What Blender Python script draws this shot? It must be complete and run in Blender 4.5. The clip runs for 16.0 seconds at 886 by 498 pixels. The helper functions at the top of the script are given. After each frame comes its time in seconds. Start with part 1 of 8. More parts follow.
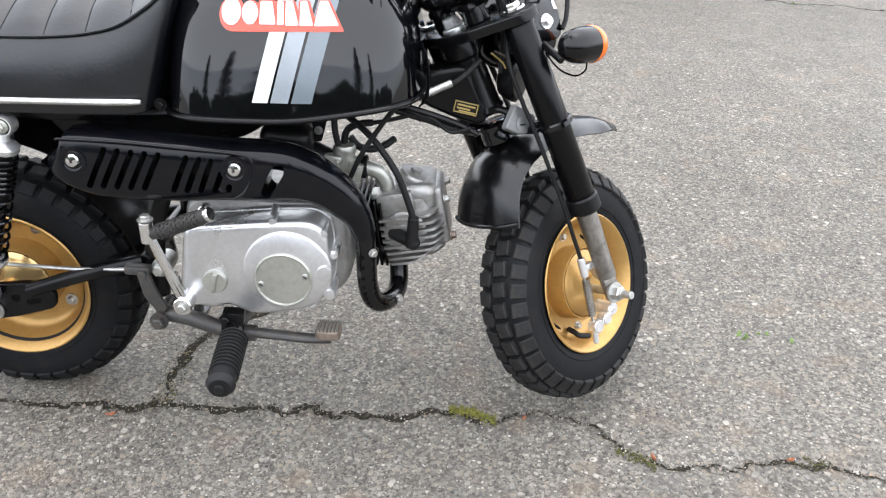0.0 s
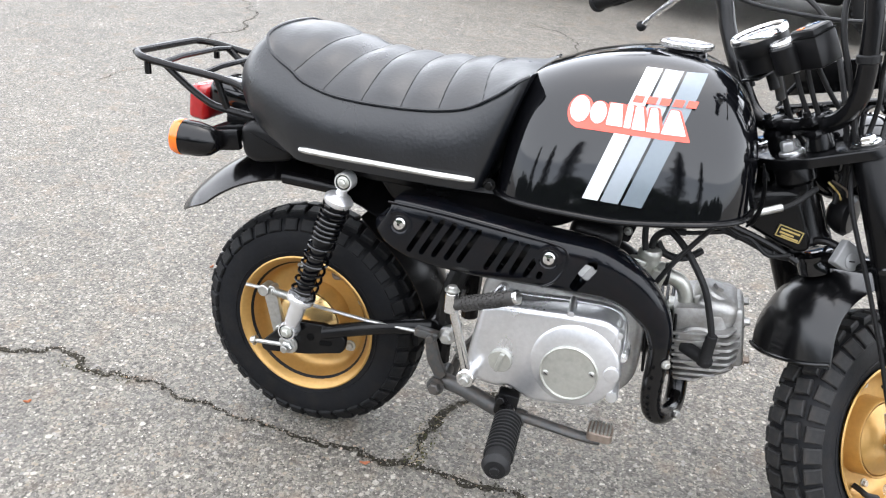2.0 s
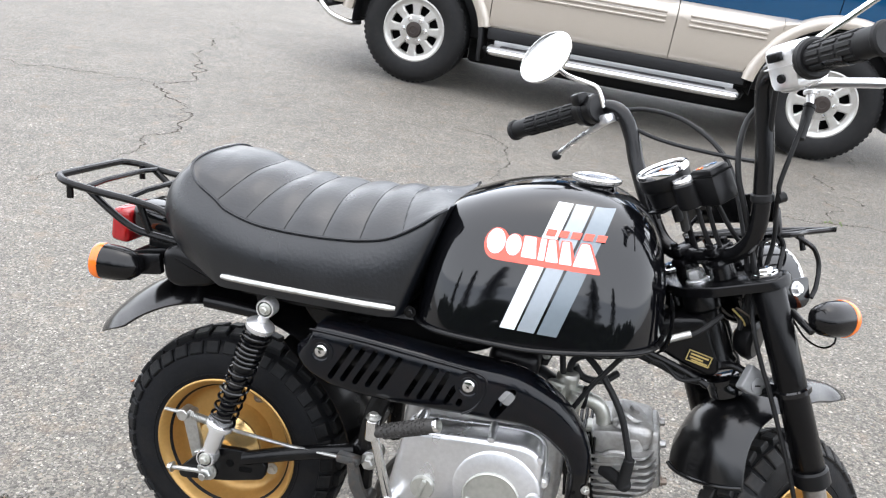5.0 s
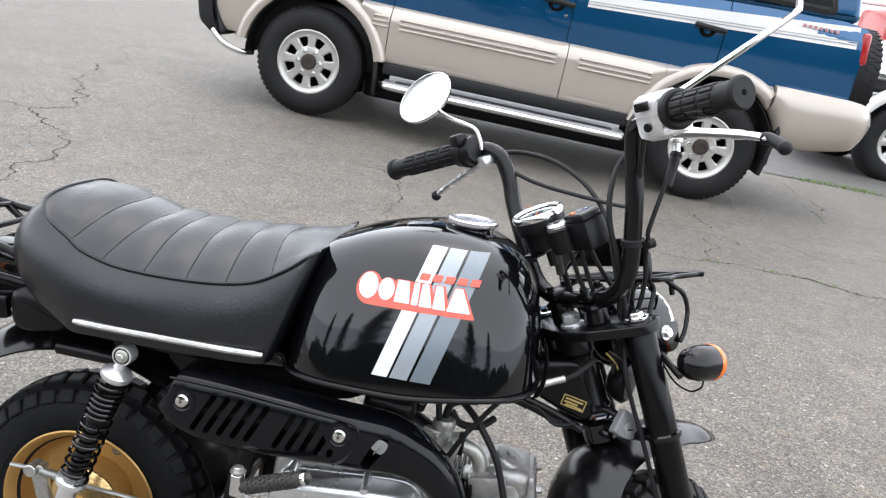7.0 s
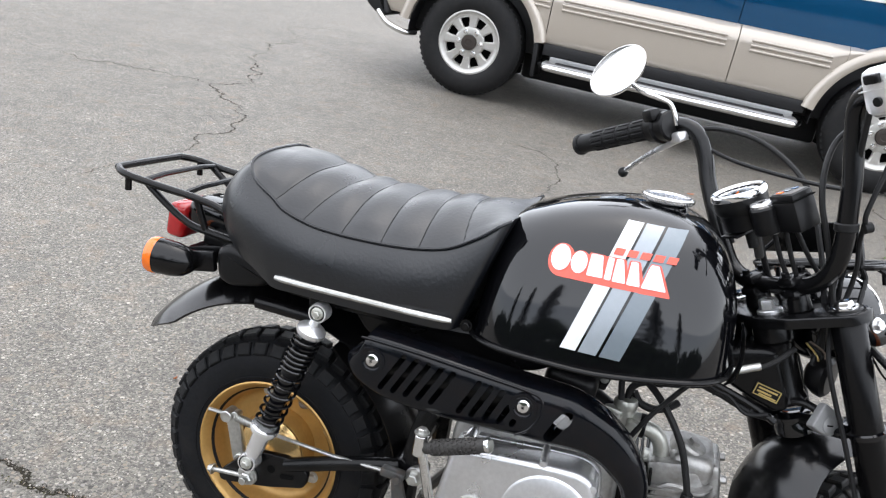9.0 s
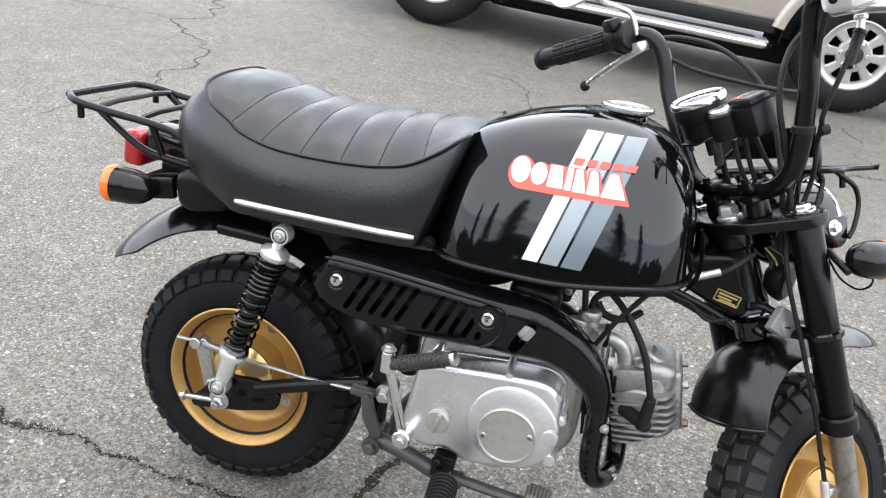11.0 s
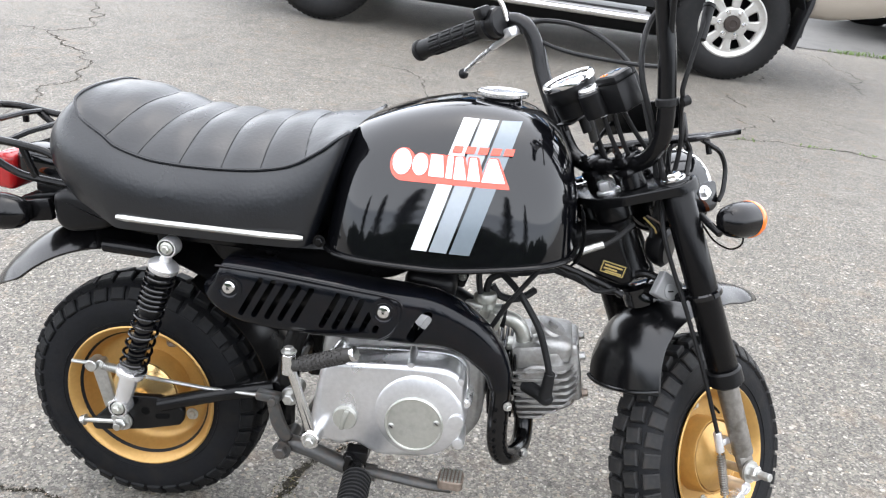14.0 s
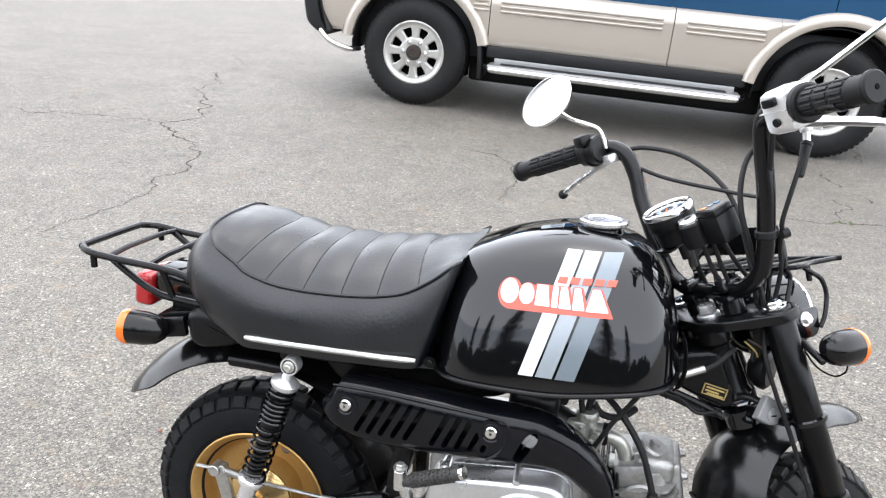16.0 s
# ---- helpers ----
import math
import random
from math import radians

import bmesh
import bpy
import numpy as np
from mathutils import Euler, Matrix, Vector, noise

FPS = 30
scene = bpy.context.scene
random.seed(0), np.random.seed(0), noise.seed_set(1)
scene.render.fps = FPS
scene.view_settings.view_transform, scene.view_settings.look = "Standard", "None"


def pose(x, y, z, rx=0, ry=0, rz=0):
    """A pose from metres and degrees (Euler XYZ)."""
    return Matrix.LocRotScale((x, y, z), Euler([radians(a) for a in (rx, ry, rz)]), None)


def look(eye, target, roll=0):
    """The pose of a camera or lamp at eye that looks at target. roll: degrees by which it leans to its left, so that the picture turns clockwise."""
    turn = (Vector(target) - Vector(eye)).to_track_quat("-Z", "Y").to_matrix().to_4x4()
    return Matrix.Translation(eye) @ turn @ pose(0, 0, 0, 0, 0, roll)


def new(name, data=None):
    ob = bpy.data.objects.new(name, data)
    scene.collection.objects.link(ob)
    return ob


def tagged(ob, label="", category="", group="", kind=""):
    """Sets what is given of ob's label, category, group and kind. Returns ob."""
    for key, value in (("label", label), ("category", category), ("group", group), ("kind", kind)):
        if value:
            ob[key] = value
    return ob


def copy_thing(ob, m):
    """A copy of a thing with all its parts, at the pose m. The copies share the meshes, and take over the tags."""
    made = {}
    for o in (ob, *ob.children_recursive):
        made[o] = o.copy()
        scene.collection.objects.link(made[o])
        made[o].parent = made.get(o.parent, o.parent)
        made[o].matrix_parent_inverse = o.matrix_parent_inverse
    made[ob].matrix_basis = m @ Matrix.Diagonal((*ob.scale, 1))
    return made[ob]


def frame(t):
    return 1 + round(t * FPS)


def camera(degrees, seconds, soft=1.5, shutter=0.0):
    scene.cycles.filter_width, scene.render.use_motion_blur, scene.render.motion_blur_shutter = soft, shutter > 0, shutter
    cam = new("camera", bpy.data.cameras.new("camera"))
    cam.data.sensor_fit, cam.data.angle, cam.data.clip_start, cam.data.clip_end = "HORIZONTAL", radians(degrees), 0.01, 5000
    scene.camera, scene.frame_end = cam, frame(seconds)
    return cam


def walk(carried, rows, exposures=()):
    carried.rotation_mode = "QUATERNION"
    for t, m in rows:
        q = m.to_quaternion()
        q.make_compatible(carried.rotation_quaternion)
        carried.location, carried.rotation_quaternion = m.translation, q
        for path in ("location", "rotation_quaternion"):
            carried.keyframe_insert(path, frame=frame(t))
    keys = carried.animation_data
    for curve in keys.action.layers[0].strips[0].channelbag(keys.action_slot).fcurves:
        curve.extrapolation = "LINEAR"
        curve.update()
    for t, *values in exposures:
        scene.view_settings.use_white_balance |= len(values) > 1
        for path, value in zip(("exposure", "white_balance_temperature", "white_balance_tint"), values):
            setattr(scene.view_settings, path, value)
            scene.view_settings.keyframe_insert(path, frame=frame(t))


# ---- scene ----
cam = camera(56.86, 16.0, soft=1.2)

# seconds, eye, (bearing from +y, pitch, lean) in degrees
PATH = [
    (0, (0.6796, -1.0017, 0.8751), (-1.359, -31.690, 0.856)),
    (0.5, (0.6369, -0.9989, 0.8904), (-5.349, -28.884, 1.744)),
    (1, (0.5779, -1.0104, 0.8985), (-10.019, -27.287, 2.718)),
    (1.5, (0.5373, -1.0113, 0.9008), (-14.490, -26.954, 3.320)),
    (2, (0.5298, -1.0103, 0.8936), (-16.310, -27.124, 3.948)),
    (2.5, (0.5378, -1.0014, 0.8949), (-15.507, -26.828, 4.509)),
    (3, (0.5418, -0.9943, 0.8948), (-14.130, -25.983, 4.304)),
    (5.3, (0.5471, -1.0028, 0.9496), (-11.177, -20.088, 5.898)),
    (5.5, (0.5699, -0.9841, 0.9499), (-9.977, -19.741, 6.121)),
    (6, (0.5964, -0.9822, 0.9496), (-5.892, -17.219, 6.247)),
    (6.5, (0.6023, -0.9779, 0.9591), (-4.580, -17.088, 6.926)),
    (7, (0.5691, -0.9667, 0.9535), (-4.934, -17.414, 8.217)),
    (7.5, (0.5616, -0.9682, 0.9453), (-6.440, -18.986, 9.327)),
    (8, (0.5227, -0.9685, 0.9441), (-10.038, -19.726, 8.686)),
    (8.2, (0.5127, -0.9712, 0.9423), (-11.571, -19.493, 8.770)),
    (10.3, (0.5136, -0.9810, 0.9113), (-17.521, -24.061, 5.831)),
    (10.5, (0.5107, -0.9788, 0.9113), (-17.597, -25.809, 5.678)),
    (11, (0.5368, -0.9784, 0.9072), (-12.899, -24.080, 6.629)),
    (11.5, (0.5604, -0.9785, 0.9021), (-6.144, -25.302, 6.567)),
    (12, (0.5719, -0.9774, 0.8935), (-5.795, -27.124, 5.366)),
    (12.5, (0.5733, -0.9804, 0.8959), (-5.998, -27.588, 4.737)),
    (13, (0.5725, -0.9774, 0.9118), (-6.262, -24.765, 4.231)),
    (13.5, (0.5711, -0.9793, 0.9166), (-6.239, -24.264, 4.209)),
    (14, (0.5704, -0.9809, 0.9167), (-6.516, -24.184, 4.040)),
    (14.5, (0.5604, -0.9810, 0.9171), (-7.173, -23.764, 3.997)),
    (15, (0.5395, -0.9837, 0.9171), (-10.579, -23.272, 3.508)),
    (15.5, (0.5227, -0.9830, 0.9287), (-12.292, -22.971, 3.334)),
    (16, (0.5406, -1.0141, 1.0056), (-12.983, -19.765, 1.859)),
]


def aim(eye, turn):
    yaw, pitch, lean = turn
    a, b = radians(yaw), radians(pitch)
    way = Vector((math.sin(a) * math.cos(b), math.cos(a) * math.cos(b), math.sin(b)))
    return look(eye, Vector(eye) + way, lean)


walk(cam, [(t, aim(eye, turn)) for t, eye, turn in PATH],
     exposures=[(0.0, 1.84), (0.5, 1.84), (1.0, 1.96), (2.0, 2.03), (2.5, 2.01), (3.0, 2.07), (5.5, 1.73), (6.5, 1.56), (8.0, 1.56), (10.5, 1.66), (11.5, 1.88), (12.5, 2.01), (13.5, 1.96), (15.0, 1.96), (16.0, 1.92)])

# ---- light ----
SUN_ELEV, SUN_AZ = 80.0, 5.0
world = bpy.data.worlds.new("overcast_sky")
scene.world = world
world.use_nodes = True
wn, wl = world.node_tree.nodes, world.node_tree.links
wn.clear()
sky = wn.new("ShaderNodeTexSky")
sky.sky_type, sky.sun_disc = "NISHITA", False
sky.sun_elevation, sky.sun_rotation = radians(SUN_ELEV), radians(SUN_AZ)
sky.air_density, sky.dust_density, sky.ozone_density = 1.0, 2.0, 1.0
pale = wn.new("ShaderNodeHueSaturation")
pale.inputs["Saturation"].default_value = 0.45
back = wn.new("ShaderNodeBackground")
back.inputs["Strength"].default_value = 0.150
wout = wn.new("ShaderNodeOutputWorld")
wl.new(sky.outputs[0], pale.inputs["Color"])
cloud = wn.new("ShaderNodeMixRGB")
cloud.inputs["Fac"].default_value = 0.55
cloud.inputs["Color2"].default_value = (3.95, 4.2, 4.75, 1)
wl.new(pale.outputs[0], cloud.inputs["Color1"])
wl.new(cloud.outputs[0], back.inputs["Color"])
wl.new(back.outputs[0], wout.inputs["Surface"])

sun = new("sun", bpy.data.lights.new("sun", "SUN"))
sun.data.energy, sun.data.angle, sun.data.color = 1.12, radians(166), (1.0, 0.98, 0.95)
az, el = radians(SUN_AZ), radians(SUN_ELEV)
sun.matrix_world = look(
    Vector((math.sin(az) * math.cos(el), math.cos(az) * math.cos(el), math.sin(el))) * 30, (0, 0, 0))


# ---- materials ----
def mat(name, color, rough=0.5, metal=0.0, coat=0.0, spread=0.12, coarse=9.0, fine=180.0,
        bump=0.0, bump_scale=400.0, rough_spread=0.12, tint=None, tint_amount=0.0, spec=0.5, random_amount=0.0):
    """A surface with a coarse and a fine variation of tone, a drift of gloss, an optional second tone in patches."""
    m = bpy.data.materials.new(name)
    m.use_nodes = True
    n, l = m.node_tree.nodes, m.node_tree.links
    p = n["Principled BSDF"]
    p.inputs["Metallic"].default_value = metal
    p.inputs["Coat Weight"].default_value = coat
    p.inputs["Coat Roughness"].default_value = 0.04
    p.inputs["Specular IOR Level"].default_value = spec
    co = n.new("ShaderNodeTexCoord")
    a = n.new("ShaderNodeTexNoise")
    a.inputs["Scale"].default_value, a.inputs["Detail"].default_value = coarse, 5
    b = n.new("ShaderNodeTexNoise")
    b.inputs["Scale"].default_value, b.inputs["Detail"].default_value = fine, 3
    for t in (a, b):
        l.new(co.outputs["Object"], t.inputs["Vector"])
    add = n.new("ShaderNodeMath")
    add.operation = "ADD"
    l.new(a.outputs["Fac"], add.inputs[0])
    l.new(b.outputs["Fac"], add.inputs[1])
    ramp = n.new("ShaderNodeMapRange")
    ramp.inputs["From Min"].default_value, ramp.inputs["From Max"].default_value = 0.6, 1.4
    ramp.inputs["To Min"].default_value, ramp.inputs["To Max"].default_value = 1 - spread, 1 + spread
    l.new(add.outputs[0], ramp.inputs["Value"])
    tone = ramp.outputs[0]
    if random_amount:
        info = n.new("ShaderNodeObjectInfo")
        rr = n.new("ShaderNodeMapRange")
        rr.inputs["To Min"].default_value, rr.inputs["To Max"].default_value = 1 - random_amount, 1 + random_amount
        l.new(info.outputs["Random"], rr.inputs["Value"])
        mul = n.new("ShaderNodeMath")
        mul.operation = "MULTIPLY"
        l.new(tone, mul.inputs[0])
        l.new(rr.outputs[0], mul.inputs[1])
        tone = mul.outputs[0]
    scale = n.new("ShaderNodeVectorMath")
    scale.operation = "SCALE"
    scale.inputs[0].default_value = color
    l.new(tone, scale.inputs["Scale"])
    out = scale.outputs[0]
    if tint:
        c = n.new("ShaderNodeTexNoise")
        c.inputs["Scale"].default_value, c.inputs["Detail"].default_value = coarse * 2.7, 6
        l.new(co.outputs["Object"], c.inputs["Vector"])
        r2 = n.new("ShaderNodeMapRange")
        r2.inputs["From Min"].default_value, r2.inputs["From Max"].default_value = 0.48, 0.68
        r2.inputs["To Max"].default_value = tint_amount
        l.new(c.outputs["Fac"], r2.inputs["Value"])
        mix = n.new("ShaderNodeMix")
        mix.data_type = "RGBA"
        l.new(r2.outputs[0], mix.inputs["Factor"])
        l.new(out, mix.inputs["A"])
        mix.inputs["B"].default_value = (*tint, 1)
        out = mix.outputs["Result"]
    l.new(out, p.inputs["Base Color"])
    rg = n.new("ShaderNodeMapRange")
    rg.inputs["From Min"].default_value, rg.inputs["From Max"].default_value = 0.3, 0.7
    rg.inputs["To Min"].default_value = max(0.02, rough * (1 - rough_spread))
    rg.inputs["To Max"].default_value = min(1, rough * (1 + rough_spread))
    l.new(a.outputs["Fac"], rg.inputs["Value"])
    l.new(rg.outputs[0], p.inputs["Roughness"])
    if bump:
        g = n.new("ShaderNodeTexNoise")
        g.inputs["Scale"].default_value, g.inputs["Detail"].default_value = bump_scale, 4
        l.new(co.outputs["Object"], g.inputs["Vector"])
        bp = n.new("ShaderNodeBump")
        bp.inputs["Strength"].default_value, bp.inputs["Distance"].default_value = bump, 0.001
        l.new(g.outputs["Fac"], bp.inputs["Height"])
        l.new(bp.outputs[0], p.inputs["Normal"])
    return m


GLOSS = mat("gloss_black_paint", (0.0022, 0.0023, 0.003), 0.06, spread=0.3, spec=0.58, bump=0.012, bump_scale=14)
BARBLACK = mat("worn_black_enamel", (0.004, 0.004, 0.0045), 0.22, spread=0.3, spec=0.32, bump=0.03, bump_scale=120)
FENDERB = mat("semi_gloss_black_paint", (0.003, 0.003, 0.0034), 0.15, spread=0.3, spec=0.40, bump=0.02, bump_scale=40)
GUARDB = mat("weathered_black_paint", (0.003, 0.003, 0.0034), 0.19, spread=0.3, spec=0.50, bump=0.02, bump_scale=40)
FORKB = mat("black_fork_enamel", (0.003, 0.003, 0.0034), 0.24, spread=0.3, spec=0.22, bump=0.02, bump_scale=60)
SATIN = mat("satin_black_paint", (0.0034, 0.0034, 0.0038), 0.26, spread=0.3, tint=(0.018, 0.016, 0.014), tint_amount=0.22, bump=0.05, spec=0.25)
SHIELDB = mat("heat_shield_black", (0.0030, 0.0036, 0.0052), 0.12, spread=0.3, tint=(0.024, 0.012, 0.009), tint_amount=0.12, coarse=22, bump=0.05, bump_scale=60, spec=0.31)
PLASTIC = mat("black_plastic", (0.005, 0.005, 0.0055), 0.34, spread=0.25, bump=0.1, bump_scale=900, spec=0.24)
RUBBER = mat("black_rubber", (0.009, 0.009, 0.0095), 0.55, spread=0.3, bump=0.15, bump_scale=500, spec=0.28)
DUSTRUB = mat("dusty_grey_rubber", (0.040, 0.038, 0.036), 0.6, spread=0.35, coarse=40, bump=0.2, spec=0.3)
VINYL = mat("black_vinyl", (0.0032, 0.0040, 0.0058), 0.33, spread=0.3, coarse=14, bump=0.30, bump_scale=230, spec=0.66, rough_spread=0.25)
SEATPIPE = mat("black_piping", (0.008, 0.009, 0.011), 0.22, spread=0.2, spec=0.5)
TYRE = mat("tyre_rubber", (0.0078, 0.0082, 0.0094), 0.56, spread=0.35, coarse=14, tint=(0.022, 0.019, 0.016), tint_amount=0.3, bump=0.3, bump_scale=350, spec=0.14)
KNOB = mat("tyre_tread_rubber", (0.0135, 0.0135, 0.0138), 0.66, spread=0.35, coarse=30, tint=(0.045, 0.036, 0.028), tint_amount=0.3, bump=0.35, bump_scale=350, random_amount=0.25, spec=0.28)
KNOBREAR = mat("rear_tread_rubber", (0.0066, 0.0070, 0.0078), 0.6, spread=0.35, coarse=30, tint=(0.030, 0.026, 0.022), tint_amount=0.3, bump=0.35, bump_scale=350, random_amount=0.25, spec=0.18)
GOLD = mat("gold_paint", (0.455, 0.270, 0.082), 0.36, metal=0.5, spread=0.12, tint=(0.30, 0.16, 0.05), tint_amount=0.22, coat=0.15)
ALLOY = mat("polished_aluminium", (0.86, 0.86, 0.87), 0.27, metal=0.82, spread=0.08, coarse=7, rough_spread=0.35, tint=(0.58, 0.58, 0.58), tint_amount=0.3, bump=0.04)
CAST = mat("cast_aluminium", (0.38, 0.375, 0.365), 0.46, metal=0.85, spread=0.2, coarse=20, tint=(0.20, 0.18, 0.15), tint_amount=0.4, bump=0.3)
DULLCAP = mat("dull_aluminium", (0.50, 0.50, 0.46), 0.42, metal=0.8, spread=0.1, coarse=30, tint=(0.36, 0.37, 0.33), tint_amount=0.4, bump=0.08)
CHROME = mat("chrome", (0.80, 0.80, 0.80), 0.10, metal=1.0, spread=0.06, rough_spread=0.5)
ZINC = mat("zinc_plated_steel", (0.52, 0.52, 0.50), 0.36, metal=0.9, spread=0.2, coarse=30, tint=(0.28, 0.26, 0.22), tint_amount=0.4)
SLIDER = mat("stained_fork_metal", (0.27, 0.255, 0.235), 0.40, metal=0.85, spread=0.25, coarse=24, tint=(0.10, 0.085, 0.065), tint_amount=0.5, bump=0.1)
COVERAL = mat("satin_aluminium", (0.70, 0.70, 0.71), 0.36, metal=0.85, spread=0.1, coarse=7, rough_spread=0.3, tint=(0.50, 0.50, 0.49), tint_amount=0.35, bump=0.05)
GREYPAINT = mat("grey_painted_steel", (0.045, 0.045, 0.044), 0.40, spread=0.25, coarse=30, tint=(0.11, 0.075, 0.05), tint_amount=0.35)
RUST = mat("worn_rusty_steel", (0.20, 0.16, 0.13), 0.50, metal=0.6, spread=0.35, coarse=60, bump=0.3)
ORANGE = mat("orange_lens", (0.80, 0.16, 0.012), 0.12, coat=0.5, spread=0.1)
REDLENS = mat("red_lens", (0.36, 0.012, 0.014), 0.14, coat=0.5, spread=0.15)
WHITEP = mat("white_decal", (0.70, 0.70, 0.71), 0.22, spread=0.04, coat=0.3)
SILVERP = mat("silver_decal", (0.30, 0.33, 0.36), 0.24, spread=0.05, coat=0.3, metal=0.2)
SLATEP = mat("slate_decal", (0.17, 0.20, 0.225), 0.24, spread=0.05, coat=0.3, metal=0.2)
REDP = mat("red_decal", (0.70, 0.085, 0.05), 0.24, spread=0.05, coat=0.3)
HUBGOLD = mat("polished_gold_paint", (0.64, 0.44, 0.19), 0.20, metal=0.75, spread=0.1, coat=0.2)
GOLDP = mat("gold_label", (0.55, 0.42, 0.16), 0.35, metal=0.4, spread=0.15)
LOCKGREY = mat("grey_painted_lock", (0.17, 0.172, 0.172), 0.35, spread=0.1, coarse=30)
DIALFACE = mat("dial_face_under_glass", (0.030, 0.033, 0.038), 0.08, coat=1.0, spread=0.1)
DIAL = mat("pale_dial_glass", (0.62, 0.63, 0.62), 0.06, coat=1.0, spread=0.05)
MIRROR = mat("mirror_glass", (0.9, 0.9, 0.9), 0.02, metal=1.0, spread=0.01, rough_spread=0.0)
# black put on shallow pieces to stand for the shade in holes and slots
HOLE_SHADE = mat("painted_hole_shade", (0.003, 0.003, 0.003), 0.8, spread=0.3, spec=0.08)
CARBLUE = mat("metallic_blue_car_paint", (0.001, 0.072, 0.185), 0.14, metal=0.45, coat=1.0, spread=0.06, coarse=1.5)
CARBEIGE = mat("metallic_beige_car_paint", (0.45, 0.402, 0.345), 0.24, metal=0.3, coat=0.8, spread=0.05, coarse=1.5)
CARWHITE = mat("white_car_paint", (0.70, 0.69, 0.67), 0.25, coat=0.7, spread=0.05, coarse=1.5)
CARGLASS = mat("dark_tinted_glass", (0.02, 0.022, 0.024), 0.05, coat=1.0, spread=0.1, coarse=1.5)
STEPAL = mat("weathered_step_aluminium", (0.36, 0.36, 0.36), 0.38, metal=0.7, spread=0.12, coarse=8)
WHEELAL = mat("alloy_wheel_silver", (0.50, 0.49, 0.465), 0.32, metal=0.5, spread=0.08, coarse=12, tint=(0.35, 0.31, 0.26), tint_amount=0.3)
CARTYRE = mat("road_tyre_rubber", (0.0085, 0.0085, 0.0090), 0.66, spread=0.3, coarse=10, tint=(0.020, 0.018, 0.016), tint_amount=0.35, bump=0.2, bump_scale=250, spec=0.28)
HUBDARK = mat("dusty_brown_hub", (0.026, 0.018, 0.014), 0.6, spread=0.4, coarse=40, bump=0.2)
TRIMB = mat("black_car_trim", (0.010, 0.010, 0.011), 0.5, spread=0.2, bump=0.1, spec=0.35)
SOIL = mat("dark_crack_soil", (0.024, 0.021, 0.017), 0.95, spread=0.7, coarse=90, fine=400, tint=(0.045, 0.042, 0.022), tint_amount=0.6, bump=0.8, bump_scale=300, spec=0.1)
FARSOIL = mat("pale_crack_soil", (0.058, 0.053, 0.044), 0.95, spread=0.6, coarse=30, fine=200, spec=0.1)
STRAW = mat("dry_straw", (0.22, 0.175, 0.10), 0.8, spread=0.3, coarse=60)
MOSS = mat("green_moss", (0.062, 0.064, 0.026), 0.9, spread=0.4, coarse=90, bump=0.8, spec=0.1, tint=(0.085, 0.07, 0.03), tint_amount=0.6, random_amount=0.3)
FRESHMOSS = mat("fresh_moss", (0.150, 0.150, 0.035), 0.9, spread=0.5, coarse=120, bump=0.8, spec=0.1, tint=(0.050, 0.045, 0.018), tint_amount=0.85)
DRYLEAF = mat("dry_leaf", (0.34, 0.115, 0.05), 0.7, spread=0.3, coarse=60)
FOLIAGE = mat("dark_conifer_needles", (0.022, 0.035, 0.018), 0.75, spread=0.4, coarse=4)
BARK = mat("conifer_bark", (0.07, 0.05, 0.035), 0.9, spread=0.4, coarse=8, bump=0.6)


def crumbs_material(name, stops, rough=0.9):
    """Loose grains, each with a tone of its own."""
    m = bpy.data.materials.new(name)
    m.use_nodes = True
    n, l = m.node_tree.nodes, m.node_tree.links
    p = n["Principled BSDF"]
    g = n.new("ShaderNodeNewGeometry")
    r = n.new("ShaderNodeValToRGB")
    set_stops(r, stops)
    l.new(g.outputs["Random Per Island"], r.inputs["Fac"])
    t = n.new("ShaderNodeTexNoise")
    t.inputs["Scale"].default_value = 500
    mr = n.new("ShaderNodeMapRange")
    mr.inputs["To Min"].default_value, mr.inputs["To Max"].default_value = 0.6, 1.4
    l.new(t.outputs["Fac"], mr.inputs["Value"])
    sc = n.new("ShaderNodeVectorMath")
    sc.operation = "SCALE"
    l.new(r.outputs["Color"], sc.inputs[0])
    l.new(mr.outputs[0], sc.inputs["Scale"])
    l.new(sc.outputs[0], p.inputs["Base Color"])
    p.inputs["Roughness"].default_value = rough
    p.inputs["Specular IOR Level"].default_value = 0.2
    return m


def set_stops(ramp, stops):
    e = ramp.color_ramp.elements
    while len(e) < len(stops):
        e.new(0.5)
    for k, (pos, col) in enumerate(stops):
        e[k].position, e[k].color = pos, (*col, 1)


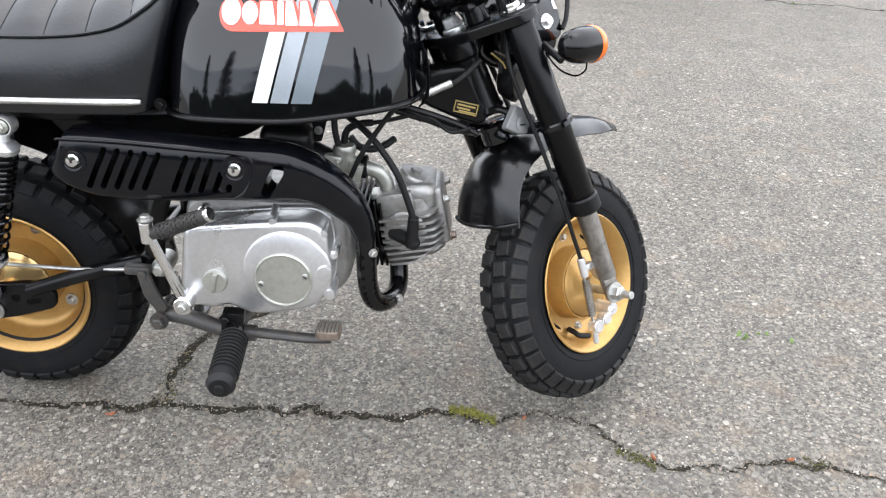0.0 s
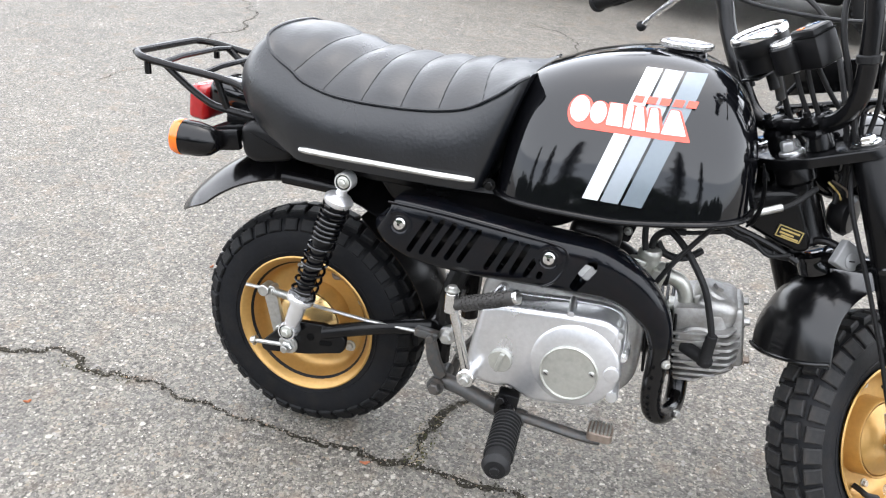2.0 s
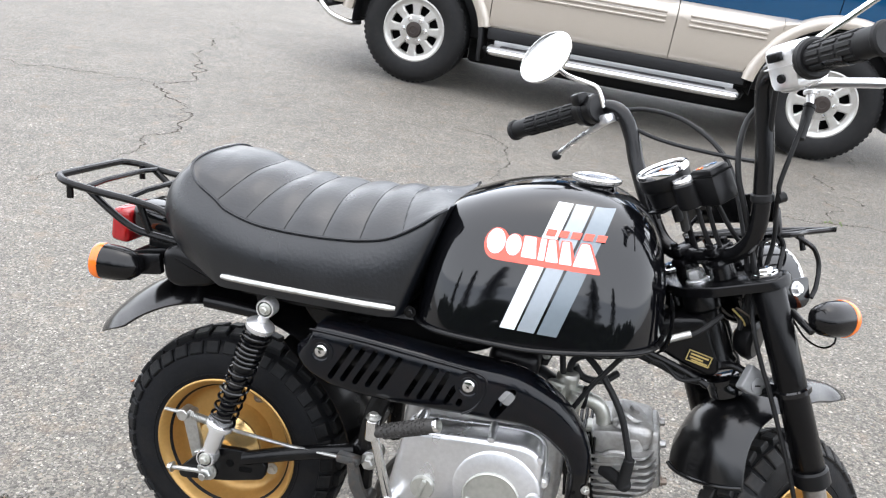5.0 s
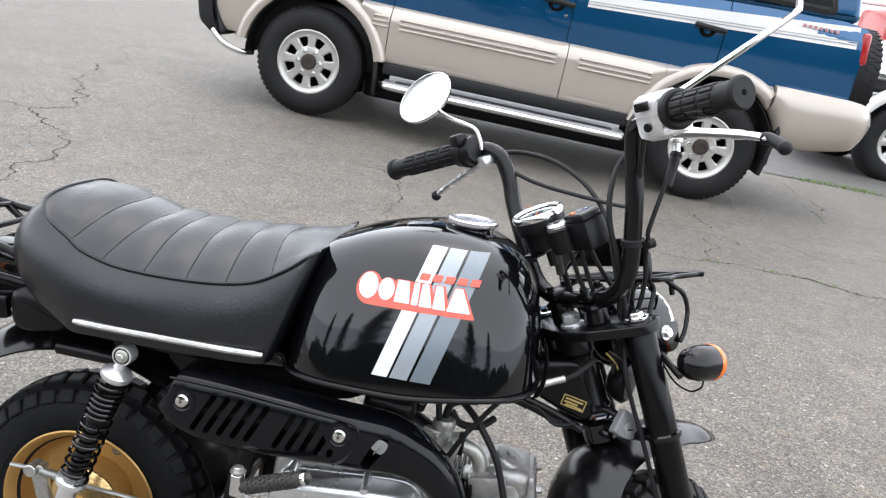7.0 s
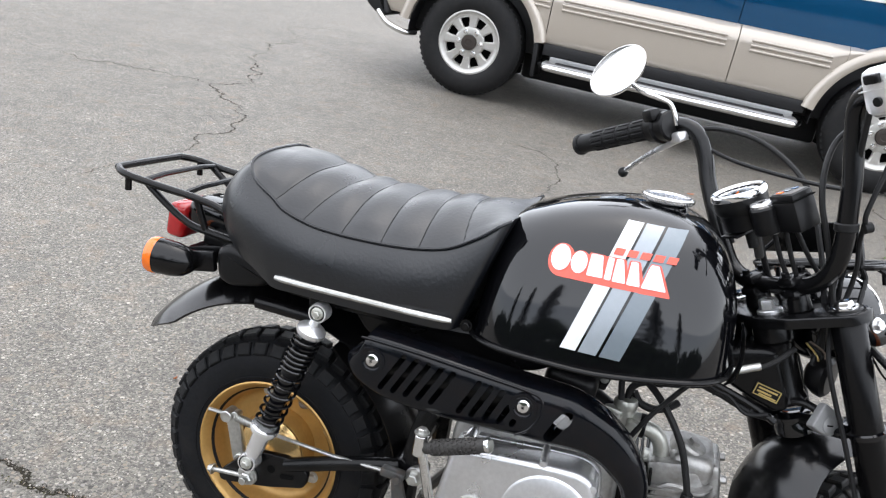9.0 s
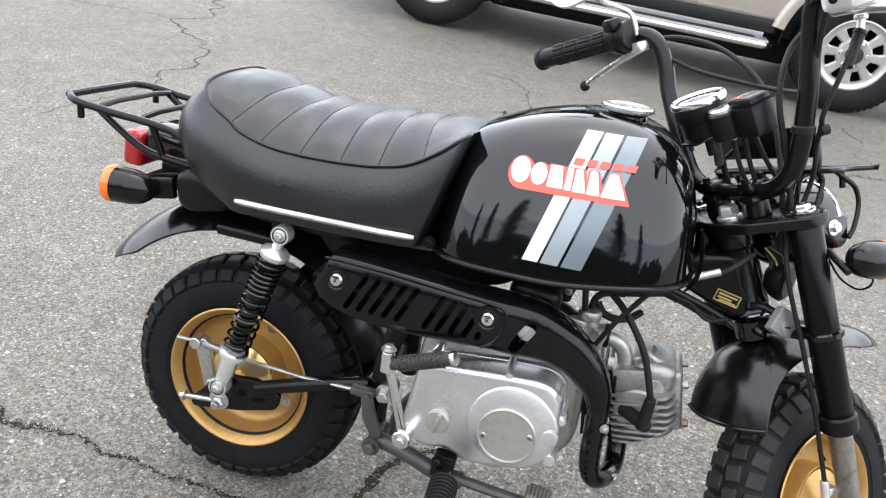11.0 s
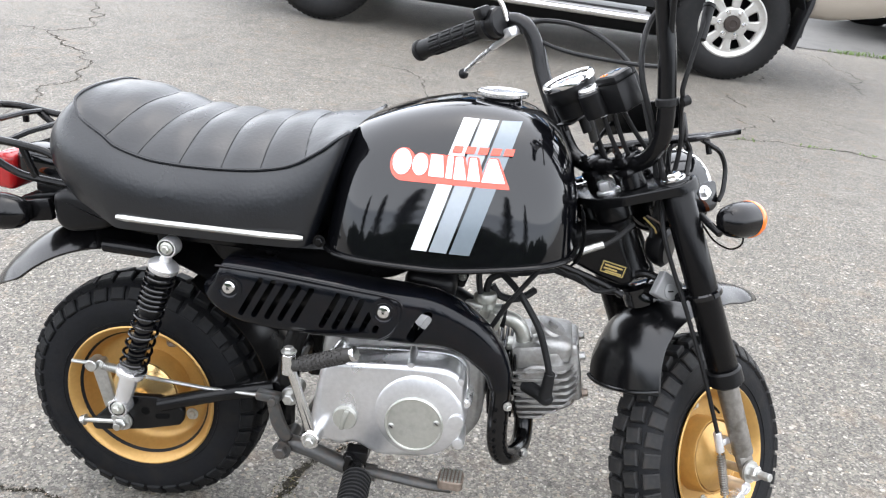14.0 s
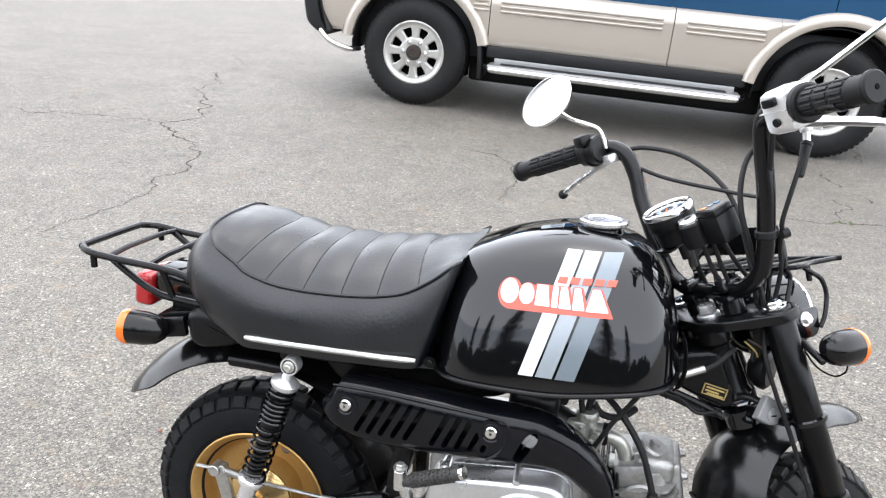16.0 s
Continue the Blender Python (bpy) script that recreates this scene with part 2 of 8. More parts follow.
def asphalt():
    """Grey-brown binder with packed grains, larger stones, pale chips, pits and broad stains."""
    m = bpy.data.materials.new("aged_asphalt")
    m.use_nodes = True
    n, l = m.node_tree.nodes, m.node_tree.links
    p = n["Principled BSDF"]
    co = n.new("ShaderNodeTexCoord")
    warp = n.new("ShaderNodeTexNoise")
    warp.inputs["Scale"].default_value, warp.inputs["Detail"].default_value = 160, 2
    l.new(co.outputs["Object"], warp.inputs["Vector"])
    ws = n.new("ShaderNodeVectorMath")
    ws.operation = "SCALE"
    ws.inputs["Scale"].default_value = 0.006
    l.new(warp.outputs["Color"], ws.inputs[0])
    wa = n.new("ShaderNodeVectorMath")
    l.new(co.outputs["Object"], wa.inputs[0])
    l.new(ws.outputs[0], wa.inputs[1])

    def cells(scale):
        v = n.new("ShaderNodeTexVoronoi")
        v.inputs["Scale"].default_value, v.inputs["Randomness"].default_value = scale, 1.0
        l.new(wa.outputs[0], v.inputs["Vector"])
        sep = n.new("ShaderNodeSeparateColor")
        l.new(v.outputs["Color"], sep.inputs[0])
        return v, sep

    def step(socket, lo, hi, a=0.0, b=1.0):
        mr = n.new("ShaderNodeMapRange")
        mr.inputs["From Min"].default_value, mr.inputs["From Max"].default_value = lo, hi
        mr.inputs["To Min"].default_value, mr.inputs["To Max"].default_value = a, b
        l.new(socket, mr.inputs["Value"])
        return mr.outputs[0]

    def times(a, b):
        mu = n.new("ShaderNodeMath")
        mu.operation = "MULTIPLY"
        l.new(a, mu.inputs[0])
        l.new(b, mu.inputs[1])
        return mu.outputs[0]

    def blend(fac, a, b):
        mx = n.new("ShaderNodeMix")
        mx.data_type = "RGBA"
        l.new(fac, mx.inputs["Factor"])
        l.new(a, mx.inputs["A"])
        if isinstance(b, tuple):
            mx.inputs["B"].default_value = (*b, 1)
        else:
            l.new(b, mx.inputs["B"])
        return mx.outputs["Result"]

    def ramp(socket, stops):
        r = n.new("ShaderNodeValToRGB")
        set_stops(r, stops)
        l.new(socket, r.inputs["Fac"])
        return r.outputs["Color"]

    grain, gs = cells(300)
    stone, ss = cells(125)
    chip, cs = cells(170)
    col = ramp(gs.outputs["Red"], [(0.0, (0.066, 0.063, 0.058)), (0.30, (0.135, 0.129, 0.119)), (0.65, (0.195, 0.186, 0.172)), (0.90, (0.275, 0.262, 0.244)), (1.0, (0.37, 0.353, 0.328))])
    sc_ = ramp(ss.outputs["Green"], [(0.0, (0.100, 0.097, 0.096)), (0.25, (0.165, 0.159, 0.149)), (0.5, (0.225, 0.213, 0.195)), (0.72, (0.245, 0.208, 0.172)), (0.86, (0.225, 0.227, 0.232)), (1.0, (0.38, 0.362, 0.338))])
    body = times(step(stone.outputs["Distance"], 0.40, 0.50, 1.0, 0.0), step(ss.outputs["Red"], 0.44, 0.48))
    col = blend(body, col, sc_)
    # dark binder in the joints round the larger stones
    joint = times(step(stone.outputs["Distance"], 0.50, 0.66), step(ss.outputs["Blue"], 0.25, 0.45, 0.16, 0.54))
    col = blend(joint, col, (0.055, 0.051, 0.046))
    pale = times(step(chip.outputs["Distance"], 0.27, 0.36, 1.0, 0.0), step(cs.outputs["Red"], 0.912, 0.922))
    col = blend(pale, col, (0.50, 0.485, 0.46))
    big, bs = cells(52)
    flake = times(step(big.outputs["Distance"], 0.21, 0.29, 1.0, 0.0), step(bs.outputs["Red"], 0.915, 0.92))
    col = blend(flake, col, (0.44, 0.425, 0.40))
    dent = times(step(big.outputs["Distance"], 0.15, 0.28, 1.0, 0.0), step(bs.outputs["Red"], 0.085, 0.08))
    col = blend(dent, col, (0.05, 0.046, 0.042))
    pit = times(step(chip.outputs["Distance"], 0.25, 0.40, 1.0, 0.0), step(cs.outputs["Red"], 0.085, 0.075))
    col = blend(pit, col, (0.035, 0.032, 0.029))
    tone = None
    for scale, lo, hi in ((0.55, 0.76, 0.88), (3.2, 0.90, 1.08), (16.0, 0.87, 1.11), (75.0, 0.82, 1.18)):
        g = n.new("ShaderNodeTexNoise")
        g.inputs["Scale"].default_value, g.inputs["Detail"].default_value = scale, 6
        l.new(co.outputs["Object"], g.inputs["Vector"])
        k = step(g.outputs["Fac"], 0.32, 0.68, lo, hi)
        tone = times(tone, k) if tone else k
    # rusty and slate-blue stains a few centimetres wide
    for scale, off, colr, amount in ((13.0, 3.1, (0.23, 0.165, 0.115), 0.42), (7.0, 7.7, (0.125, 0.128, 0.135), 0.30)):
        mp = n.new("ShaderNodeMapping")
        mp.inputs["Location"].default_value = (off, off, 0)
        l.new(co.outputs["Object"], mp.inputs["Vector"])
        g = n.new("ShaderNodeTexNoise")
        g.inputs["Scale"].default_value, g.inputs["Detail"].default_value = scale, 4
        l.new(mp.outputs[0], g.inputs["Vector"])
        col = blend(step(g.outputs["Fac"], 0.56, 0.76, 0.0, amount), col, colr)
    sc = n.new("ShaderNodeVectorMath")
    sc.operation = "SCALE"
    l.new(col, sc.inputs[0])
    l.new(tone, sc.inputs["Scale"])
    warm = n.new("ShaderNodeVectorMath")
    warm.operation = "MULTIPLY"
    warm.inputs[1].default_value = (0.93, 0.895, 0.815)
    l.new(sc.outputs[0], warm.inputs[0])
    l.new(warm.outputs[0], p.inputs["Base Color"])
    p.inputs["Roughness"].default_value = 0.70
    p.inputs["Specular IOR Level"].default_value = 0.52
    bp = n.new("ShaderNodeBump")
    bp.inputs["Strength"].default_value, bp.inputs["Distance"].default_value = 0.7, 0.0022
    bp.invert = True
    l.new(grain.outputs["Distance"], bp.inputs["Height"])
    l.new(bp.outputs[0], p.inputs["Normal"])
    return m


ASPHALT = asphalt()


# ---- shapes: each is a pair (vertices, faces) ----
def cat(*gs):
    vs, fs = [], []
    for v, f in gs:
        k = len(vs)
        vs += list(v)
        fs += [tuple(i + k for i in q) for q in f]
    return vs, fs


def xf(m, g):
    return [m @ Vector(v) for v in g[0]], g[1]


def flip(g):
    return g[0], [tuple(reversed(f)) for f in g[1]]


def curve(pts, steps=6, closed=False):
    """A smooth line through the points."""
    p = [Vector(q) for q in pts]
    n, out = len(p), []
    for i in range(n if closed else n - 1):
        a, b, c, d = (p[(i + k) % n] if closed else p[min(max(i + k, 0), n - 1)] for k in (-1, 0, 1, 2))
        for s in range(steps):
            t = s / steps
            out.append(0.5 * (2 * b + (c - a) * t + (2 * a - 5 * b + 4 * c - d) * t * t + (3 * b - a - 3 * c + d) * t ** 3))
    return out if closed else out + [p[-1]]


def loft(loops, closed=True, caps=True):
    """Skin over loops of equal length."""
    n = len(loops[0])
    vs = [Vector(v) for lp in loops for v in lp]
    fs = []
    for i in range(len(loops) - 1):
        for j in range(n if closed else n - 1):
            k = (j + 1) % n
            fs.append((i * n + j, i * n + k, (i + 1) * n + k, (i + 1) * n + j))
    if caps and closed:
        fs.append(tuple(reversed(range(n))))
        fs.append(tuple(range((len(loops) - 1) * n, len(loops) * n)))
    return vs, fs


def tube(pts, r, seg=10, closed=False, flat=1.0):
    p = [Vector(q) for q in pts]
    n = len(p)
    rs = r if isinstance(r, (list, tuple)) else [r] * n
    loops, side = [], None
    for i in range(n):
        if closed:
            d = p[(i + 1) % n] - p[i - 1]
        else:
            d = p[min(i + 1, n - 1)] - p[max(i - 1, 0)]
        d.normalize()
        if side is None:
            side = d.cross(Vector((0, 0, 1)) if abs(d.z) < 0.9 else Vector((1, 0, 0)))
        side = (side - d * side.dot(d)).normalized()
        up = d.cross(side)
        loops.append([p[i] + rs[i] * (math.cos(a) * side + flat * math.sin(a) * up) for a in (2 * math.pi * j / seg for j in range(seg))])
    if closed:
        loops.append(loops[0])
    g = loft(loops, caps=not closed)
    return flip(g)


def lathe(prof, m=None, seg=32, full=True):
    """Turns (radius, height) pairs round the z axis."""
    loops = [[(r * math.cos(2 * math.pi * j / seg), r * math.sin(2 * math.pi * j / seg), z) for j in range(seg)] for r, z in prof]
    g = loft(loops, caps=full)
    return xf(m, g) if m else g


def along(a, b):
    """A pose at a whose z axis points to b."""
    a, b = Vector(a), Vector(b)
    return Matrix.Translation(a) @ (b - a).to_track_quat("Z", "Y").to_matrix().to_4x4()


def rod(a, b, r, seg=14, r2=None, soft=0.12):
    """A round bar with softened ends."""
    h = (Vector(b) - Vector(a)).length
    q = r if r2 is None else r2
    e = min(r, q) * soft
    return lathe([(r - e, 0), (r, e), (q, h - e), (q - e, h)], along(a, b), seg)


def rbox(size, m=None, r=0.004, seg=2):
    """A box with rounded edges round its centre."""
    b = bmesh.new()
    bmesh.ops.create_cube(b, size=1.0)
    for v in b.verts:
        v.co = Vector((v.co.x * size[0], v.co.y * size[1], v.co.z * size[2]))
    if r:
        bmesh.ops.bevel(b, geom=b.edges[:], offset=min(r, min(size) * 0.45), segments=seg, profile=0.5, affect="EDGES")
    b.verts.index_update()
    g = [v.co.copy() for v in b.verts], [tuple(v.index for v in f.verts) for f in b.faces]
    b.free()
    return xf(m, g) if m else g


def prism(outline, y0, y1, r=0.0, steps=3, m=None):
    """An outline in x and z, filled and given depth from y0 to y1; the y1 face has a rounded rim of radius r."""
    pts = [Vector((x, 0, z)) for x, z in outline]
    n = len(pts)
    area = sum(pts[i].x * pts[(i + 1) % n].z - pts[(i + 1) % n].x * pts[i].z for i in range(n))
    if area < 0:
        pts.reverse()
    inward = []
    for i in range(n):
        a, b = (pts[i] - pts[i - 1]).normalized(), (pts[(i + 1) % n] - pts[i]).normalized()
        na, nb = Vector((-a.z, 0, a.x)), Vector((-b.z, 0, b.x))
        w = na + nb
        inward.append(w / max(0.35, w.length_squared / 2) if w.length > 1e-6 else na)
    sgn = 1 if y1 > y0 else -1
    loops = [[(q.x, y0, q.z) for q in pts]]
    levels = [(0, 0)] if r == 0 else [(r * (1 - math.cos(a)), r * (1 - math.sin(a))) for a in (math.pi / 2 * k / steps for k in range(steps + 1))]
    for inset, drop in levels:
        loops.append([(q.x + w.x * inset, y1 - sgn * drop, q.z + w.z * inset) for q, w in zip(pts, inward)])
    g = loft(loops)
    if sgn < 0:
        g = flip(g)
    g = flip(g)
    return xf(m, g) if m else g


def round_poly(pts, r, steps=4):
    """The outline with its corners rounded."""
    out, n = [], len(pts)
    for i in range(n):
        p, a, b = Vector(pts[i]), Vector(pts[i - 1]), Vector(pts[(i + 1) % n])
        ra = min(r, (a - p).length * 0.45)
        rb = min(r, (b - p).length * 0.45)
        s, e = p + (a - p).normalized() * ra, p + (b - p).normalized() * rb
        for k in range(steps + 1):
            t = k / steps
            q = s * (1 - t) ** 2 + 2 * p * t * (1 - t) + e * t * t
            out.append((q.x, q.y))
    return out


def sphere(c, rx, ry=None, rz=None, seg=16, rings=9, m=None):
    ry, rz = ry or rx, rz or rx
    loops = [[(c[0] + rx * math.sin(u) * math.cos(w), c[1] + ry * math.sin(u) * math.sin(w), c[2] - rz * math.cos(u))
              for w in (2 * math.pi * j / seg for j in range(seg))]
             for u in (math.pi * min(max(i / rings, 0.02), 0.98) for i in range(rings + 1))]
    g = loft(loops)
    return xf(m, g) if m else g


def bolt(a, way, r=0.006, h=0.005):
    """A hexagon head with a washer."""
    a, way = Vector(a), Vector(way).normalized()
    m = along(a, a + way)
    return cat(lathe([(r * 1.45, 0), (r * 1.45, h * 0.3)], m, 16), lathe([(r, h * 0.3), (r, h * 1.2), (r * 0.8, h * 1.4)], m, 6))


def mesh_of(name, g, material, smooth=35):
    me = bpy.data.meshes.new(name)
    me.from_pydata([tuple(v) for v in g[0]], [], g[1])
    me.update()
    b = bmesh.new()
    b.from_mesh(me)
    bmesh.ops.recalc_face_normals(b, faces=b.faces[:])
    b.to_mesh(me)
    b.free()
    if smooth:
        me.shade_smooth()
        me.set_sharp_from_angle(angle=radians(smooth))
    me.materials.append(material)
    return me


def part(name, g, material, parent=None, label="", smooth=35):
    ob = new(name, mesh_of(name, g, material, smooth))
    if parent:
        ob.parent = parent
    if label:
        tagged(ob, label)
    return ob


def piece(name, me, parent, m):
    """One of many alike pieces that share a mesh."""
    ob = new(name, me)
    ob.parent = parent
    ob.matrix_local = m
    return ob


def placed(ob, m):
    ob.matrix_world = m
    return ob


def carve(ob, cutters):
    """Cuts the shapes out of a part for good."""
    g = cat(*cutters)
    me = mesh_of("cutter", g, HOLE_SHADE, 0)
    tool = new("cutter", me)
    tool.parent = ob.parent
    md = ob.modifiers.new("cut", "BOOLEAN")
    md.operation, md.object, md.solver = "DIFFERENCE", tool, "EXACT"
    bpy.context.view_layer.update()
    done = bpy.data.meshes.new_from_object(ob.evaluated_get(bpy.context.evaluated_depsgraph_get()))
    ob.modifiers.remove(md)
    ob.data = done
    bpy.data.objects.remove(tool)
    return ob


def spline(table, x):
    """Reads a table of (x, value) pairs along a smooth curve."""
    n = len(table)
    for i in range(n - 1):
        if x <= table[i + 1][0] or i == n - 2:
            (xa, a), (xb, b), (xc, c), (xd, d) = (table[min(max(i + k, 0), n - 1)] for k in (-1, 0, 1, 2))
            h = xc - xb
            t = min(max((x - xb) / h, 0), 1)
            mb = (c - a) / (xc - xa) * h
            mc = (d - b) / (xd - xb) * h
            return b * (2 * t ** 3 - 3 * t * t + 1) + mb * (t ** 3 - 2 * t * t + t) + c * (3 * t * t - 2 * t ** 3) + mc * (t ** 3 - t * t)


def lerp(table, x):
    """Reads a table of (x, value) pairs, softly."""
    for (a, u), (b, v) in zip(table, table[1:]):
        if x <= b:
            t = min(max((x - a) / (b - a), 0), 1)
            return u + (v - u) * (t * t * (3 - 2 * t))
    return table[-1][1]


# ---- ground ----
def ground_z(x, y):
    """The yard is level at the motorcycle and falls gently to the right farther back."""
    s = min(max((y - 0.7) / 3.5, 0), 1)
    return -(0.043 + 0.0622 * 8 * math.tanh(x / 8)) * s * s * (3 - 2 * s)


def ground_sheet():
    xs = [-400, -150, -60] + [-30 + 1.0 * i for i in range(61)] + [60, 150, 400]
    ys = [-400, -100, -30, -10, -3, 0.5] + [0.7 + 0.1 * i for i in range(36)] + [4.5, 6, 10, 30, 100, 400]
    vs = [(x, y, ground_z(x, y)) for y in ys for x in xs]
    n = len(xs)
    return vs, [(j * n + i, j * n + i + 1, (j + 1) * n + i + 1, (j + 1) * n + i) for j in range(len(ys) - 1) for i in range(n - 1)]


ground = part("ground", ground_sheet(), ASPHALT, smooth=60)
tagged(ground, "worn grey asphalt yard with exposed aggregate and cracks", "asphalt", kind="structure")

# ---- the small motorcycle, in its own frame: x forward, y left, z up; it leans on its side stand ----
bike = placed(tagged(new("motorcycle"), "small black vintage motorcycle with gold rims parked leaning on asphalt", "motorcycle"), pose(0, 0, 0, -5.41, 0, 0))
STEER, RAKE = radians(42), radians(24)
kx = Vector((-math.sin(RAKE), 0, math.cos(RAKE)))
fw, lf = Vector((math.cos(RAKE), 0, math.sin(RAKE))), Vector((0, 1, 0))
FS, LS = fw * math.cos(STEER) + lf * math.sin(STEER), lf * math.cos(STEER) - fw * math.sin(STEER)
HEAD = Vector((0.663, 0, 0.567))
# the steered frame: forward, left, up along the steering axis
ST = Matrix(((FS.x, LS.x, kx.x, HEAD.x), (FS.y, LS.y, kx.y, HEAD.y), (FS.z, LS.z, kx.z, HEAD.z), (0, 0, 0, 1)))
WHEEL_BASIS = Matrix(((1, 0, 0, 0), (0, 0, -1, 0), (0, 1, 0, 0), (0, 0, 0, 1)))
REAR = Matrix.Translation((0.0245, 0, 0.1845)) @ WHEEL_BASIS @ Matrix.Diagonal((1.022, 1.022, 1, 1))
FRONT = ST @ Matrix.Translation((0.019, 0, -0.421)) @ Matrix.Rotation(radians(8), 4, "Z") @ WHEEL_BASIS @ Matrix.Diagonal((0.965, 0.965, 0.84, 1))
R_OUT = 0.180


def block(length, width, height, taper=0.8):
    """A tread block: x along the roll, z across, y outwards."""
    a, b = length / 2, width / 2
    c, d = a * taper, b * taper
    v = [(-a, -0.004, -b), (a, -0.004, -b), (a, -0.004, b), (-a, -0.004, b),
         (-a, height * 0.7, -b), (a, height * 0.7, -b), (a, height * 0.7, b), (-a, height * 0.7, b),
         (-c, height, -d), (c, height, -d), (c, height, d), (-c, height, d)]
    f = [(0, 1, 5, 4), (1, 2, 6, 5), (2, 3, 7, 6), (3, 0, 4, 7), (4, 5, 9, 8), (5, 6, 10, 9), (6, 7, 11, 10), (7, 4, 8, 11), (8, 9, 10, 11)]
    return v, f


def tyre(w, name, knob, wide):
    rr = R_OUT - 0.0075
    prof = [(0.096, 0.030), (0.102, 0.037), (0.1085, 0.0415), (0.120, 0.0455), (0.136, 0.0468), (0.148, 0.0452), (0.158, 0.0410), (rr - 0.0070, 0.033), (rr - 0.0015, 0.018), (rr, 0.0)]
    prof = [(r, z) for r, z in prof] + [(r, -z) for r, z in reversed(prof[:-1])]
    t = part(name, lathe(prof, w, 72, full=False), TYRE, bike, "chunky black block-tread tyre with dusty shoulders", 60)
    # raised ribs on the wall
    part("sidewall_rib", cat(*[lathe([(r - 0.001, 0.0452), (r - 0.0004, 0.0465), (r + 0.0004, 0.0465), (r + 0.001, 0.0452)], w, 72, full=False) for r in (0.119,)]), TYRE, t)
    n = 37
    mid = mesh_of("tread_block", block(0.0222, 0.0228, 0.0072, 0.86), knob, 20)
    edge = mesh_of("shoulder_block", block(0.0205, wide, 0.0046, 0.82), knob, 20)
    for row, (z, lean, shift, me) in enumerate(((0.0128, 6, 0.0, mid), (-0.0128, -6, 0.5, mid), (0.0385, 55, 0.06, edge), (-0.0385, -55, 0.56, edge))):
        for i in range(n):
            a = 2 * math.pi * (i + shift) / n
            r = rr - 0.0008 if abs(z) < 0.02 else rr - 0.0135
            m = w @ Matrix.Rotation(a, 4, "Z") @ Matrix.Translation((0, r, z)) @ Matrix.Rotation(radians(lean), 4, "X")
            if row < 2:
                m = m @ Matrix.Rotation(radians(-8 if row else 8), 4, "Y")
            piece("tread_block" if row < 2 else "shoulder_block", me, t, m)
    return t


def rim(w, name, slots=4):
    prof = [(0.1105, 0.043), (0.1120, 0.0455), (0.1100, 0.0468), (0.1070, 0.0455), (0.1040, 0.040), (0.1000, 0.036),
            (0.0955, 0.022), (0.0915, 0.0105), (0.0860, 0.0042), (0.0780, 0.0012), (0.070, 0.0005), (0.062, 0.0005), (0.050, 0.0005)]
    prof = [(r, z) for r, z in prof] + [(0.050, -0.013), (0.093, -0.013), (0.0965, -0.036), (0.107, -0.0465), (0.1120, -0.0455), (0.1105, -0.043)]
    o = part(name, lathe(prof, w, 64, full=False), GOLD, bike, "gold painted pressed steel rim with small chips", 50)
    slot = round_poly([(-0.016, -0.005), (0.016, -0.005), (0.016, 0.005), (-0.016, 0.005)], 0.005)
    for i in range(4):
        a = math.pi / 2 * i + 0.5
        m = w @ Matrix.Rotation(a, 4, "Z")
        if i < slots:
            part("rim_slot", prism([(x, 0.081 + z) for x, z in slot], 0.0, -0.0022, 0, m=m @ Matrix.Rotation(radians(90), 4, "X").inverted() @ Matrix.Scale(1, 4)), HOLE_SHADE, o)
        b = m @ Matrix.Rotation(0.78, 4, "Z")
        if slots:
            part("rim_bolt", xf(b, bolt((0, 0.076, 0.0005), (0, 0, 1), 0.0052, 0.005)), ZINC, o)
    return o


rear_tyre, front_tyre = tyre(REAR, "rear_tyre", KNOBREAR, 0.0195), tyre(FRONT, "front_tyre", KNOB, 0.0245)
rear_rim, front_rim = rim(REAR, "rear_rim", 0), rim(FRONT @ Matrix.Diagonal((0.962, 0.962, 1, 1)), "front_rim")
for x, y in ((-0.0265, 0.080), (0.060, -0.0425), (0.078, 0.0405), (-0.066, -0.046)):
    part("rim_bolt", xf(REAR, bolt((x, y, 0.0015), (0, 0, 1), 0.0064, 0.006)), ZINC, rear_rim)
part("rear_valve", tube(curve([REAR @ Vector(q) for q in ((0.031, 0.090, 0.006), (0.034, 0.082, 0.018), (0.040, 0.080, 0.024), (0.052, 0.084, 0.026))], 5), 0.0040, 10), RUST, rear_rim, "rusty bent tyre valve")
for w, nm in ((REAR, "rear_hub"), (FRONT, "front_hub")):
    h = part(nm, lathe([(0.056, -0.036), (0.058, -0.034), (0.058, -0.002), (0.0565, 0.004), (0.0565, 0.034), (0.0555, 0.0365), (0.0540, 0.0365), (0.0525, 0.0345), (0.0520, 0.028)], w, 48), GOLD, bike, "gold brake drum hub", 40)
    part("brake_panel", lathe([(0.0508, 0.026), (0.0508, 0.0350), (0.047, 0.0385), (0.036, 0.0435), (0.020, 0.0470), (0.016, 0.048), (0.016, 0.058), (0.0, 0.058)], w, 48), HUBGOLD if w is REAR else GOLD, h, "gold domed brake panel", 40)


def spring(a, b, r, wire, turns, seg=7, squeeze=None, per=16):
    a, b = Vector(a), Vector(b)
    m, h = along(a, b), (b - a).length
    n = int(turns * per)
    pts = []
    for i in range(n + 1):
        s = i / n
        q = s if squeeze is None else squeeze(s)
        th = 2 * math.pi * turns * s
        pts.append(m @ Vector((r * math.cos(th), r * math.sin(th), h * q)))
    return tube(pts, wire, seg)


# ---- tank ----
TX, TH, TW = 0.4765, 0.1535, 0.152


def tank_draw(h):
    """Share of the half width left at a share h of the height."""
    return (1 - 0.11 * h) * (1 - min(h, 0.9999) ** 2.0) ** 0.24


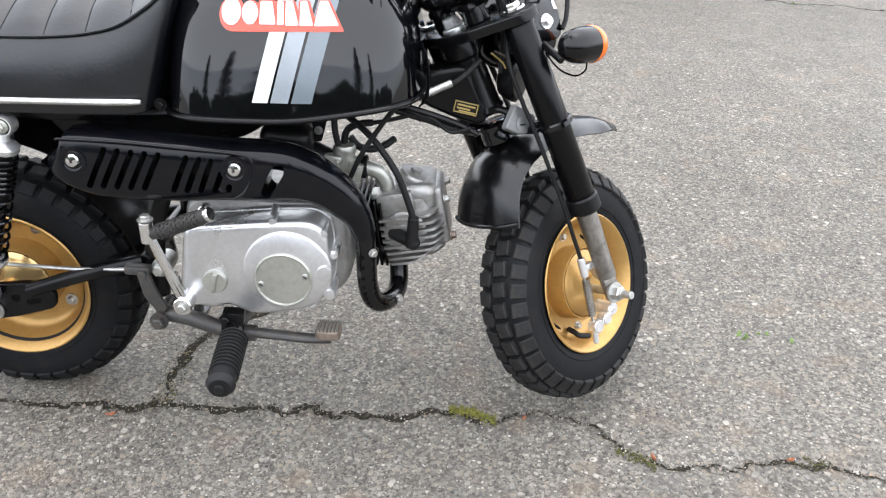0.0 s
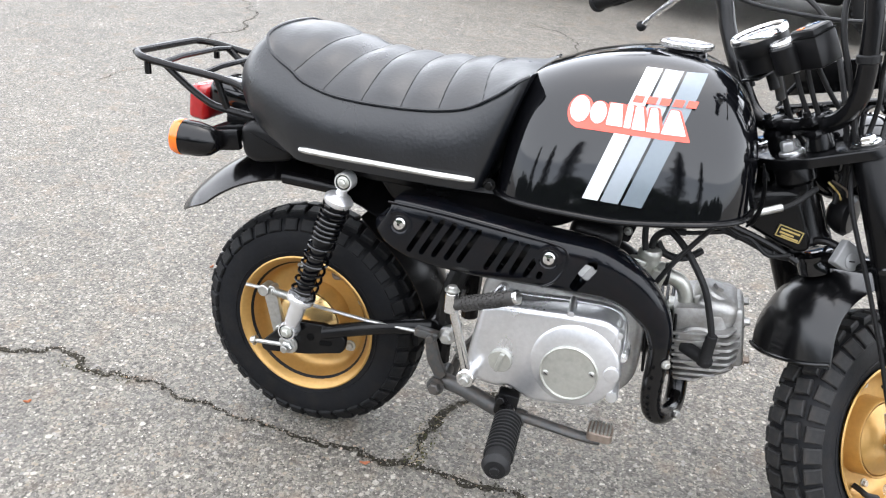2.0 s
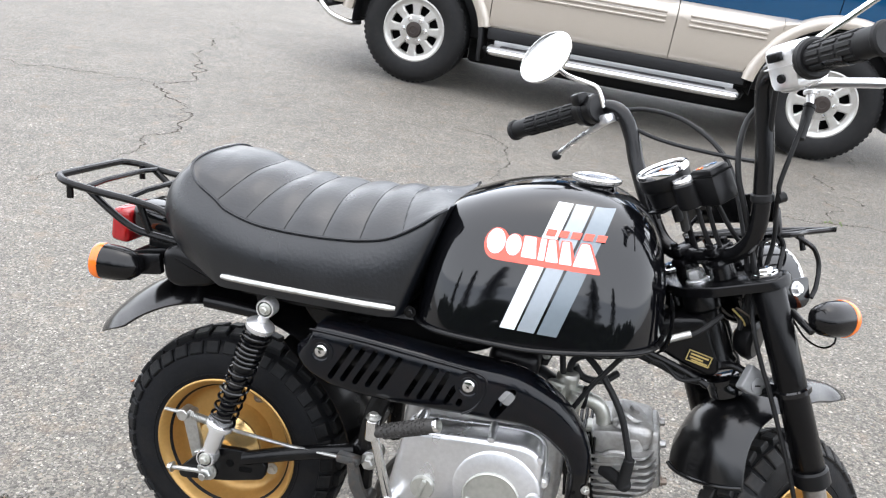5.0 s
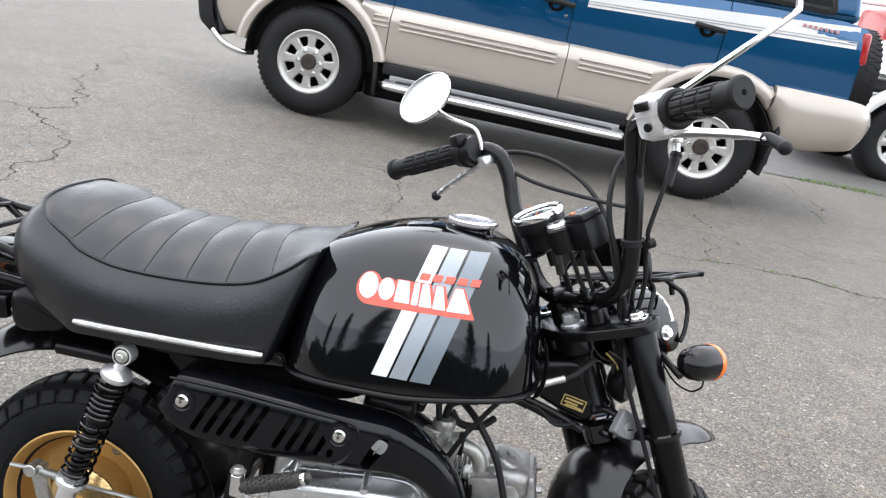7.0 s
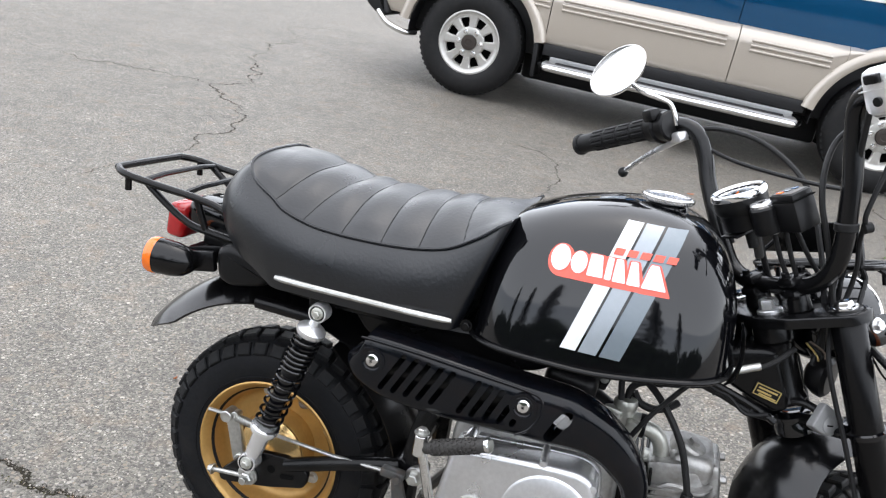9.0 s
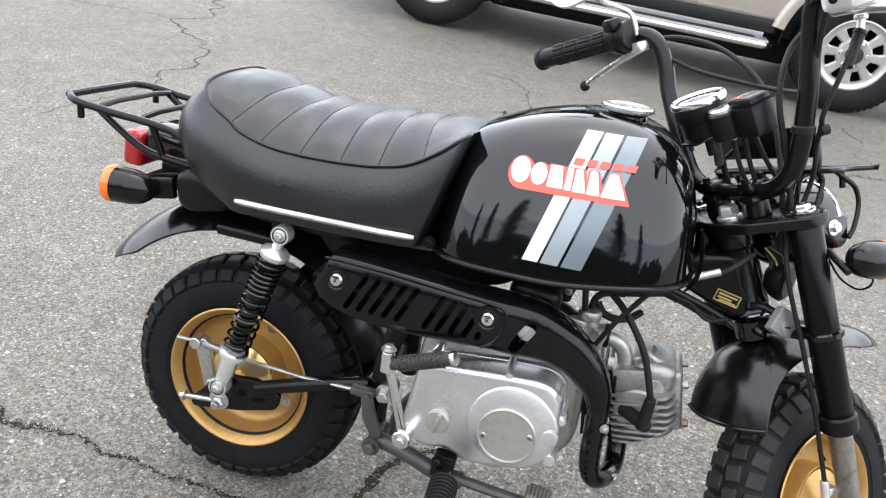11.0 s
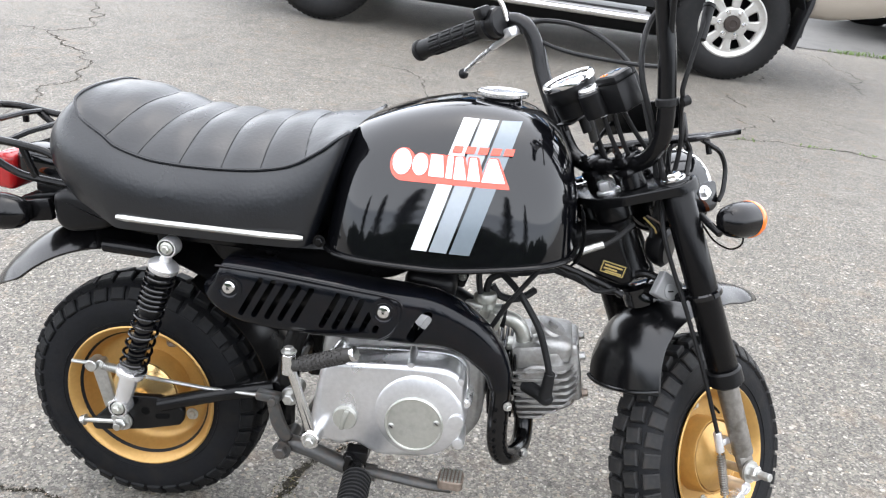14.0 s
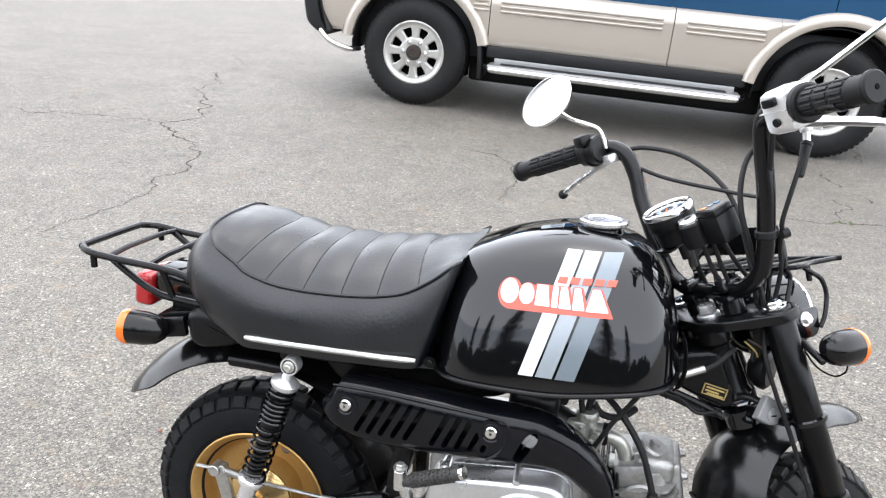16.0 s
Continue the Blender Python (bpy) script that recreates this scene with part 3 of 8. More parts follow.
def tank_top(x):
    if x < TX:
        return spline(((0.300, 0.540), (0.3232, 0.585), (0.328, 0.612), (0.340, 0.628), (0.360, 0.638), (0.385, 0.648), (0.415, 0.657), (0.445, 0.664), (0.4765, 0.669), (0.50, 0.669)), x)
    u = min(abs((x - TX) / TH), 1)
    return 0.492 + 0.177 * (1 - u ** 3) ** 0.42


def tank_low(x):
    return lerp(((0.32, 0.482), (0.45, 0.482), (0.63, 0.500)), x)


def tank_half(x):
    u = (x - TX) / TH
    return TW * (1 - abs(u) ** (5 if u < 0 else 5.5)) ** (0.22 if u < 0 else 0.30) * (1 - 0.05 * max(u, 0))


def tank_side(x, z, out=0.0):
    """A point on the right flank of the tank, a little proud of it."""
    h = (z - tank_low(x)) / (tank_top(x) - tank_low(x))
    h = min(max(h, 0), 0.999)
    f = tank_draw
    y = -tank_half(x) * f(h)
    n = Vector(((tank_half(x + 0.004) - tank_half(x - 0.004)) / 0.008 * -f(h), -1.0, (f(min(h + 0.02, 0.995)) - f(max(h - 0.02, 0))) / 0.04 * -tank_half(x) / (tank_top(x) - tank_low(x)) * 1.0))
    n.normalize()
    return Vector((x, y, z)) + n * out


def tank_shape():
    loops = []
    us = [math.sin(math.pi / 2 * (-1 + 2 * i / 44)) * 0.9995 for i in range(45)]
    for u in us:
        x = TX + TH * u
        lo, hi, w = tank_low(x), tank_top(x), tank_half(x)
        half = []
        for k in range(15):
            h = math.sin(math.pi / 2 * k / 14) ** 1.0
            half.append((w * tank_draw(h), lo + (hi - lo) * h))
        under = [(w * s, lo - 0.004 * (1 - s)) for s in (0.35, 0.75, 0.93)]
        rake = 0.013 * max(0, -u - 0.25) / 0.75
        pts = [(x - rake * (1 - min(max((z - lo) / 0.15, 0), 1)), y, z) for y, z in under + half]
        right = [(a, -y, z) for a, y, z in pts]
        left = [(a, y, z) for a, y, z in reversed(pts)][1:]
        loops.append(right + left)
    return loft(loops)


tank = part("fuel_tank", tank_shape(), GLOSS, bike, "glossy black fuel tank with silver stripes", 60)
seam = [Vector((TX + TH * u * 1.012 - 0.013 * max(0, -u - 0.25) / 0.75, -tank_half(TX + TH * u) * 1.004 - 0.003, tank_low(TX + TH * u) - 0.0015)) for u in (math.sin(math.pi / 2 * (-1 + 2 * i / 40)) * 0.995 for i in range(41))]
seam += [Vector((v.x, -v.y, v.z)) for v in reversed(seam)]
part("tank_seam", tube(seam, 0.0034, 10, closed=True), SATIN, tank)
part("tank_flange", tube(curve([(0.6245, -0.090, 0.484), (0.6330, -0.088, 0.496), (0.6360, -0.087, 0.520), (0.6320, -0.086, 0.548), (0.6275, -0.085, 0.562)], 5), [0.003] * 3 + [0.0062] * 14 + [0.003] * 4, 10, flat=0.35), SATIN, tank, "grey edge strip at the front of the tank")
cap_at = Vector((0.514, 0, 0.6645))
CAP = Matrix.Translation(cap_at) @ Matrix.Diagonal((0.86, 0.86, 0.72, 1))
cap = part("fuel_cap", lathe([(0.026, 0.0), (0.027, 0.010), (0.036, 0.011), (0.0375, 0.014), (0.0375, 0.019), (0.035, 0.0215), (0.028, 0.0222), (0.026, 0.0205), (0.0, 0.0205)], CAP, 40), ALLOY, tank, "chrome fuel cap with knurled rim", 30)
part("cap_rib", cat(*[rbox((0.0012, 0.003, 0.006), CAP @ Matrix.Rotation(2 * math.pi * i / 40, 4, "Z") @ Matrix.Translation((0, 0.0375, 0.0165)), 0) for i in range(40)]), CHROME, cap)
part("cap_neck", lathe([(0.034, -0.006), (0.031, 0.006), (0.028, 0.010)], CAP, 32), GLOSS, tank)


def decal(x0, x1, z0, z1, lean, out, nx=3, nz=16, mid=None):
    """A patch on the tank's flank; lean is how far the top is shifted forward."""
    vs, fs = [], []
    for j in range(nz + 1):
        t = j / nz
        for i in range(nx + 1):
            x = x0 + (x1 - x0) * i / nx + lean * t
            vs.append(tank_side(x, z0 + (z1 - z0) * t, out))
    for j in range(nz):
        for i in range(nx):
            a = j * (nx + 1) + i
            fs.append((a, a + 1, a + nx + 2, a + nx + 1))
    return vs, fs


Z0, Z1, LEAN = 0.502, 0.654, 0.044
for x0, x1, mt, nm in ((0.4315, 0.4500, WHITEP, "white_stripe"), (0.4530, 0.4740, SILVERP, "silver_stripe"), (0.4775, 0.5015, SLATEP, "slate_stripe")):
    part(nm, decal(x0, x1, Z0, Z1, LEAN, 0.0012), mt, tank, nm.replace("_", " ") + " decal")


def wordmark():
    """The maker's wordmark as plain blocks: a red shadow, white blocks over it, a small red band above."""
    def low(x):
        return 0.5865 + 0.022 * (x - 0.401)

    def row(a, b, z0, z1, out, skew=0.0, n=10):
        vs, fs = [], []
        for i in range(n + 1):
            x = a + (b - a) * i / n
            for k in range(5):
                t = k / 4
                vs.append(tank_side(x + skew * t, low(x) + z0 + (z1 - z0) * t, out))
            if i:
                fs += [(5 * i - 5 + k, 5 * i + k, 5 * i + k + 1, 5 * i - 4 + k) for k in range(4)]
        return vs, fs

    def blob(a, b, z0, z1, out, r):
        o = round_poly([(a, z0), (b, z0), (b, z1), (a, z1)], r, 5)
        return [tank_side(x, low(x) + z, out) for x, z in o], [tuple(range(len(o)))]

    def patch(o, out):
        return [tank_side(x, low(x) + z, out) for x, z in o], [tuple(range(len(o)))]

    def oval(a, b, z0, z1, n=28):
        return [((a + b) / 2 + (b - a) / 2 * math.cos(2 * math.pi * k / n), (z0 + z1) / 2 + (z1 - z0) / 2 * math.sin(2 * math.pi * k / n)) for k in range(n)]

    def trap(a, b, c, d, z0, z1, r=0.0018):
        return round_poly([(a, z0), (b, z0), (d, z1), (c, z1)], r, 3)

    shapes = [oval(0.3985, 0.4215, -0.0005, 0.0275), oval(0.4225, 0.4415, 0.0005, 0.0245), trap(0.4430, 0.4620, 0.4440, 0.4580, 0.0005, 0.0245), trap(0.4635, 0.4715, 0.4640, 0.4710, 0.0000, 0.0245),
              trap(0.4730, 0.4885, 0.4735, 0.4815, -0.0005, 0.0245), trap(0.4895, 0.5050, 0.4900, 0.4980, -0.0010, 0.0245), trap(0.5060, 0.5345, 0.5125, 0.5215, -0.0015, 0.0245)]
    for o in shapes:
        cx, cz = sum(p[0] for p in o) / len(o), sum(p[1] for p in o) / len(o)
        w = (max(p[0] for p in o) - min(p[0] for p in o)) / 2
        k = 1 + 0.0042 / w
        part("wordmark_shadow", patch([(cx + 0.0012 + (x - cx) * k, cz - 0.0024 + (z - cz) * 1.28) for x, z in o], 0.0018), REDP, tank, "red wordmark shadow")
        part("wordmark_block", patch(o, 0.0028), WHITEP, tank, "white wordmark block")
    part("wordmark_shadow", row(0.4090, 0.5390, -0.0070, 0.0020, 0.0016, -0.004, 30), REDP, tank, "red wordmark shadow")
    for k in range(5):
        a = 0.4680 + 0.0150 * k
        part("wordmark_band", row(a, a + 0.0112, 0.0285, 0.0360, 0.0026, 0.002, 3), REDP, tank, "red band above the wordmark")


wordmark()
# pale caution label on the crown of the tank
def crown(x, y):
    """Height of the tank's skin over a point beside its middle line."""
    a, b = 0.5, 1.0
    for _ in range(30):
        h = (a + b) / 2
        a, b = (h, b) if tank_half(x) * tank_draw(h) > abs(y) else (a, h)
    return tank_low(x) + (tank_top(x) - tank_low(x)) * a


def crown_patch(x0, x1, y0, y1, lift, nx=4, ny=5):
    vs = [(x0 + (x1 - x0) * i / nx, y0 + (y1 - y0) * j / ny) for j in range(ny + 1) for i in range(nx + 1)]
    return [(x, y, crown(x, y) + lift) for x, y in vs], [(j * (nx + 1) + i, j * (nx + 1) + i + 1, (j + 1) * (nx + 1) + i + 1, (j + 1) * (nx + 1) + i) for j in range(ny) for i in range(nx)]


label = part("caution_label", crown_patch(0.432, 0.463, -0.0240, -0.0015, 0.0012), SILVERP, tank, "pale caution label")
for k in range(3):
    part("label_bar", crown_patch(0.444, 0.461, -0.0215 + 0.0065 * k, -0.0180 + 0.0065 * k, 0.0020, 3, 1), SLATEP, label)

# ---- seat: rings along the piping, which wraps round the tail ----
SEAT_RINGS = [  # piping, widest line of the side, lower edge
    ((-0.018, 0.0, 0.642), (-0.075, 0.0, 0.577), (-0.045, 0.0, 0.505)),
    ((-0.020, 0.040, 0.640), (-0.073, 0.045, 0.577), (-0.044, 0.045, 0.505)),
    ((-0.021, 0.075, 0.634), (-0.062, 0.085, 0.572), (-0.035, 0.085, 0.505)),
    ((-0.017, 0.095, 0.625), (-0.040, 0.113, 0.566), (-0.012, 0.112, 0.503)),
    ((-0.002, 0.108, 0.609), (-0.010, 0.129, 0.558), (0.013, 0.124, 0.496)),
    ((0.030, 0.118, 0.593), (0.024, 0.138, 0.548), (0.036, 0.132, 0.486)),
    ((0.050, 0.122, 0.581), (0.050, 0.141, 0.540), (0.054, 0.137, 0.480)),
    ((0.090, 0.126, 0.571), (0.090, 0.1435, 0.532), (0.088, 0.140, 0.481)),
    ((0.130, 0.129, 0.5685), (0.129, 0.1450, 0.528), (0.126, 0.142, 0.481)),
    ((0.168, 0.130, 0.5685), (0.166, 0.1450, 0.528), (0.160, 0.142, 0.481)),
    ((0.204, 0.130, 0.570), (0.202, 0.1445, 0.528), (0.196, 0.142, 0.481)),
    ((0.240, 0.128, 0.5735), (0.237, 0.1430, 0.530), (0.230, 0.140, 0.481)),
    ((0.275, 0.126, 0.582), (0.269, 0.1400, 0.534), (0.260, 0.138, 0.481)),
    ((0.308, 0.122, 0.601), (0.296, 0.1360, 0.542), (0.282, 0.135, 0.481)),
    ((0.332, 0.116, 0.620), (0.315, 0.1290, 0.552), (0.295, 0.130, 0.482)),
    ((0.343, 0.108, 0.627), (0.322, 0.1180, 0.556), (0.300, 0.120, 0.483)),
]


def seat_crest(x):
    return spline(((-0.018, 0.641), (0.014, 0.6395), (0.042, 0.6370), (0.070, 0.6310), (0.092, 0.6245), (0.116, 0.6215), (0.150, 0.619), (0.190, 0.6180), (0.244, 0.6220), (0.290, 0.6250), (0.320, 0.6240), (0.343, 0.620)), max(x, -0.018))


# each seam: x in the middle of the seat and at the piping
SEAMS = ((0.066, 0.0324), (0.112, 0.0768), (0.147, 0.1332), (0.191, 0.1873), (0.238, 0.2365), (0.278, 0.2911))


def seam_x(q, s):
    return q[0] + (q[1] - q[0]) * s ** 1.8


def seat_top(x, zp, s):
    """Height of the padded top at a share s of the half width (0 in the middle, 1 at the piping)."""
    zc = max(seat_crest(x), zp - 0.006)
    base = zp + (zc - zp) * (1 - s ** 2.7)
    d = min(abs(x - seam_x(q, s)) for q in SEAMS)
    fade = min(1, max(0, (1.0 - s) / 0.12)) * min(1, max(0, (x + 0.02) / 0.03))
    puff = 0.0034 * (1 - math.exp(-(d / 0.012) ** 2)) - 0.0016 * math.exp(-(d / 0.0022) ** 2)
    crease = 0.0011 * math.sin(95 * x + 9 * s) * math.sin(61 * x - 14 * s + 1.0) * s ** 3
    return base + fade * (puff + crease)


SEAT_STEPS = 12


def seat_lines():
    return [curve([r[k] for r in SEAT_RINGS], SEAT_STEPS) for k in range(3)]


SHARES = (0.992, 0.975, 0.95, 0.92, 0.88, 0.83, 0.77, 0.70, 0.62, 0.53, 0.43, 0.32, 0.21, 0.10)


def seat_shape():
    loops = []
    for p, m, b in zip(*seat_lines()):
        half = [Vector((b.x, 0, b.z)), Vector((b.x, b.y * 0.85, b.z)), b.copy()]
        c = 2 * m - (b + p) / 2
        for k in range(1, 10):
            t = k / 10
            half.append(b * (1 - t) ** 2 + 2 * c * t * (1 - t) + p * t * t)
        half.append(p + Vector((0, 0.0002, -0.0006)))
        half += [Vector((p.x, p.y * s, seat_top(p.x, p.z, s))) for s in SHARES]
        mid = Vector((p.x, 0, seat_top(p.x, p.z, 0)))
        loops.append([(v.x, -v.y, v.z) for v in half] + [tuple(mid)] + [(v.x, v.y, v.z) for v in reversed(half[1:])])
    return loft(loops)


def welded(ob, d=0.00005):
    b = bmesh.new()
    b.from_mesh(ob.data)
    bmesh.ops.remove_doubles(b, verts=b.verts[:], dist=d)
    bmesh.ops.recalc_face_normals(b, faces=b.faces[:])
    b.to_mesh(ob.data)
    b.free()
    ob.data.shade_smooth()
    ob.data.set_sharp_from_angle(angle=radians(50))
    return ob


seat = welded(part("seat", seat_shape(), VINYL, bike, "black vinyl seat with cross-stitched padded top", 50))
pipe_line = seat_lines()[0]
part("seat_piping", tube([Vector((v.x - 0.0006, -v.y - 0.0012, v.z + 0.0004)) for v in pipe_line] [::-1] + [Vector((v.x - 0.0006, v.y + 0.0012, v.z + 0.0004)) for v in pipe_line[1:]], 0.0021, 8), SEATPIPE, seat, "raised black piping")
for sgn in (-1, 1):
    line = [Vector((x, sgn * (0.1452 - 0.0050 * max(0, (abs(x - 0.17) - 0.06) / 0.07) ** 2), 0.4965)) for x in (0.056 + 0.240 * k / 24 for k in range(25))]
    part("chrome_strip", tube(line, [0.0030] + [0.0042] * 23 + [0.0030], 10), ZINC, seat, "chrome side moulding strip")
for q in SEAMS:
    pts = []
    for k in range(-30, 31):
        s = abs(k) / 30 * 0.985
        x = seam_x(q, s)
        p = min(pipe_line[40:], key=lambda v: abs(v.x - x))
        pts.append((x, k / 30 * 0.985 * p.y, seat_top(x, p.z, s) + 0.0002))
    part("stitch_line", tube(pts, 0.0007, 5), RUBBER, seat)
part("seat_bolt", xf(Matrix.Identity(4), bolt((0.3105, -0.118, 0.488), (0, -1, 0), 0.0055, 0.005)), SATIN, seat)

# ---- frame ----
frame_part = part("frame", cat(
    tube(curve([(0.69, 0, 0.49), (0.62, 0, 0.486), (0.50, 0, 0.482), (0.36, 0, 0.474)], 5), 0.020, 14),
    prism(round_poly([(0.612, 0.500), (0.640, 0.513), (0.682, 0.522), (0.714, 0.452), (0.702, 0.440), (0.668, 0.450), (0.625, 0.468)], 0.012), 0.026, -0.026, 0.006),
    prism(round_poly([(0.30, 0.476), (0.50, 0.484), (0.48, 0.474), (0.40, 0.466), (0.35, 0.448), (0.33, 0.430)], 0.01), 0.05, -0.05, 0.008),
    tube(curve([(0.40, -0.065, 0.468), (0.25, -0.085, 0.466), (0.10, -0.090, 0.468), (0.02, -0.085, 0.474)], 5), 0.0105, 10),
    tube(curve([(0.40, 0.065, 0.468), (0.25, 0.085, 0.466), (0.10, 0.090, 0.468), (0.02, 0.085, 0.474)], 5), 0.0105, 10),
    tube(curve([(0.33, -0.05, 0.45), (0.29, -0.062, 0.38), (0.262, -0.075, 0.30), (0.258, -0.078, 0.20)], 5), 0.014, 10),
    tube(curve([(0.33, 0.05, 0.45), (0.29, 0.062, 0.38), (0.262, 0.075, 0.30), (0.258, 0.078, 0.20)], 5), 0.014, 10),
    rod((0.245, -0.09, 0.255), (0.245, 0.09, 0.255), 0.012), rod((0.10, -0.105, 0.462), (0.10, 0.105, 0.462), 0.010),
), SATIN, bike, "black steel backbone frame")
# dark block added to fill the gap under the seat, where only darkness shows
part("battery_box", prism(round_poly([(0.13, 0.478), (0.445, 0.481), (0.436, 0.458), (0.40, 0.436), (0.30, 0.420), (0.17, 0.43)], 0.012), 0.075, -0.085, 0.006), SATIN, bike, "added black block filling the dark gap under the seat")
part("head_tube", cat(lathe([(0.021, -0.125), (0.024, -0.12), (0.021, -0.112), (0.0205, -0.045), (0.025, -0.04), (0.0255, -0.022), (0.023, -0.014)],
     Matrix.Translation(HEAD) @ kx.to_track_quat("Z", "Y").to_matrix().to_4x4(), 28)), SATIN, frame_part)
plate = part("frame_plate", rbox((0.034, 0.0012, 0.017), pose(0.683, -0.0272, 0.4655, 0, 12, 0), 0.0005), PLASTIC, frame_part, "black and gold frame plate")
for k, (dx, dz, wd, hg) in enumerate(((0, 0.0072, 0.031, 0.0012), (0, -0.0072, 0.031, 0.0012), (-0.0150, 0, 0.0012, 0.0145), (0.0150, 0, 0.0012, 0.0145), (0, 0.003, 0.024, 0.0022), (-0.003, -0.0015, 0.018, 0.0022), (0.002, -0.005, 0.022, 0.002))):
    part("plate_bar", rbox((wd, 0.0008, hg), pose(0.683, -0.0282, 0.4655, 0, 12, 0) @ Matrix.Translation((dx, 0, dz)), 0), GOLDP, plate)

# ---- fenders ----
def fender(m, r, a0, a1, half, drop, lip=0.004, n=28, tip=None):
    """A curved guard over a wheel: angles from forward, in degrees."""
    loops = []
    for i in range(n + 1):
        t = i / n
        a = radians(a0 + (a1 - a0) * t)
        w = half if tip is None else half * tip(t)
        sec, k = [], 9
        for j in range(k):
            s = -1 + 2 * j / (k - 1)
            rr = r - drop * min(1, 0.3 + 5 * t) * abs(s) ** 2.2
            sec.append((rr, w * s))
        outer = [(rr * math.cos(a), rr * math.sin(a), z) for rr, z in sec]
        inner = [((rr - 0.0028) * math.cos(a), (rr - 0.0028) * math.sin(a), z * 0.965) for rr, z in reversed(sec)]
        loops.append(outer + inner)
    return xf(m, loft(loops))


rear_fender = part("rear_fender", fender(REAR, 0.270, 146, 52, 0.067, 0.034, n=40, tip=lambda t: 0.55 + 0.45 * min(1, t * 9) ** 0.5), FENDERB, bike, "glossy black rear mudguard", 50)
part("inner_guard", fender(REAR, 0.222, 66, 4, 0.060, 0.014, n=36), SATIN, bike, "black inner mudguard", 50)
for s_ in (-1, 1):
    part("fender_stay", rod((0.001, s_ * 0.078, 0.432), (0.105, s_ * 0.084, 0.432), 0.0095), SATIN, rear_fender)
def guard():
    """The high front mudguard: a pointed beak ahead, a broad flap behind."""
    line = curve([ST @ Vector((f, 0, u)) for f, u in ((0.205, -0.253), (0.165, -0.219), (0.110, -0.190), (0.050, -0.174), (0.000, -0.170), (-0.042, -0.181), (-0.071, -0.210), (-0.091, -0.252))], 6)
    side = -LS
    loops, n = [], len(line)
    for i, p in enumerate(line):
        t = i / (n - 1)
        d = (line[min(i + 1, n - 1)] - line[max(i - 1, 0)]).normalized()
        up = d.cross(side).normalized()
        if up.dot(p - ST @ Vector((0.014, 0, -0.421))) < 0:
            up = -up
        w = lerp(((0, 0.016), (0.12, 0.036), (0.35, 0.052), (0.7, 0.060), (1, 0.066)), t)
        dr = lerp(((0, 0.010), (0.2, 0.026), (0.7, 0.026), (1, 0.016)), t)
        sec = [(-1 + 2 * j / 10) for j in range(11)]
        top = [p + side * (w * q) - up * (dr * abs(q) ** 2.4) for q in sec]
        loops.append(top + [v - up * 0.0028 for v in reversed(top)])
    return loft(loops)


front_fender = part("front_fender", guard(), GUARDB, bike, "semi-gloss black high front mudguard", 50)
flap_edge = [ST @ Vector((-0.091, 0.066 * q, -0.252)) + FS * 0.016 * abs(q) ** 2.4 for q in (-1 + 2 * j / 10 for j in range(11))]
part("fender_rim", tube(flap_edge, 0.0028, 8), GUARDB, front_fender)

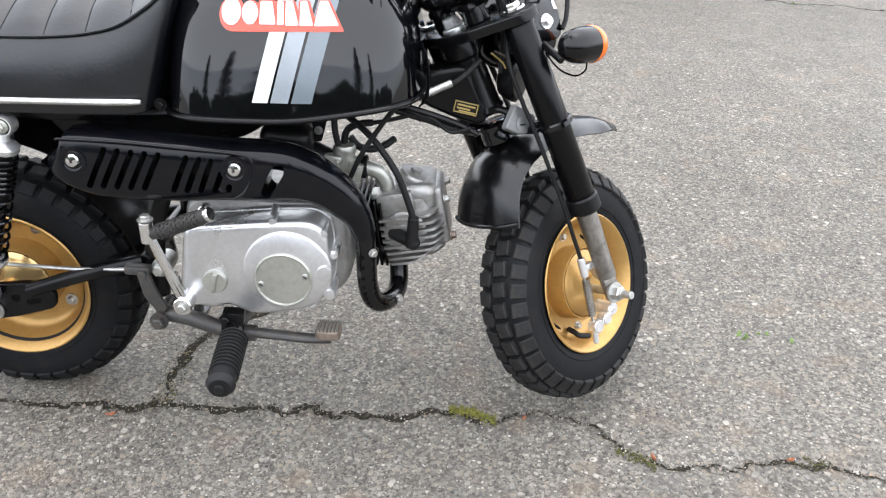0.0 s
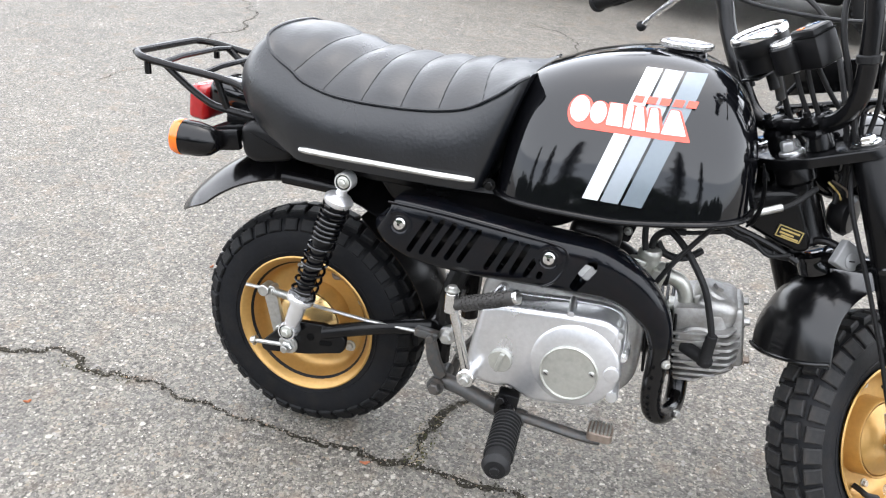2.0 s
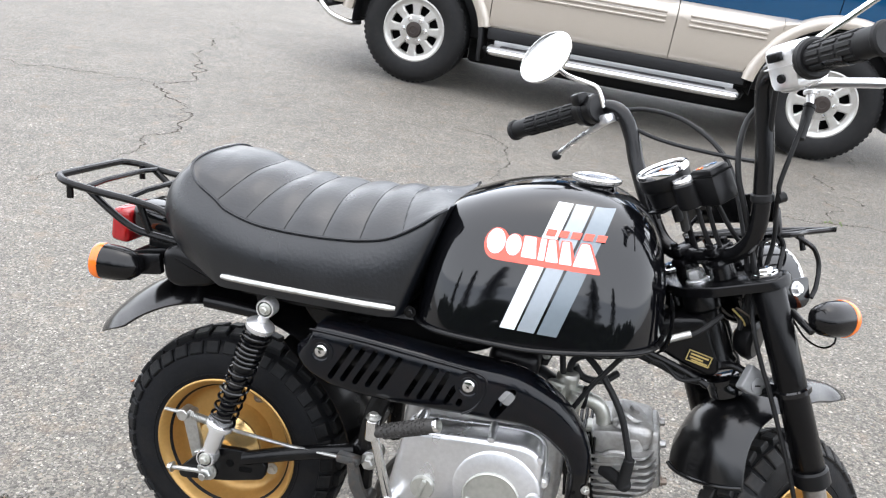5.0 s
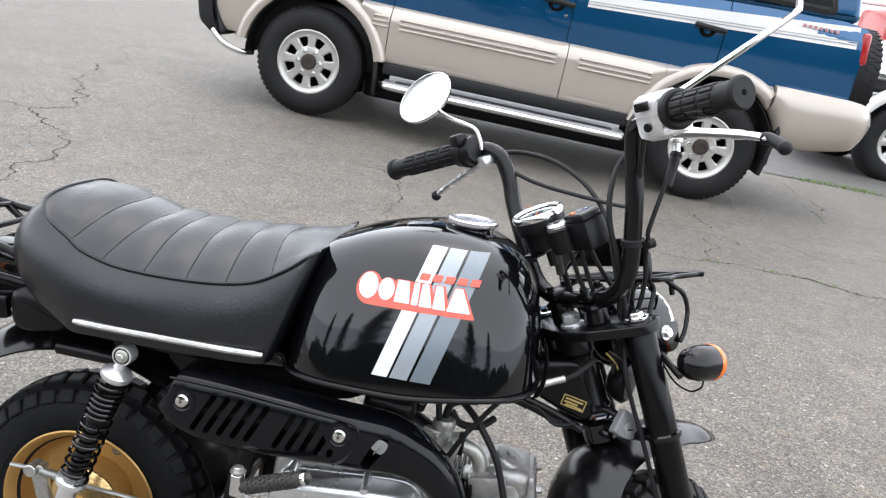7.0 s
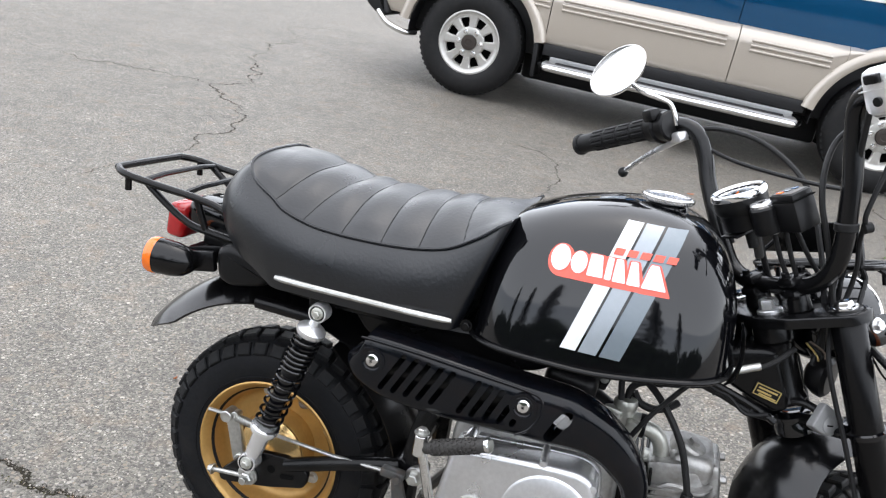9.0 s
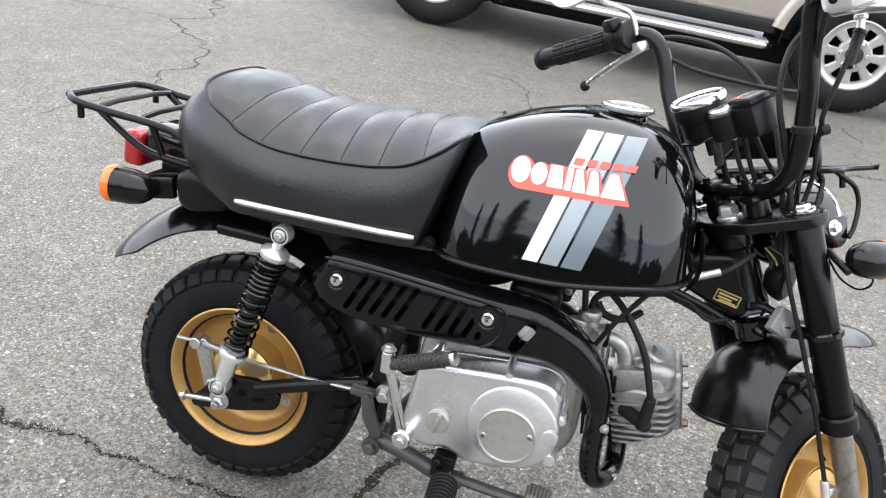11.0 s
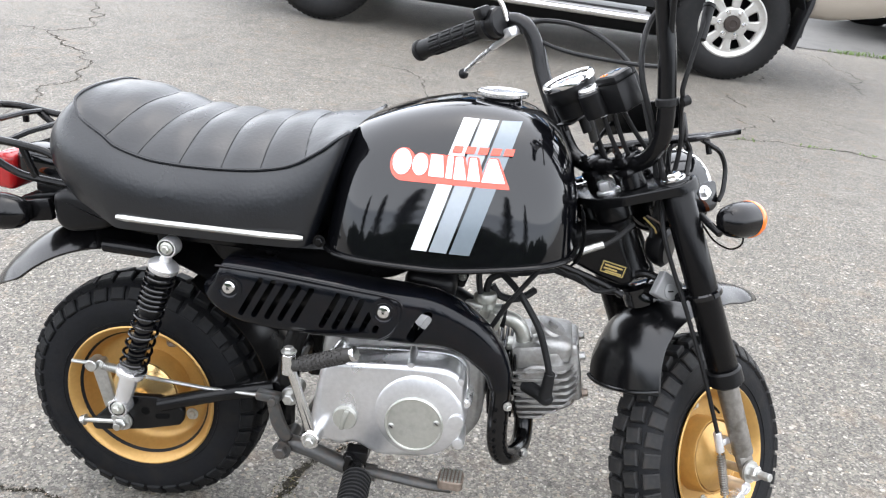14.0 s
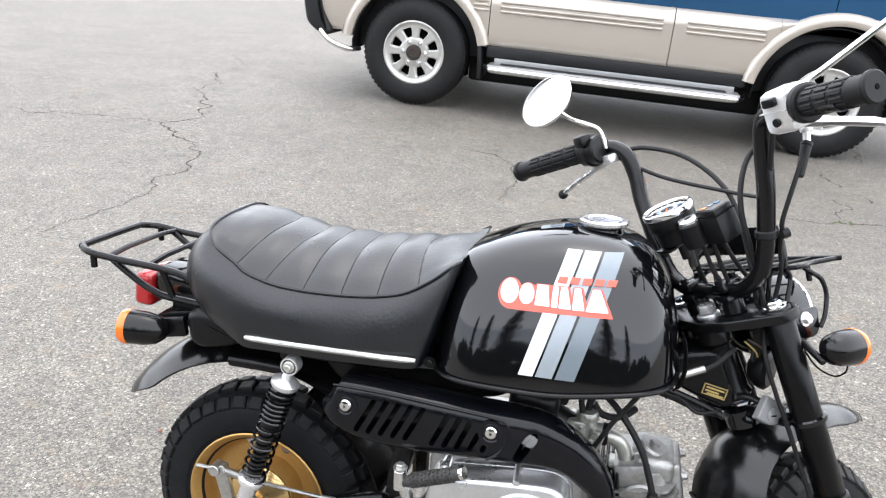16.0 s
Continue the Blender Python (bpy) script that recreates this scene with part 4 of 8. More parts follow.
# ---- swing arm, shocks, rear brake ----
for s in (-1, 1):
    arm = part("swing_arm", cat(tube(curve([(0.245, s * 0.088, 0.256), (0.17, s * 0.098, 0.240), (0.085, s * 0.104, 0.214)], 4), 0.0105, 12),
               prism(round_poly([(-0.014, 0.160), (0.060, 0.172), (0.118, 0.188), (0.121, 0.213), (0.086, 0.227), (0.028, 0.221), (-0.018, 0.174)], 0.008), s * 0.098, s * 0.108, 0.002)), SATIN, bike, "black tubular swing arm")
    part("arm_slot", cat(rod((0.065, s * 0.106, 0.203), (0.065, s * 0.1095, 0.203), 0.006), prism(round_poly([(0.080, 0.193), (0.100, 0.196), (0.100, 0.203), (0.080, 0.201)], 0.003), s * 0.104, s * 0.1092)), HOLE_SHADE, arm)
    top, low = Vector((0.120, s * 0.132, 0.462)), Vector((0.040, s * 0.126, 0.220))
    d = (low - top).normalized()
    shock = part("shock_absorber", rod(top + d * 0.03, top + d * 0.105, 0.0138, 20), PLASTIC, bike, "black coil-over shock absorber")
    part("damper_tube", rod(top + d * 0.10, top + d * 0.200, 0.0118, 18), GLOSS, shock, "gloss black damper tube")
    part("spring", spring(top + d * 0.038, top + d * 0.196, 0.0176, 0.0021, 14, squeeze=lambda q: (q * 0.66 if q < 0.5 else 0.33 + (q - 0.5) * 1.34)), GLOSS, shock)
    part("top_cup", lathe([(0.006, 0.012), (0.008, 0.020), (0.017, 0.025), (0.0198, 0.028), (0.0198, 0.033), (0.018, 0.036), (0.012, 0.037)], along(top, low), 28), ALLOY, shock, "silver spring cup")
    part("bottom_fork", cat(lathe([(0.0105, 0.188), (0.020, 0.194), (0.021, 0.197), (0.020, 0.202), (0.013, 0.205), (0.012, 0.235), (0.010, 0.252)], along(top, low), 24)), ALLOY, shock, "silver lower shock mount")
    for e, nm in ((top, "upper_eye"), (low + d * 0.002, "lower_eye")):
        em = along(e, e + Vector((0, s, 0))) @ Matrix.Scale(0.80 if e is top else 0.86, 4)
        eye = part(nm, lathe([(0.0130, -0.012), (0.0152, -0.012), (0.0162, -0.010), (0.0162, 0.010), (0.0152, 0.0125), (0.0130, 0.0125)], em, 28, full=False), ALLOY, shock)
        part("eye_rubber", lathe([(0.0131, -0.011), (0.0131, 0.0060), (0.0, 0.0060)], em, 20), RUBBER, eye)
        part("eye_bolt", xf(em, cat(lathe([(0.0105, 0.004), (0.0105, 0.0125), (0.0090, 0.0135), (0, 0.0135)], None, 20), lathe([(0.0068, 0.013), (0.0068, 0.019), (0.0050, 0.0205), (0, 0.0205)], None, 6))), DULLCAP, eye, "dull washer and nut")
axle_nut = part("axle_nut", cat(bolt((0.032, -0.109, 0.183), (0, -1, 0), 0.0095, 0.010), rod((0.032, -0.10, 0.183), (0.032, -0.130, 0.183), 0.0055)), ZINC, bike)
part("chain_adjuster", cat(rbox((0.026, 0.006, 0.020), pose(0.030, -0.111, 0.183, 0, -12, 0), 0.002), rod((-0.028, -0.111, 0.176), (0.022, -0.111, 0.181), 0.0035), bolt((-0.024, -0.111, 0.1765), (-1, 0, 0), 0.0055, 0.006)), ZINC, bike)
brake_arm = part("brake_arm", cat(prism(round_poly([(-0.012, 0.176), (0.008, 0.178), (-0.012, 0.256), (-0.034, 0.254)], 0.006), -0.070, -0.078, 0.002), rod((-0.001, -0.045, 0.184), (-0.001, -0.082, 0.184), 0.0085), rod((-0.025, -0.066, 0.250), (-0.025, -0.090, 0.250), 0.009), rod((-0.014, -0.069, 0.252), (-0.014, -0.084, 0.252), 0.006)), ZINC, bike, "zinc-plated rear brake lever arm")
brake_rod = part("brake_rod", tube([(-0.058, -0.080, 0.250), (-0.02, -0.080, 0.250), (0.06, -0.092, 0.247), (0.15, -0.100, 0.247), (0.236, -0.104, 0.251)], 0.0028, 8), ZINC, bike)
part("rod_spring", spring((-0.012, -0.082, 0.250), (0.022, -0.087, 0.249), 0.0055, 0.0011, 11, per=10), ZINC, brake_rod)
part("rod_clevis", cat(rbox((0.034, 0.016, 0.013), pose(0.243, -0.106, 0.2525, 0, 4, 0), 0.003), rod((0.252, -0.096, 0.250), (0.252, -0.120, 0.250), 0.0055)), GREYPAINT, brake_rod)
part("brake_lever_plate", cat(prism(round_poly([(0.242, 0.252), (0.258, 0.250), (0.268, 0.218), (0.280, 0.196), (0.266, 0.184), (0.248, 0.214)], 0.007), -0.108, -0.114, 0.002)), GREYPAINT, bike, "worn grey brake pedal linkage")
part("frame_bolt", cat(bolt((0.270, -0.096, 0.250), (0, -1, 0), 0.0085, 0.009), rod((0.27, -0.06, 0.25), (0.27, -0.097, 0.25), 0.013)), ZINC, bike)
part("pivot_bolt", cat(bolt((0.266, -0.116, 0.178), (0, -1, 0), 0.009, 0.010), rod((0.266, -0.06, 0.178), (0.266, -0.117, 0.178), 0.011)), GREYPAINT, bike)
part("pedal_spring", spring((0.286, -0.098, 0.242), (0.306, -0.100, 0.206), 0.0062, 0.0013, 9, per=10), ZINC, bike)

# ---- foot rest and brake pedal ----
bar = part("footrest_bar", cat(tube(curve([(0.268, -0.10, 0.182), (0.310, -0.108, 0.178), (0.360, -0.116, 0.166), (0.40, -0.118, 0.163)], 5), 0.0115, 12), rod((0.37, -0.12, 0.165), (0.37, 0.12, 0.165), 0.0115)), GREYPAINT, bike, "worn grey foot rest bar")
ped = part("brake_pedal", tube(curve([(0.385, -0.122, 0.168), (0.43, -0.122, 0.164), (0.475, -0.122, 0.160), (0.505, -0.124, 0.162)], 5), 0.0085, 12, flat=0.8), GREYPAINT, bike, "scuffed brake pedal with knurled pad")
pad = part("pedal_pad", prism(round_poly([(-0.017, -0.016), (0.017, -0.016), (0.017, 0.016), (-0.017, 0.016)], 0.008), 0.0, -0.012, 0.002, m=pose(0.503, -0.126, 0.170, 90, 0, 0) @ Matrix.Rotation(radians(180), 4, "X")), RUST, ped)
part("pad_tooth", cat(*[rbox((0.0026, 0.0026, 0.003), Matrix.Translation((0.4905 + 0.005 * i, -0.139 + 0.0052 * j, 0.1835)), 0) for i in range(6) for j in range(6)]), ZINC, pad)
pa, pb = Vector((0.384, -0.166, 0.187)), Vector((0.392, -0.262, 0.181))
peg = part("footrest", cat(rod(pa, pb, 0.0165, 22), rod(pb, pb + (pb - pa).normalized() * 0.010, 0.0185, 22, 0.015), rod(pb + (pb - pa).normalized() * 0.008, pb + (pb - pa).normalized() * 0.014, 0.006)), RUBBER, bike, "ribbed black rubber foot peg")
part("peg_rib", cat(*[lathe([(0.0165, -0.002), (0.0192, -0.0012), (0.0192, 0.0012), (0.0165, 0.002)], along(pa, pb) @ Matrix.Translation((0, 0, 0.006 + 0.0072 * k)), 22) for k in range(11)]), RUBBER, peg)
part("peg_hinge", cat(rod((0.370, -0.118, 0.178), pa, 0.011), rbox((0.03, 0.022, 0.036), pose(0.372, -0.125, 0.186, 0, 8, 8), 0.004), bolt((0.366, -0.137, 0.196), (0, -1, 0), 0.006)), SATIN, peg)

# ---- engine ----
FACE = [(0.324, 0.322), (0.338, 0.330), (0.4346, 0.3385), (0.482, 0.3405), (0.499, 0.3330), (0.5065, 0.3180), (0.5085, 0.2850), (0.5090, 0.2500), (0.490, 0.2250), (0.447, 0.2100), (0.404, 0.2055), (0.388, 0.2120), (0.372, 0.2200), (0.354, 0.2120), (0.322, 0.2190), (0.3115, 0.2440), (0.317, 0.2770)]
COVER = [(0.412 + (x - 0.412) * 1.035, 0.272 + (z - 0.272) * 1.055) for x, z in FACE]
engine = part("engine_case", cat(prism(round_poly([(0.31, 0.355), (0.53, 0.35), (0.535, 0.24), (0.50, 0.20), (0.33, 0.20), (0.305, 0.23)], 0.03), 0.10, -0.085, 0.01),
              prism(round_poly([(x, z) for x, z in COVER], 0.012, 3), -0.075, -0.092, 0.002)), CAST, bike, "cast aluminium engine case")
cover = part("clutch_cover", prism(round_poly(COVER, 0.016, 5), -0.090, -0.136, 0.0095, 4), COVERAL, engine, "satin aluminium clutch cover", 50)
part("cover_flange", prism(round_poly([(0.412 + (x - 0.412) * 1.06, 0.272 + (z - 0.272) * 1.085) for x, z in FACE], 0.018, 4), -0.080, -0.094, 0.002), COVERAL, cover)
m_bulge = along((0.4545, -0.12, 0.2715), (0.4545, -0.20, 0.2715))
part("cover_bulge", lathe([(0.0600, 0.0), (0.0592, 0.0140), (0.0575, 0.0164), (0.0540, 0.0176), (0.0490, 0.0190), (0.0430, 0.0203), (0.036, 0.0212), (0.0, 0.0214)], m_bulge, 64), COVERAL, cover, "round polished bulge", 50)
# cast bosses along the front edge and the rib up the middle
for x, z, r, h in ((0.502, 0.272, 0.0115, 0.020), (0.507, 0.238, 0.0085, 0.010), (0.5025, 0.326, 0.0060, 0.004), (0.438, 0.340, 0.0055, 0.004)):
    part("cover_boss", lathe([(r, 0), (r, 0.034 + h * 0.5), (r * 0.85, 0.037 + h * 0.5), (r * 0.5, 0.0375 + h * 0.5), (0, 0.0375 + h * 0.5)], along((x, -0.095, z), (x + 0.004, -0.2, z)), 24), COVERAL, cover)
part("cover_rib", rod((0.437, -0.100, 0.350), (0.438, -0.122, 0.341), 0.0045), COVERAL, cover)
m_disc = along((0.4498, -0.1416, 0.2620), (0.4498, -0.20, 0.2620))
disc = part("clutch_cap", lathe([(0.0385, -0.002), (0.0385, 0.0025), (0.0372, 0.0038), (0.0355, 0.0032), (0.035, 0.0022), (0.0, 0.0022)], m_disc, 48), DULLCAP, cover, "dull round clutch adjuster cap", 40)
for a in (12, 192):
    q = m_disc @ Vector((0.0300 * math.cos(radians(a)), 0.0300 * math.sin(radians(a)), 0.002))
    part("cap_screw", lathe([(0.0042, 0), (0.0042, 0.0012), (0.003, 0.002), (0, 0.002)], along(q, q + Vector((0, -1, 0))), 16), ZINC, disc)
    part("screw_slot", rbox((0.0055, 0.0006, 0.0012), pose(q.x, q.y - 0.0021, q.z, 0, 35, 0), 0), HOLE_SHADE, disc)
part("oil_filler_cap", cat(lathe([(0.0165, -0.004), (0.0165, 0.006), (0.0150, 0.0085), (0, 0.0085)], along((0.3575, -0.134, 0.2550), (0.3575, -0.2, 0.2550)), 32), rbox((0.0065, 0.006, 0.029), pose(0.3575, -0.1445, 0.2550, 0, 14, 0), 0.002)), DULLCAP, cover, "dull oil filler cap with grip bar")
for x, z in ((0.340, 0.337), (0.512, 0.290), (0.480, 0.214)):
    part("cover_screw", cat(lathe([(0.0085, 0), (0.0085, 0.030), (0.007, 0.036)], along((x, -0.086, z), (x, -0.2, z)), 16), lathe([(0.0048, 0.036), (0.0045, 0.040), (0, 0.0405)], along((x, -0.086, z), (x, -0.2, z)), 14)), ALLOY, cover)
kick_boss = part("kick_boss", lathe([(0.0150, 0), (0.0150, 0.016), (0.0140, 0.0175), (0.0118, 0.017), (0.0115, 0.006)], along((0.327, -0.118, 0.231), (0.327, -0.2, 0.231)), 28, full=False), COVERAL, cover)
part("boss_bore", rod((0.327, -0.120, 0.231), (0.327, -0.128, 0.231), 0.0116, 24), HOLE_SHADE, kick_boss)
part("shaft_recess", lathe([(0.0126, 0.008), (0.0, 0.0082)], along((0.327, -0.118, 0.231), (0.327, -0.2, 0.231)), 24), HOLE_SHADE, kick_boss)
# kick starter
ka, kb = Vector((0.317, -0.148, 0.226)), Vector((0.289, -0.166, 0.340))
kick = part("kick_starter", cat(rod(ka, kb, 0.0068, 12, 0.0058), rod(ka + Vector((0, 0.016, 0)), ka + Vector((0, -0.012, 0)), 0.0125, 18), rod(kb + Vector((0, 0, -0.016)), kb + Vector((0, 0, 0.012)), 0.0088, 16)), CHROME, bike, "chrome kick starter lever with rubber grip")
part("kick_bolt", bolt(ka + Vector((0, -0.011, 0)), (0, -1, 0), 0.0062), ZINC, kick)
part("kick_bolt", bolt(kb + Vector((0, 0, 0.014)), (0, 0, 1), 0.0068), ZINC, kick)
kr0, kr1 = kb + Vector((0.006, 0.0, -0.005)), kb + Vector((0.086, -0.018, 0.032))
krub = part("kick_rubber", cat(rod(kr0 + (kr1 - kr0) * 0.10, kr1, 0.0088, 16), rod(kr0, kr0 + (kr1 - kr0) * 0.14, 0.0075)), DUSTRUB, kick, "black kick grip rubber")
part("rubber_nub", cat(*[rbox((0.003, 0.003, 0.003), along(kr0, kr1) @ Matrix.Rotation(2 * math.pi * j / 10 + (0.3 if i % 2 else 0), 4, "Z") @ Matrix.Translation((0.0088, 0, 0.014 + 0.0062 * i)), 0) for i in range(11) for j in range(10)]), DUSTRUB, krub)
part("kick_tip", rod(kr1 - (kr1 - kr0).normalized() * 0.002, kr1 + (kr1 - kr0).normalized() * 0.004, 0.0094), CHROME, kick)
# cylinder and head
part("cylinder", rod((0.52, 0, 0.286), (0.59, 0, 0.293), 0.040), SATIN, engine, "black finned cylinder barrel")
for i in range(6):
    part("cylinder_fin", rbox((0.004, 0.112, 0.096), Matrix.Translation((0.536 + 0.0075 * i, 0, 0.289)) @ Matrix.Rotation(radians(-6), 4, "Y"), 0.0015, 1), SATIN, engine)
head_m = pose(0.611, 0, 0.3005, 0, -11, 0)
head = part("cylinder_head", cat(rbox((0.070, 0.092, 0.088), head_m @ Matrix.Translation((-0.004, 0, 0.0)), 0.010, 3), rbox((0.052, 0.104, 0.034), head_m @ Matrix.Translation((-0.014, 0, 0.036)), 0.006)), CAST, engine, "cast aluminium finned cylinder head")
for k, (z, x0, x1, w) in enumerate(((-0.052, -0.040, 0.006, 0.112), (-0.042, -0.041, 0.026, 0.122), (-0.032, -0.041, 0.038, 0.128), (-0.022, -0.042, 0.044, 0.132), (-0.012, -0.042, 0.046, 0.132), (-0.002, -0.042, 0.047, 0.132), (0.008, -0.042, 0.046, 0.130), (0.018, -0.042, 0.043, 0.126))):
    part("head_fin", prism(round_poly([(x0, -w / 2 + 0.004), (x1 - 0.014, -w / 2), (x1, -w / 2 + 0.022), (x1, w / 2 - 0.022), (x1 - 0.014, w / 2), (x0, w / 2 - 0.004)], 0.006, 3), z - 0.0019, z + 0.0019, 0.0008, 2, m=head_m @ Matrix(((1, 0, 0, 0), (0, 0, 1, 0), (0, 1, 0, 0), (0, 0, 0, 1)))), CAST, head)
part("rocker_box", cat(rbox((0.060, 0.090, 0.038), head_m @ Matrix.Translation((0.014, 0, 0.040)) @ Matrix.Rotation(radians(14), 4, "Y"), 0.014, 3), rbox((0.016, 0.078, 0.086), head_m @ Matrix.Translation((0.043, 0, 0.004)), 0.007, 3)), CAST, head)
for z, x in ((0.058, 0.012), (-0.046, 0.018)):
    q = head_m @ Vector((x, -0.012, z))
    w2 = Vector((0.45, -0.1, 1 if z > 0 else -1))
    part("tappet_cap", cat(lathe([(0.0225, -0.012), (0.0225, 0.006), (0.0200, 0.0095), (0.0, 0.0110)], along(q, q + w2), 28), lathe([(0.0085, 0.010), (0.0085, 0.015), (0, 0.0155)], along(q, q + w2), 6)), CAST, head)
for y, z in ((-0.030, 0.026), (-0.030, -0.030), (0.030, 0.030)):
    q = head_m @ Vector((0.0505, y, z))
    part("head_nut", bolt(q, head_m.to_3x3() @ Vector((1, 0, 0)), 0.0055, 0.006), RUST if z < 0 else CAST, head)
part("side_cover", lathe([(0.030, 0), (0.030, 0.010), (0.027, 0.0125), (0, 0.0125)], along((0.604, -0.046, 0.296), (0.604, -0.2, 0.296)), 28), CAST, head)
part("spark_cap", cat(rod((0.585, -0.055, 0.295), (0.616, -0.076, 0.290), 0.0092), rod((0.614, -0.076, 0.284), (0.617, -0.082, 0.330), 0.0090, 16, 0.0072), sphere((0.616, -0.076, 0.289), 0.0100)), RUBBER, head, "black spark plug cap")
part("plug_lead", tube(curve([(0.617, -0.082, 0.326), (0.609, -0.082, 0.354), (0.594, -0.080, 0.393), (0.566, -0.070, 0.431), (0.541, -0.055, 0.450), (0.515, -0.035, 0.462)], 6), 0.0045, 10), RUBBER, bike, "black ignition lead")
part("throttle_cable", cat(tube(curve([(0.520, -0.030, 0.408), (0.522, -0.030, 0.426), (0.529, -0.030, 0.436), (0.541, -0.030, 0.441), (0.566, -0.030, 0.444), (0.596, -0.030, 0.451), (0.625, -0.026, 0.458)], 6), 0.0030, 8), tube(curve([(0.520, -0.030, 0.408), (0.522, -0.030, 0.426), (0.529, -0.030, 0.436), (0.541, -0.030, 0.441), (0.560, -0.030, 0.4435)], 5), 0.0048, 10)), RUBBER, bike, "black throttle cable with rubber boot")
part("fuel_hose", tube(curve([(0.508, -0.030, 0.470), (0.508, -0.031, 0.450), (0.510, -0.036, 0.428), (0.516, -0.038, 0.402)], 6), 0.0044, 10), RUBBER, bike, "black rubber fuel hose")
part("breather_hose", tube(curve([(0.527, -0.020, 0.420), (0.537, -0.020, 0.407), (0.553, -0.018, 0.402), (0.570, -0.012, 0.404), (0.585, 0.004, 0.410)], 6), 0.0052, 10), RUBBER, bike, "black breather hose")
part("wiring_sleeve", cat(tube(curve([(0.590, -0.026, 0.460), (0.615, -0.027, 0.453), (0.634, -0.027, 0.448), (0.653, -0.027, 0.441), (0.673, -0.027, 0.435), (0.695, -0.026, 0.434)], 5), 0.0050, 10), tube(curve([(0.600, -0.034, 0.468), (0.622, -0.033, 0.455), (0.640, -0.033, 0.451), (0.664, -0.034, 0.434), (0.690, -0.033, 0.440)], 5), 0.0028, 8), *[rod((x, -0.027, z + 0.001), (x + 0.003, -0.027, z), 0.0068, 10) for x, z in ((0.622, 0.451), (0.646, 0.444), (0.668, 0.437))]), RUBBER, bike, "taped black wiring under the tank")
# inlet and carburettor
part("inlet_pipe", cat(tube(curve([(0.578, -0.026, 0.336), (0.576, -0.028, 0.356), (0.566, -0.029, 0.373), (0.546, -0.030, 0.380)], 5), [0.0105] * 15 + [0.0100], 16), rbox((0.05, 0.032, 0.010), pose(0.580, -0.024, 0.337, 0, 5, 0), 0.004), bolt((0.594, -0.034, 0.342), (0, 0, 1), 0.005)), DULLCAP, bike, "cast alloy inlet manifold")
CB = Vector((-0.006, 0, -0.018))
carb = part("carburettor", cat(*[xf(Matrix.Translation(CB), g) for g in (rod((0.552, -0.028, 0.398), (0.500, -0.028, 0.400), 0.0150, 20), rod((0.528, -0.030, 0.375), (0.526, -0.030, 0.422), 0.0140, 20), rbox((0.034, 0.036, 0.030), pose(0.528, -0.030, 0.376, 0, 0, 0), 0.007),
    rbox((0.026, 0.030, 0.012), pose(0.512, -0.032, 0.413, 0, 10, 0), 0.004), rbox((0.020, 0.010, 0.026), pose(0.541, -0.044, 0.396, 0, 14, 0), 0.003), rod((0.54, -0.045, 0.405), (0.54, -0.057, 0.405), 0.006), rod((0.515, -0.045, 0.392), (0.515, -0.058, 0.392), 0.005), rbox((0.018, 0.004, 0.007), pose(0.503, -0.046, 0.404, 0, 25, 0), 0.001))]), DULLCAP, bike, "small cast carburettor")
part("carb_ring", xf(Matrix.Translation(CB), lathe([(0.0150, 0), (0.0158, 0.002), (0.0158, 0.008), (0.0140, 0.012), (0.0085, 0.014)], along((0.526, -0.030, 0.418), (0.526, -0.030, 0.46)), 24)), DULLCAP, carb)
part("hose_clip", xf(Matrix.Translation(CB), lathe([(0.0150, 0), (0.0160, 0.001), (0.0160, 0.008), (0.0150, 0.009)], along((0.548, -0.028, 0.398), (0.60, -0.028, 0.396)), 24)), PLASTIC, carb)
part("idle_screw", xf(Matrix.Translation(CB), cat(rod((0.532, -0.046, 0.392), (0.534, -0.062, 0.390), 0.0035), rod((0.520, -0.046, 0.410), (0.519, -0.060, 0.412), 0.003))), ZINC, carb)
part("carb_screw", xf(Matrix.Translation(CB), cat(*[rod((x, -0.047, z), (x, -0.0505, z), 0.0026, 8) for x, z in ((0.515, 0.388), (0.541, 0.388), (0.515, 0.366), (0.541, 0.366))])), ZINC, carb)
part("mounting_bracket", prism(round_poly([(0.474, 0.452), (0.500, 0.453), (0.496, 0.436), (0.490, 0.416), (0.475, 0.417), (0.480, 0.436)], 0.003), -0.028, -0.034, 0.001), SATIN, bike, "black steel tank bracket")
part("bracket_bolt", bolt((0.487, -0.034, 0.432), (0, -1, 0), 0.004), ZINC, bike)
part("air_box", cat(rbox((0.070, 0.075, 0.046), pose(0.446, -0.030, 0.420, 0, 6, 0), 0.015, 3), rod((0.446, -0.040, 0.440), (0.446, -0.040, 0.449), 0.006), rod((0.498, -0.028, 0.386), (0.462, -0.028, 0.405), 0.018)), PLASTIC, bike, "black air cleaner box")

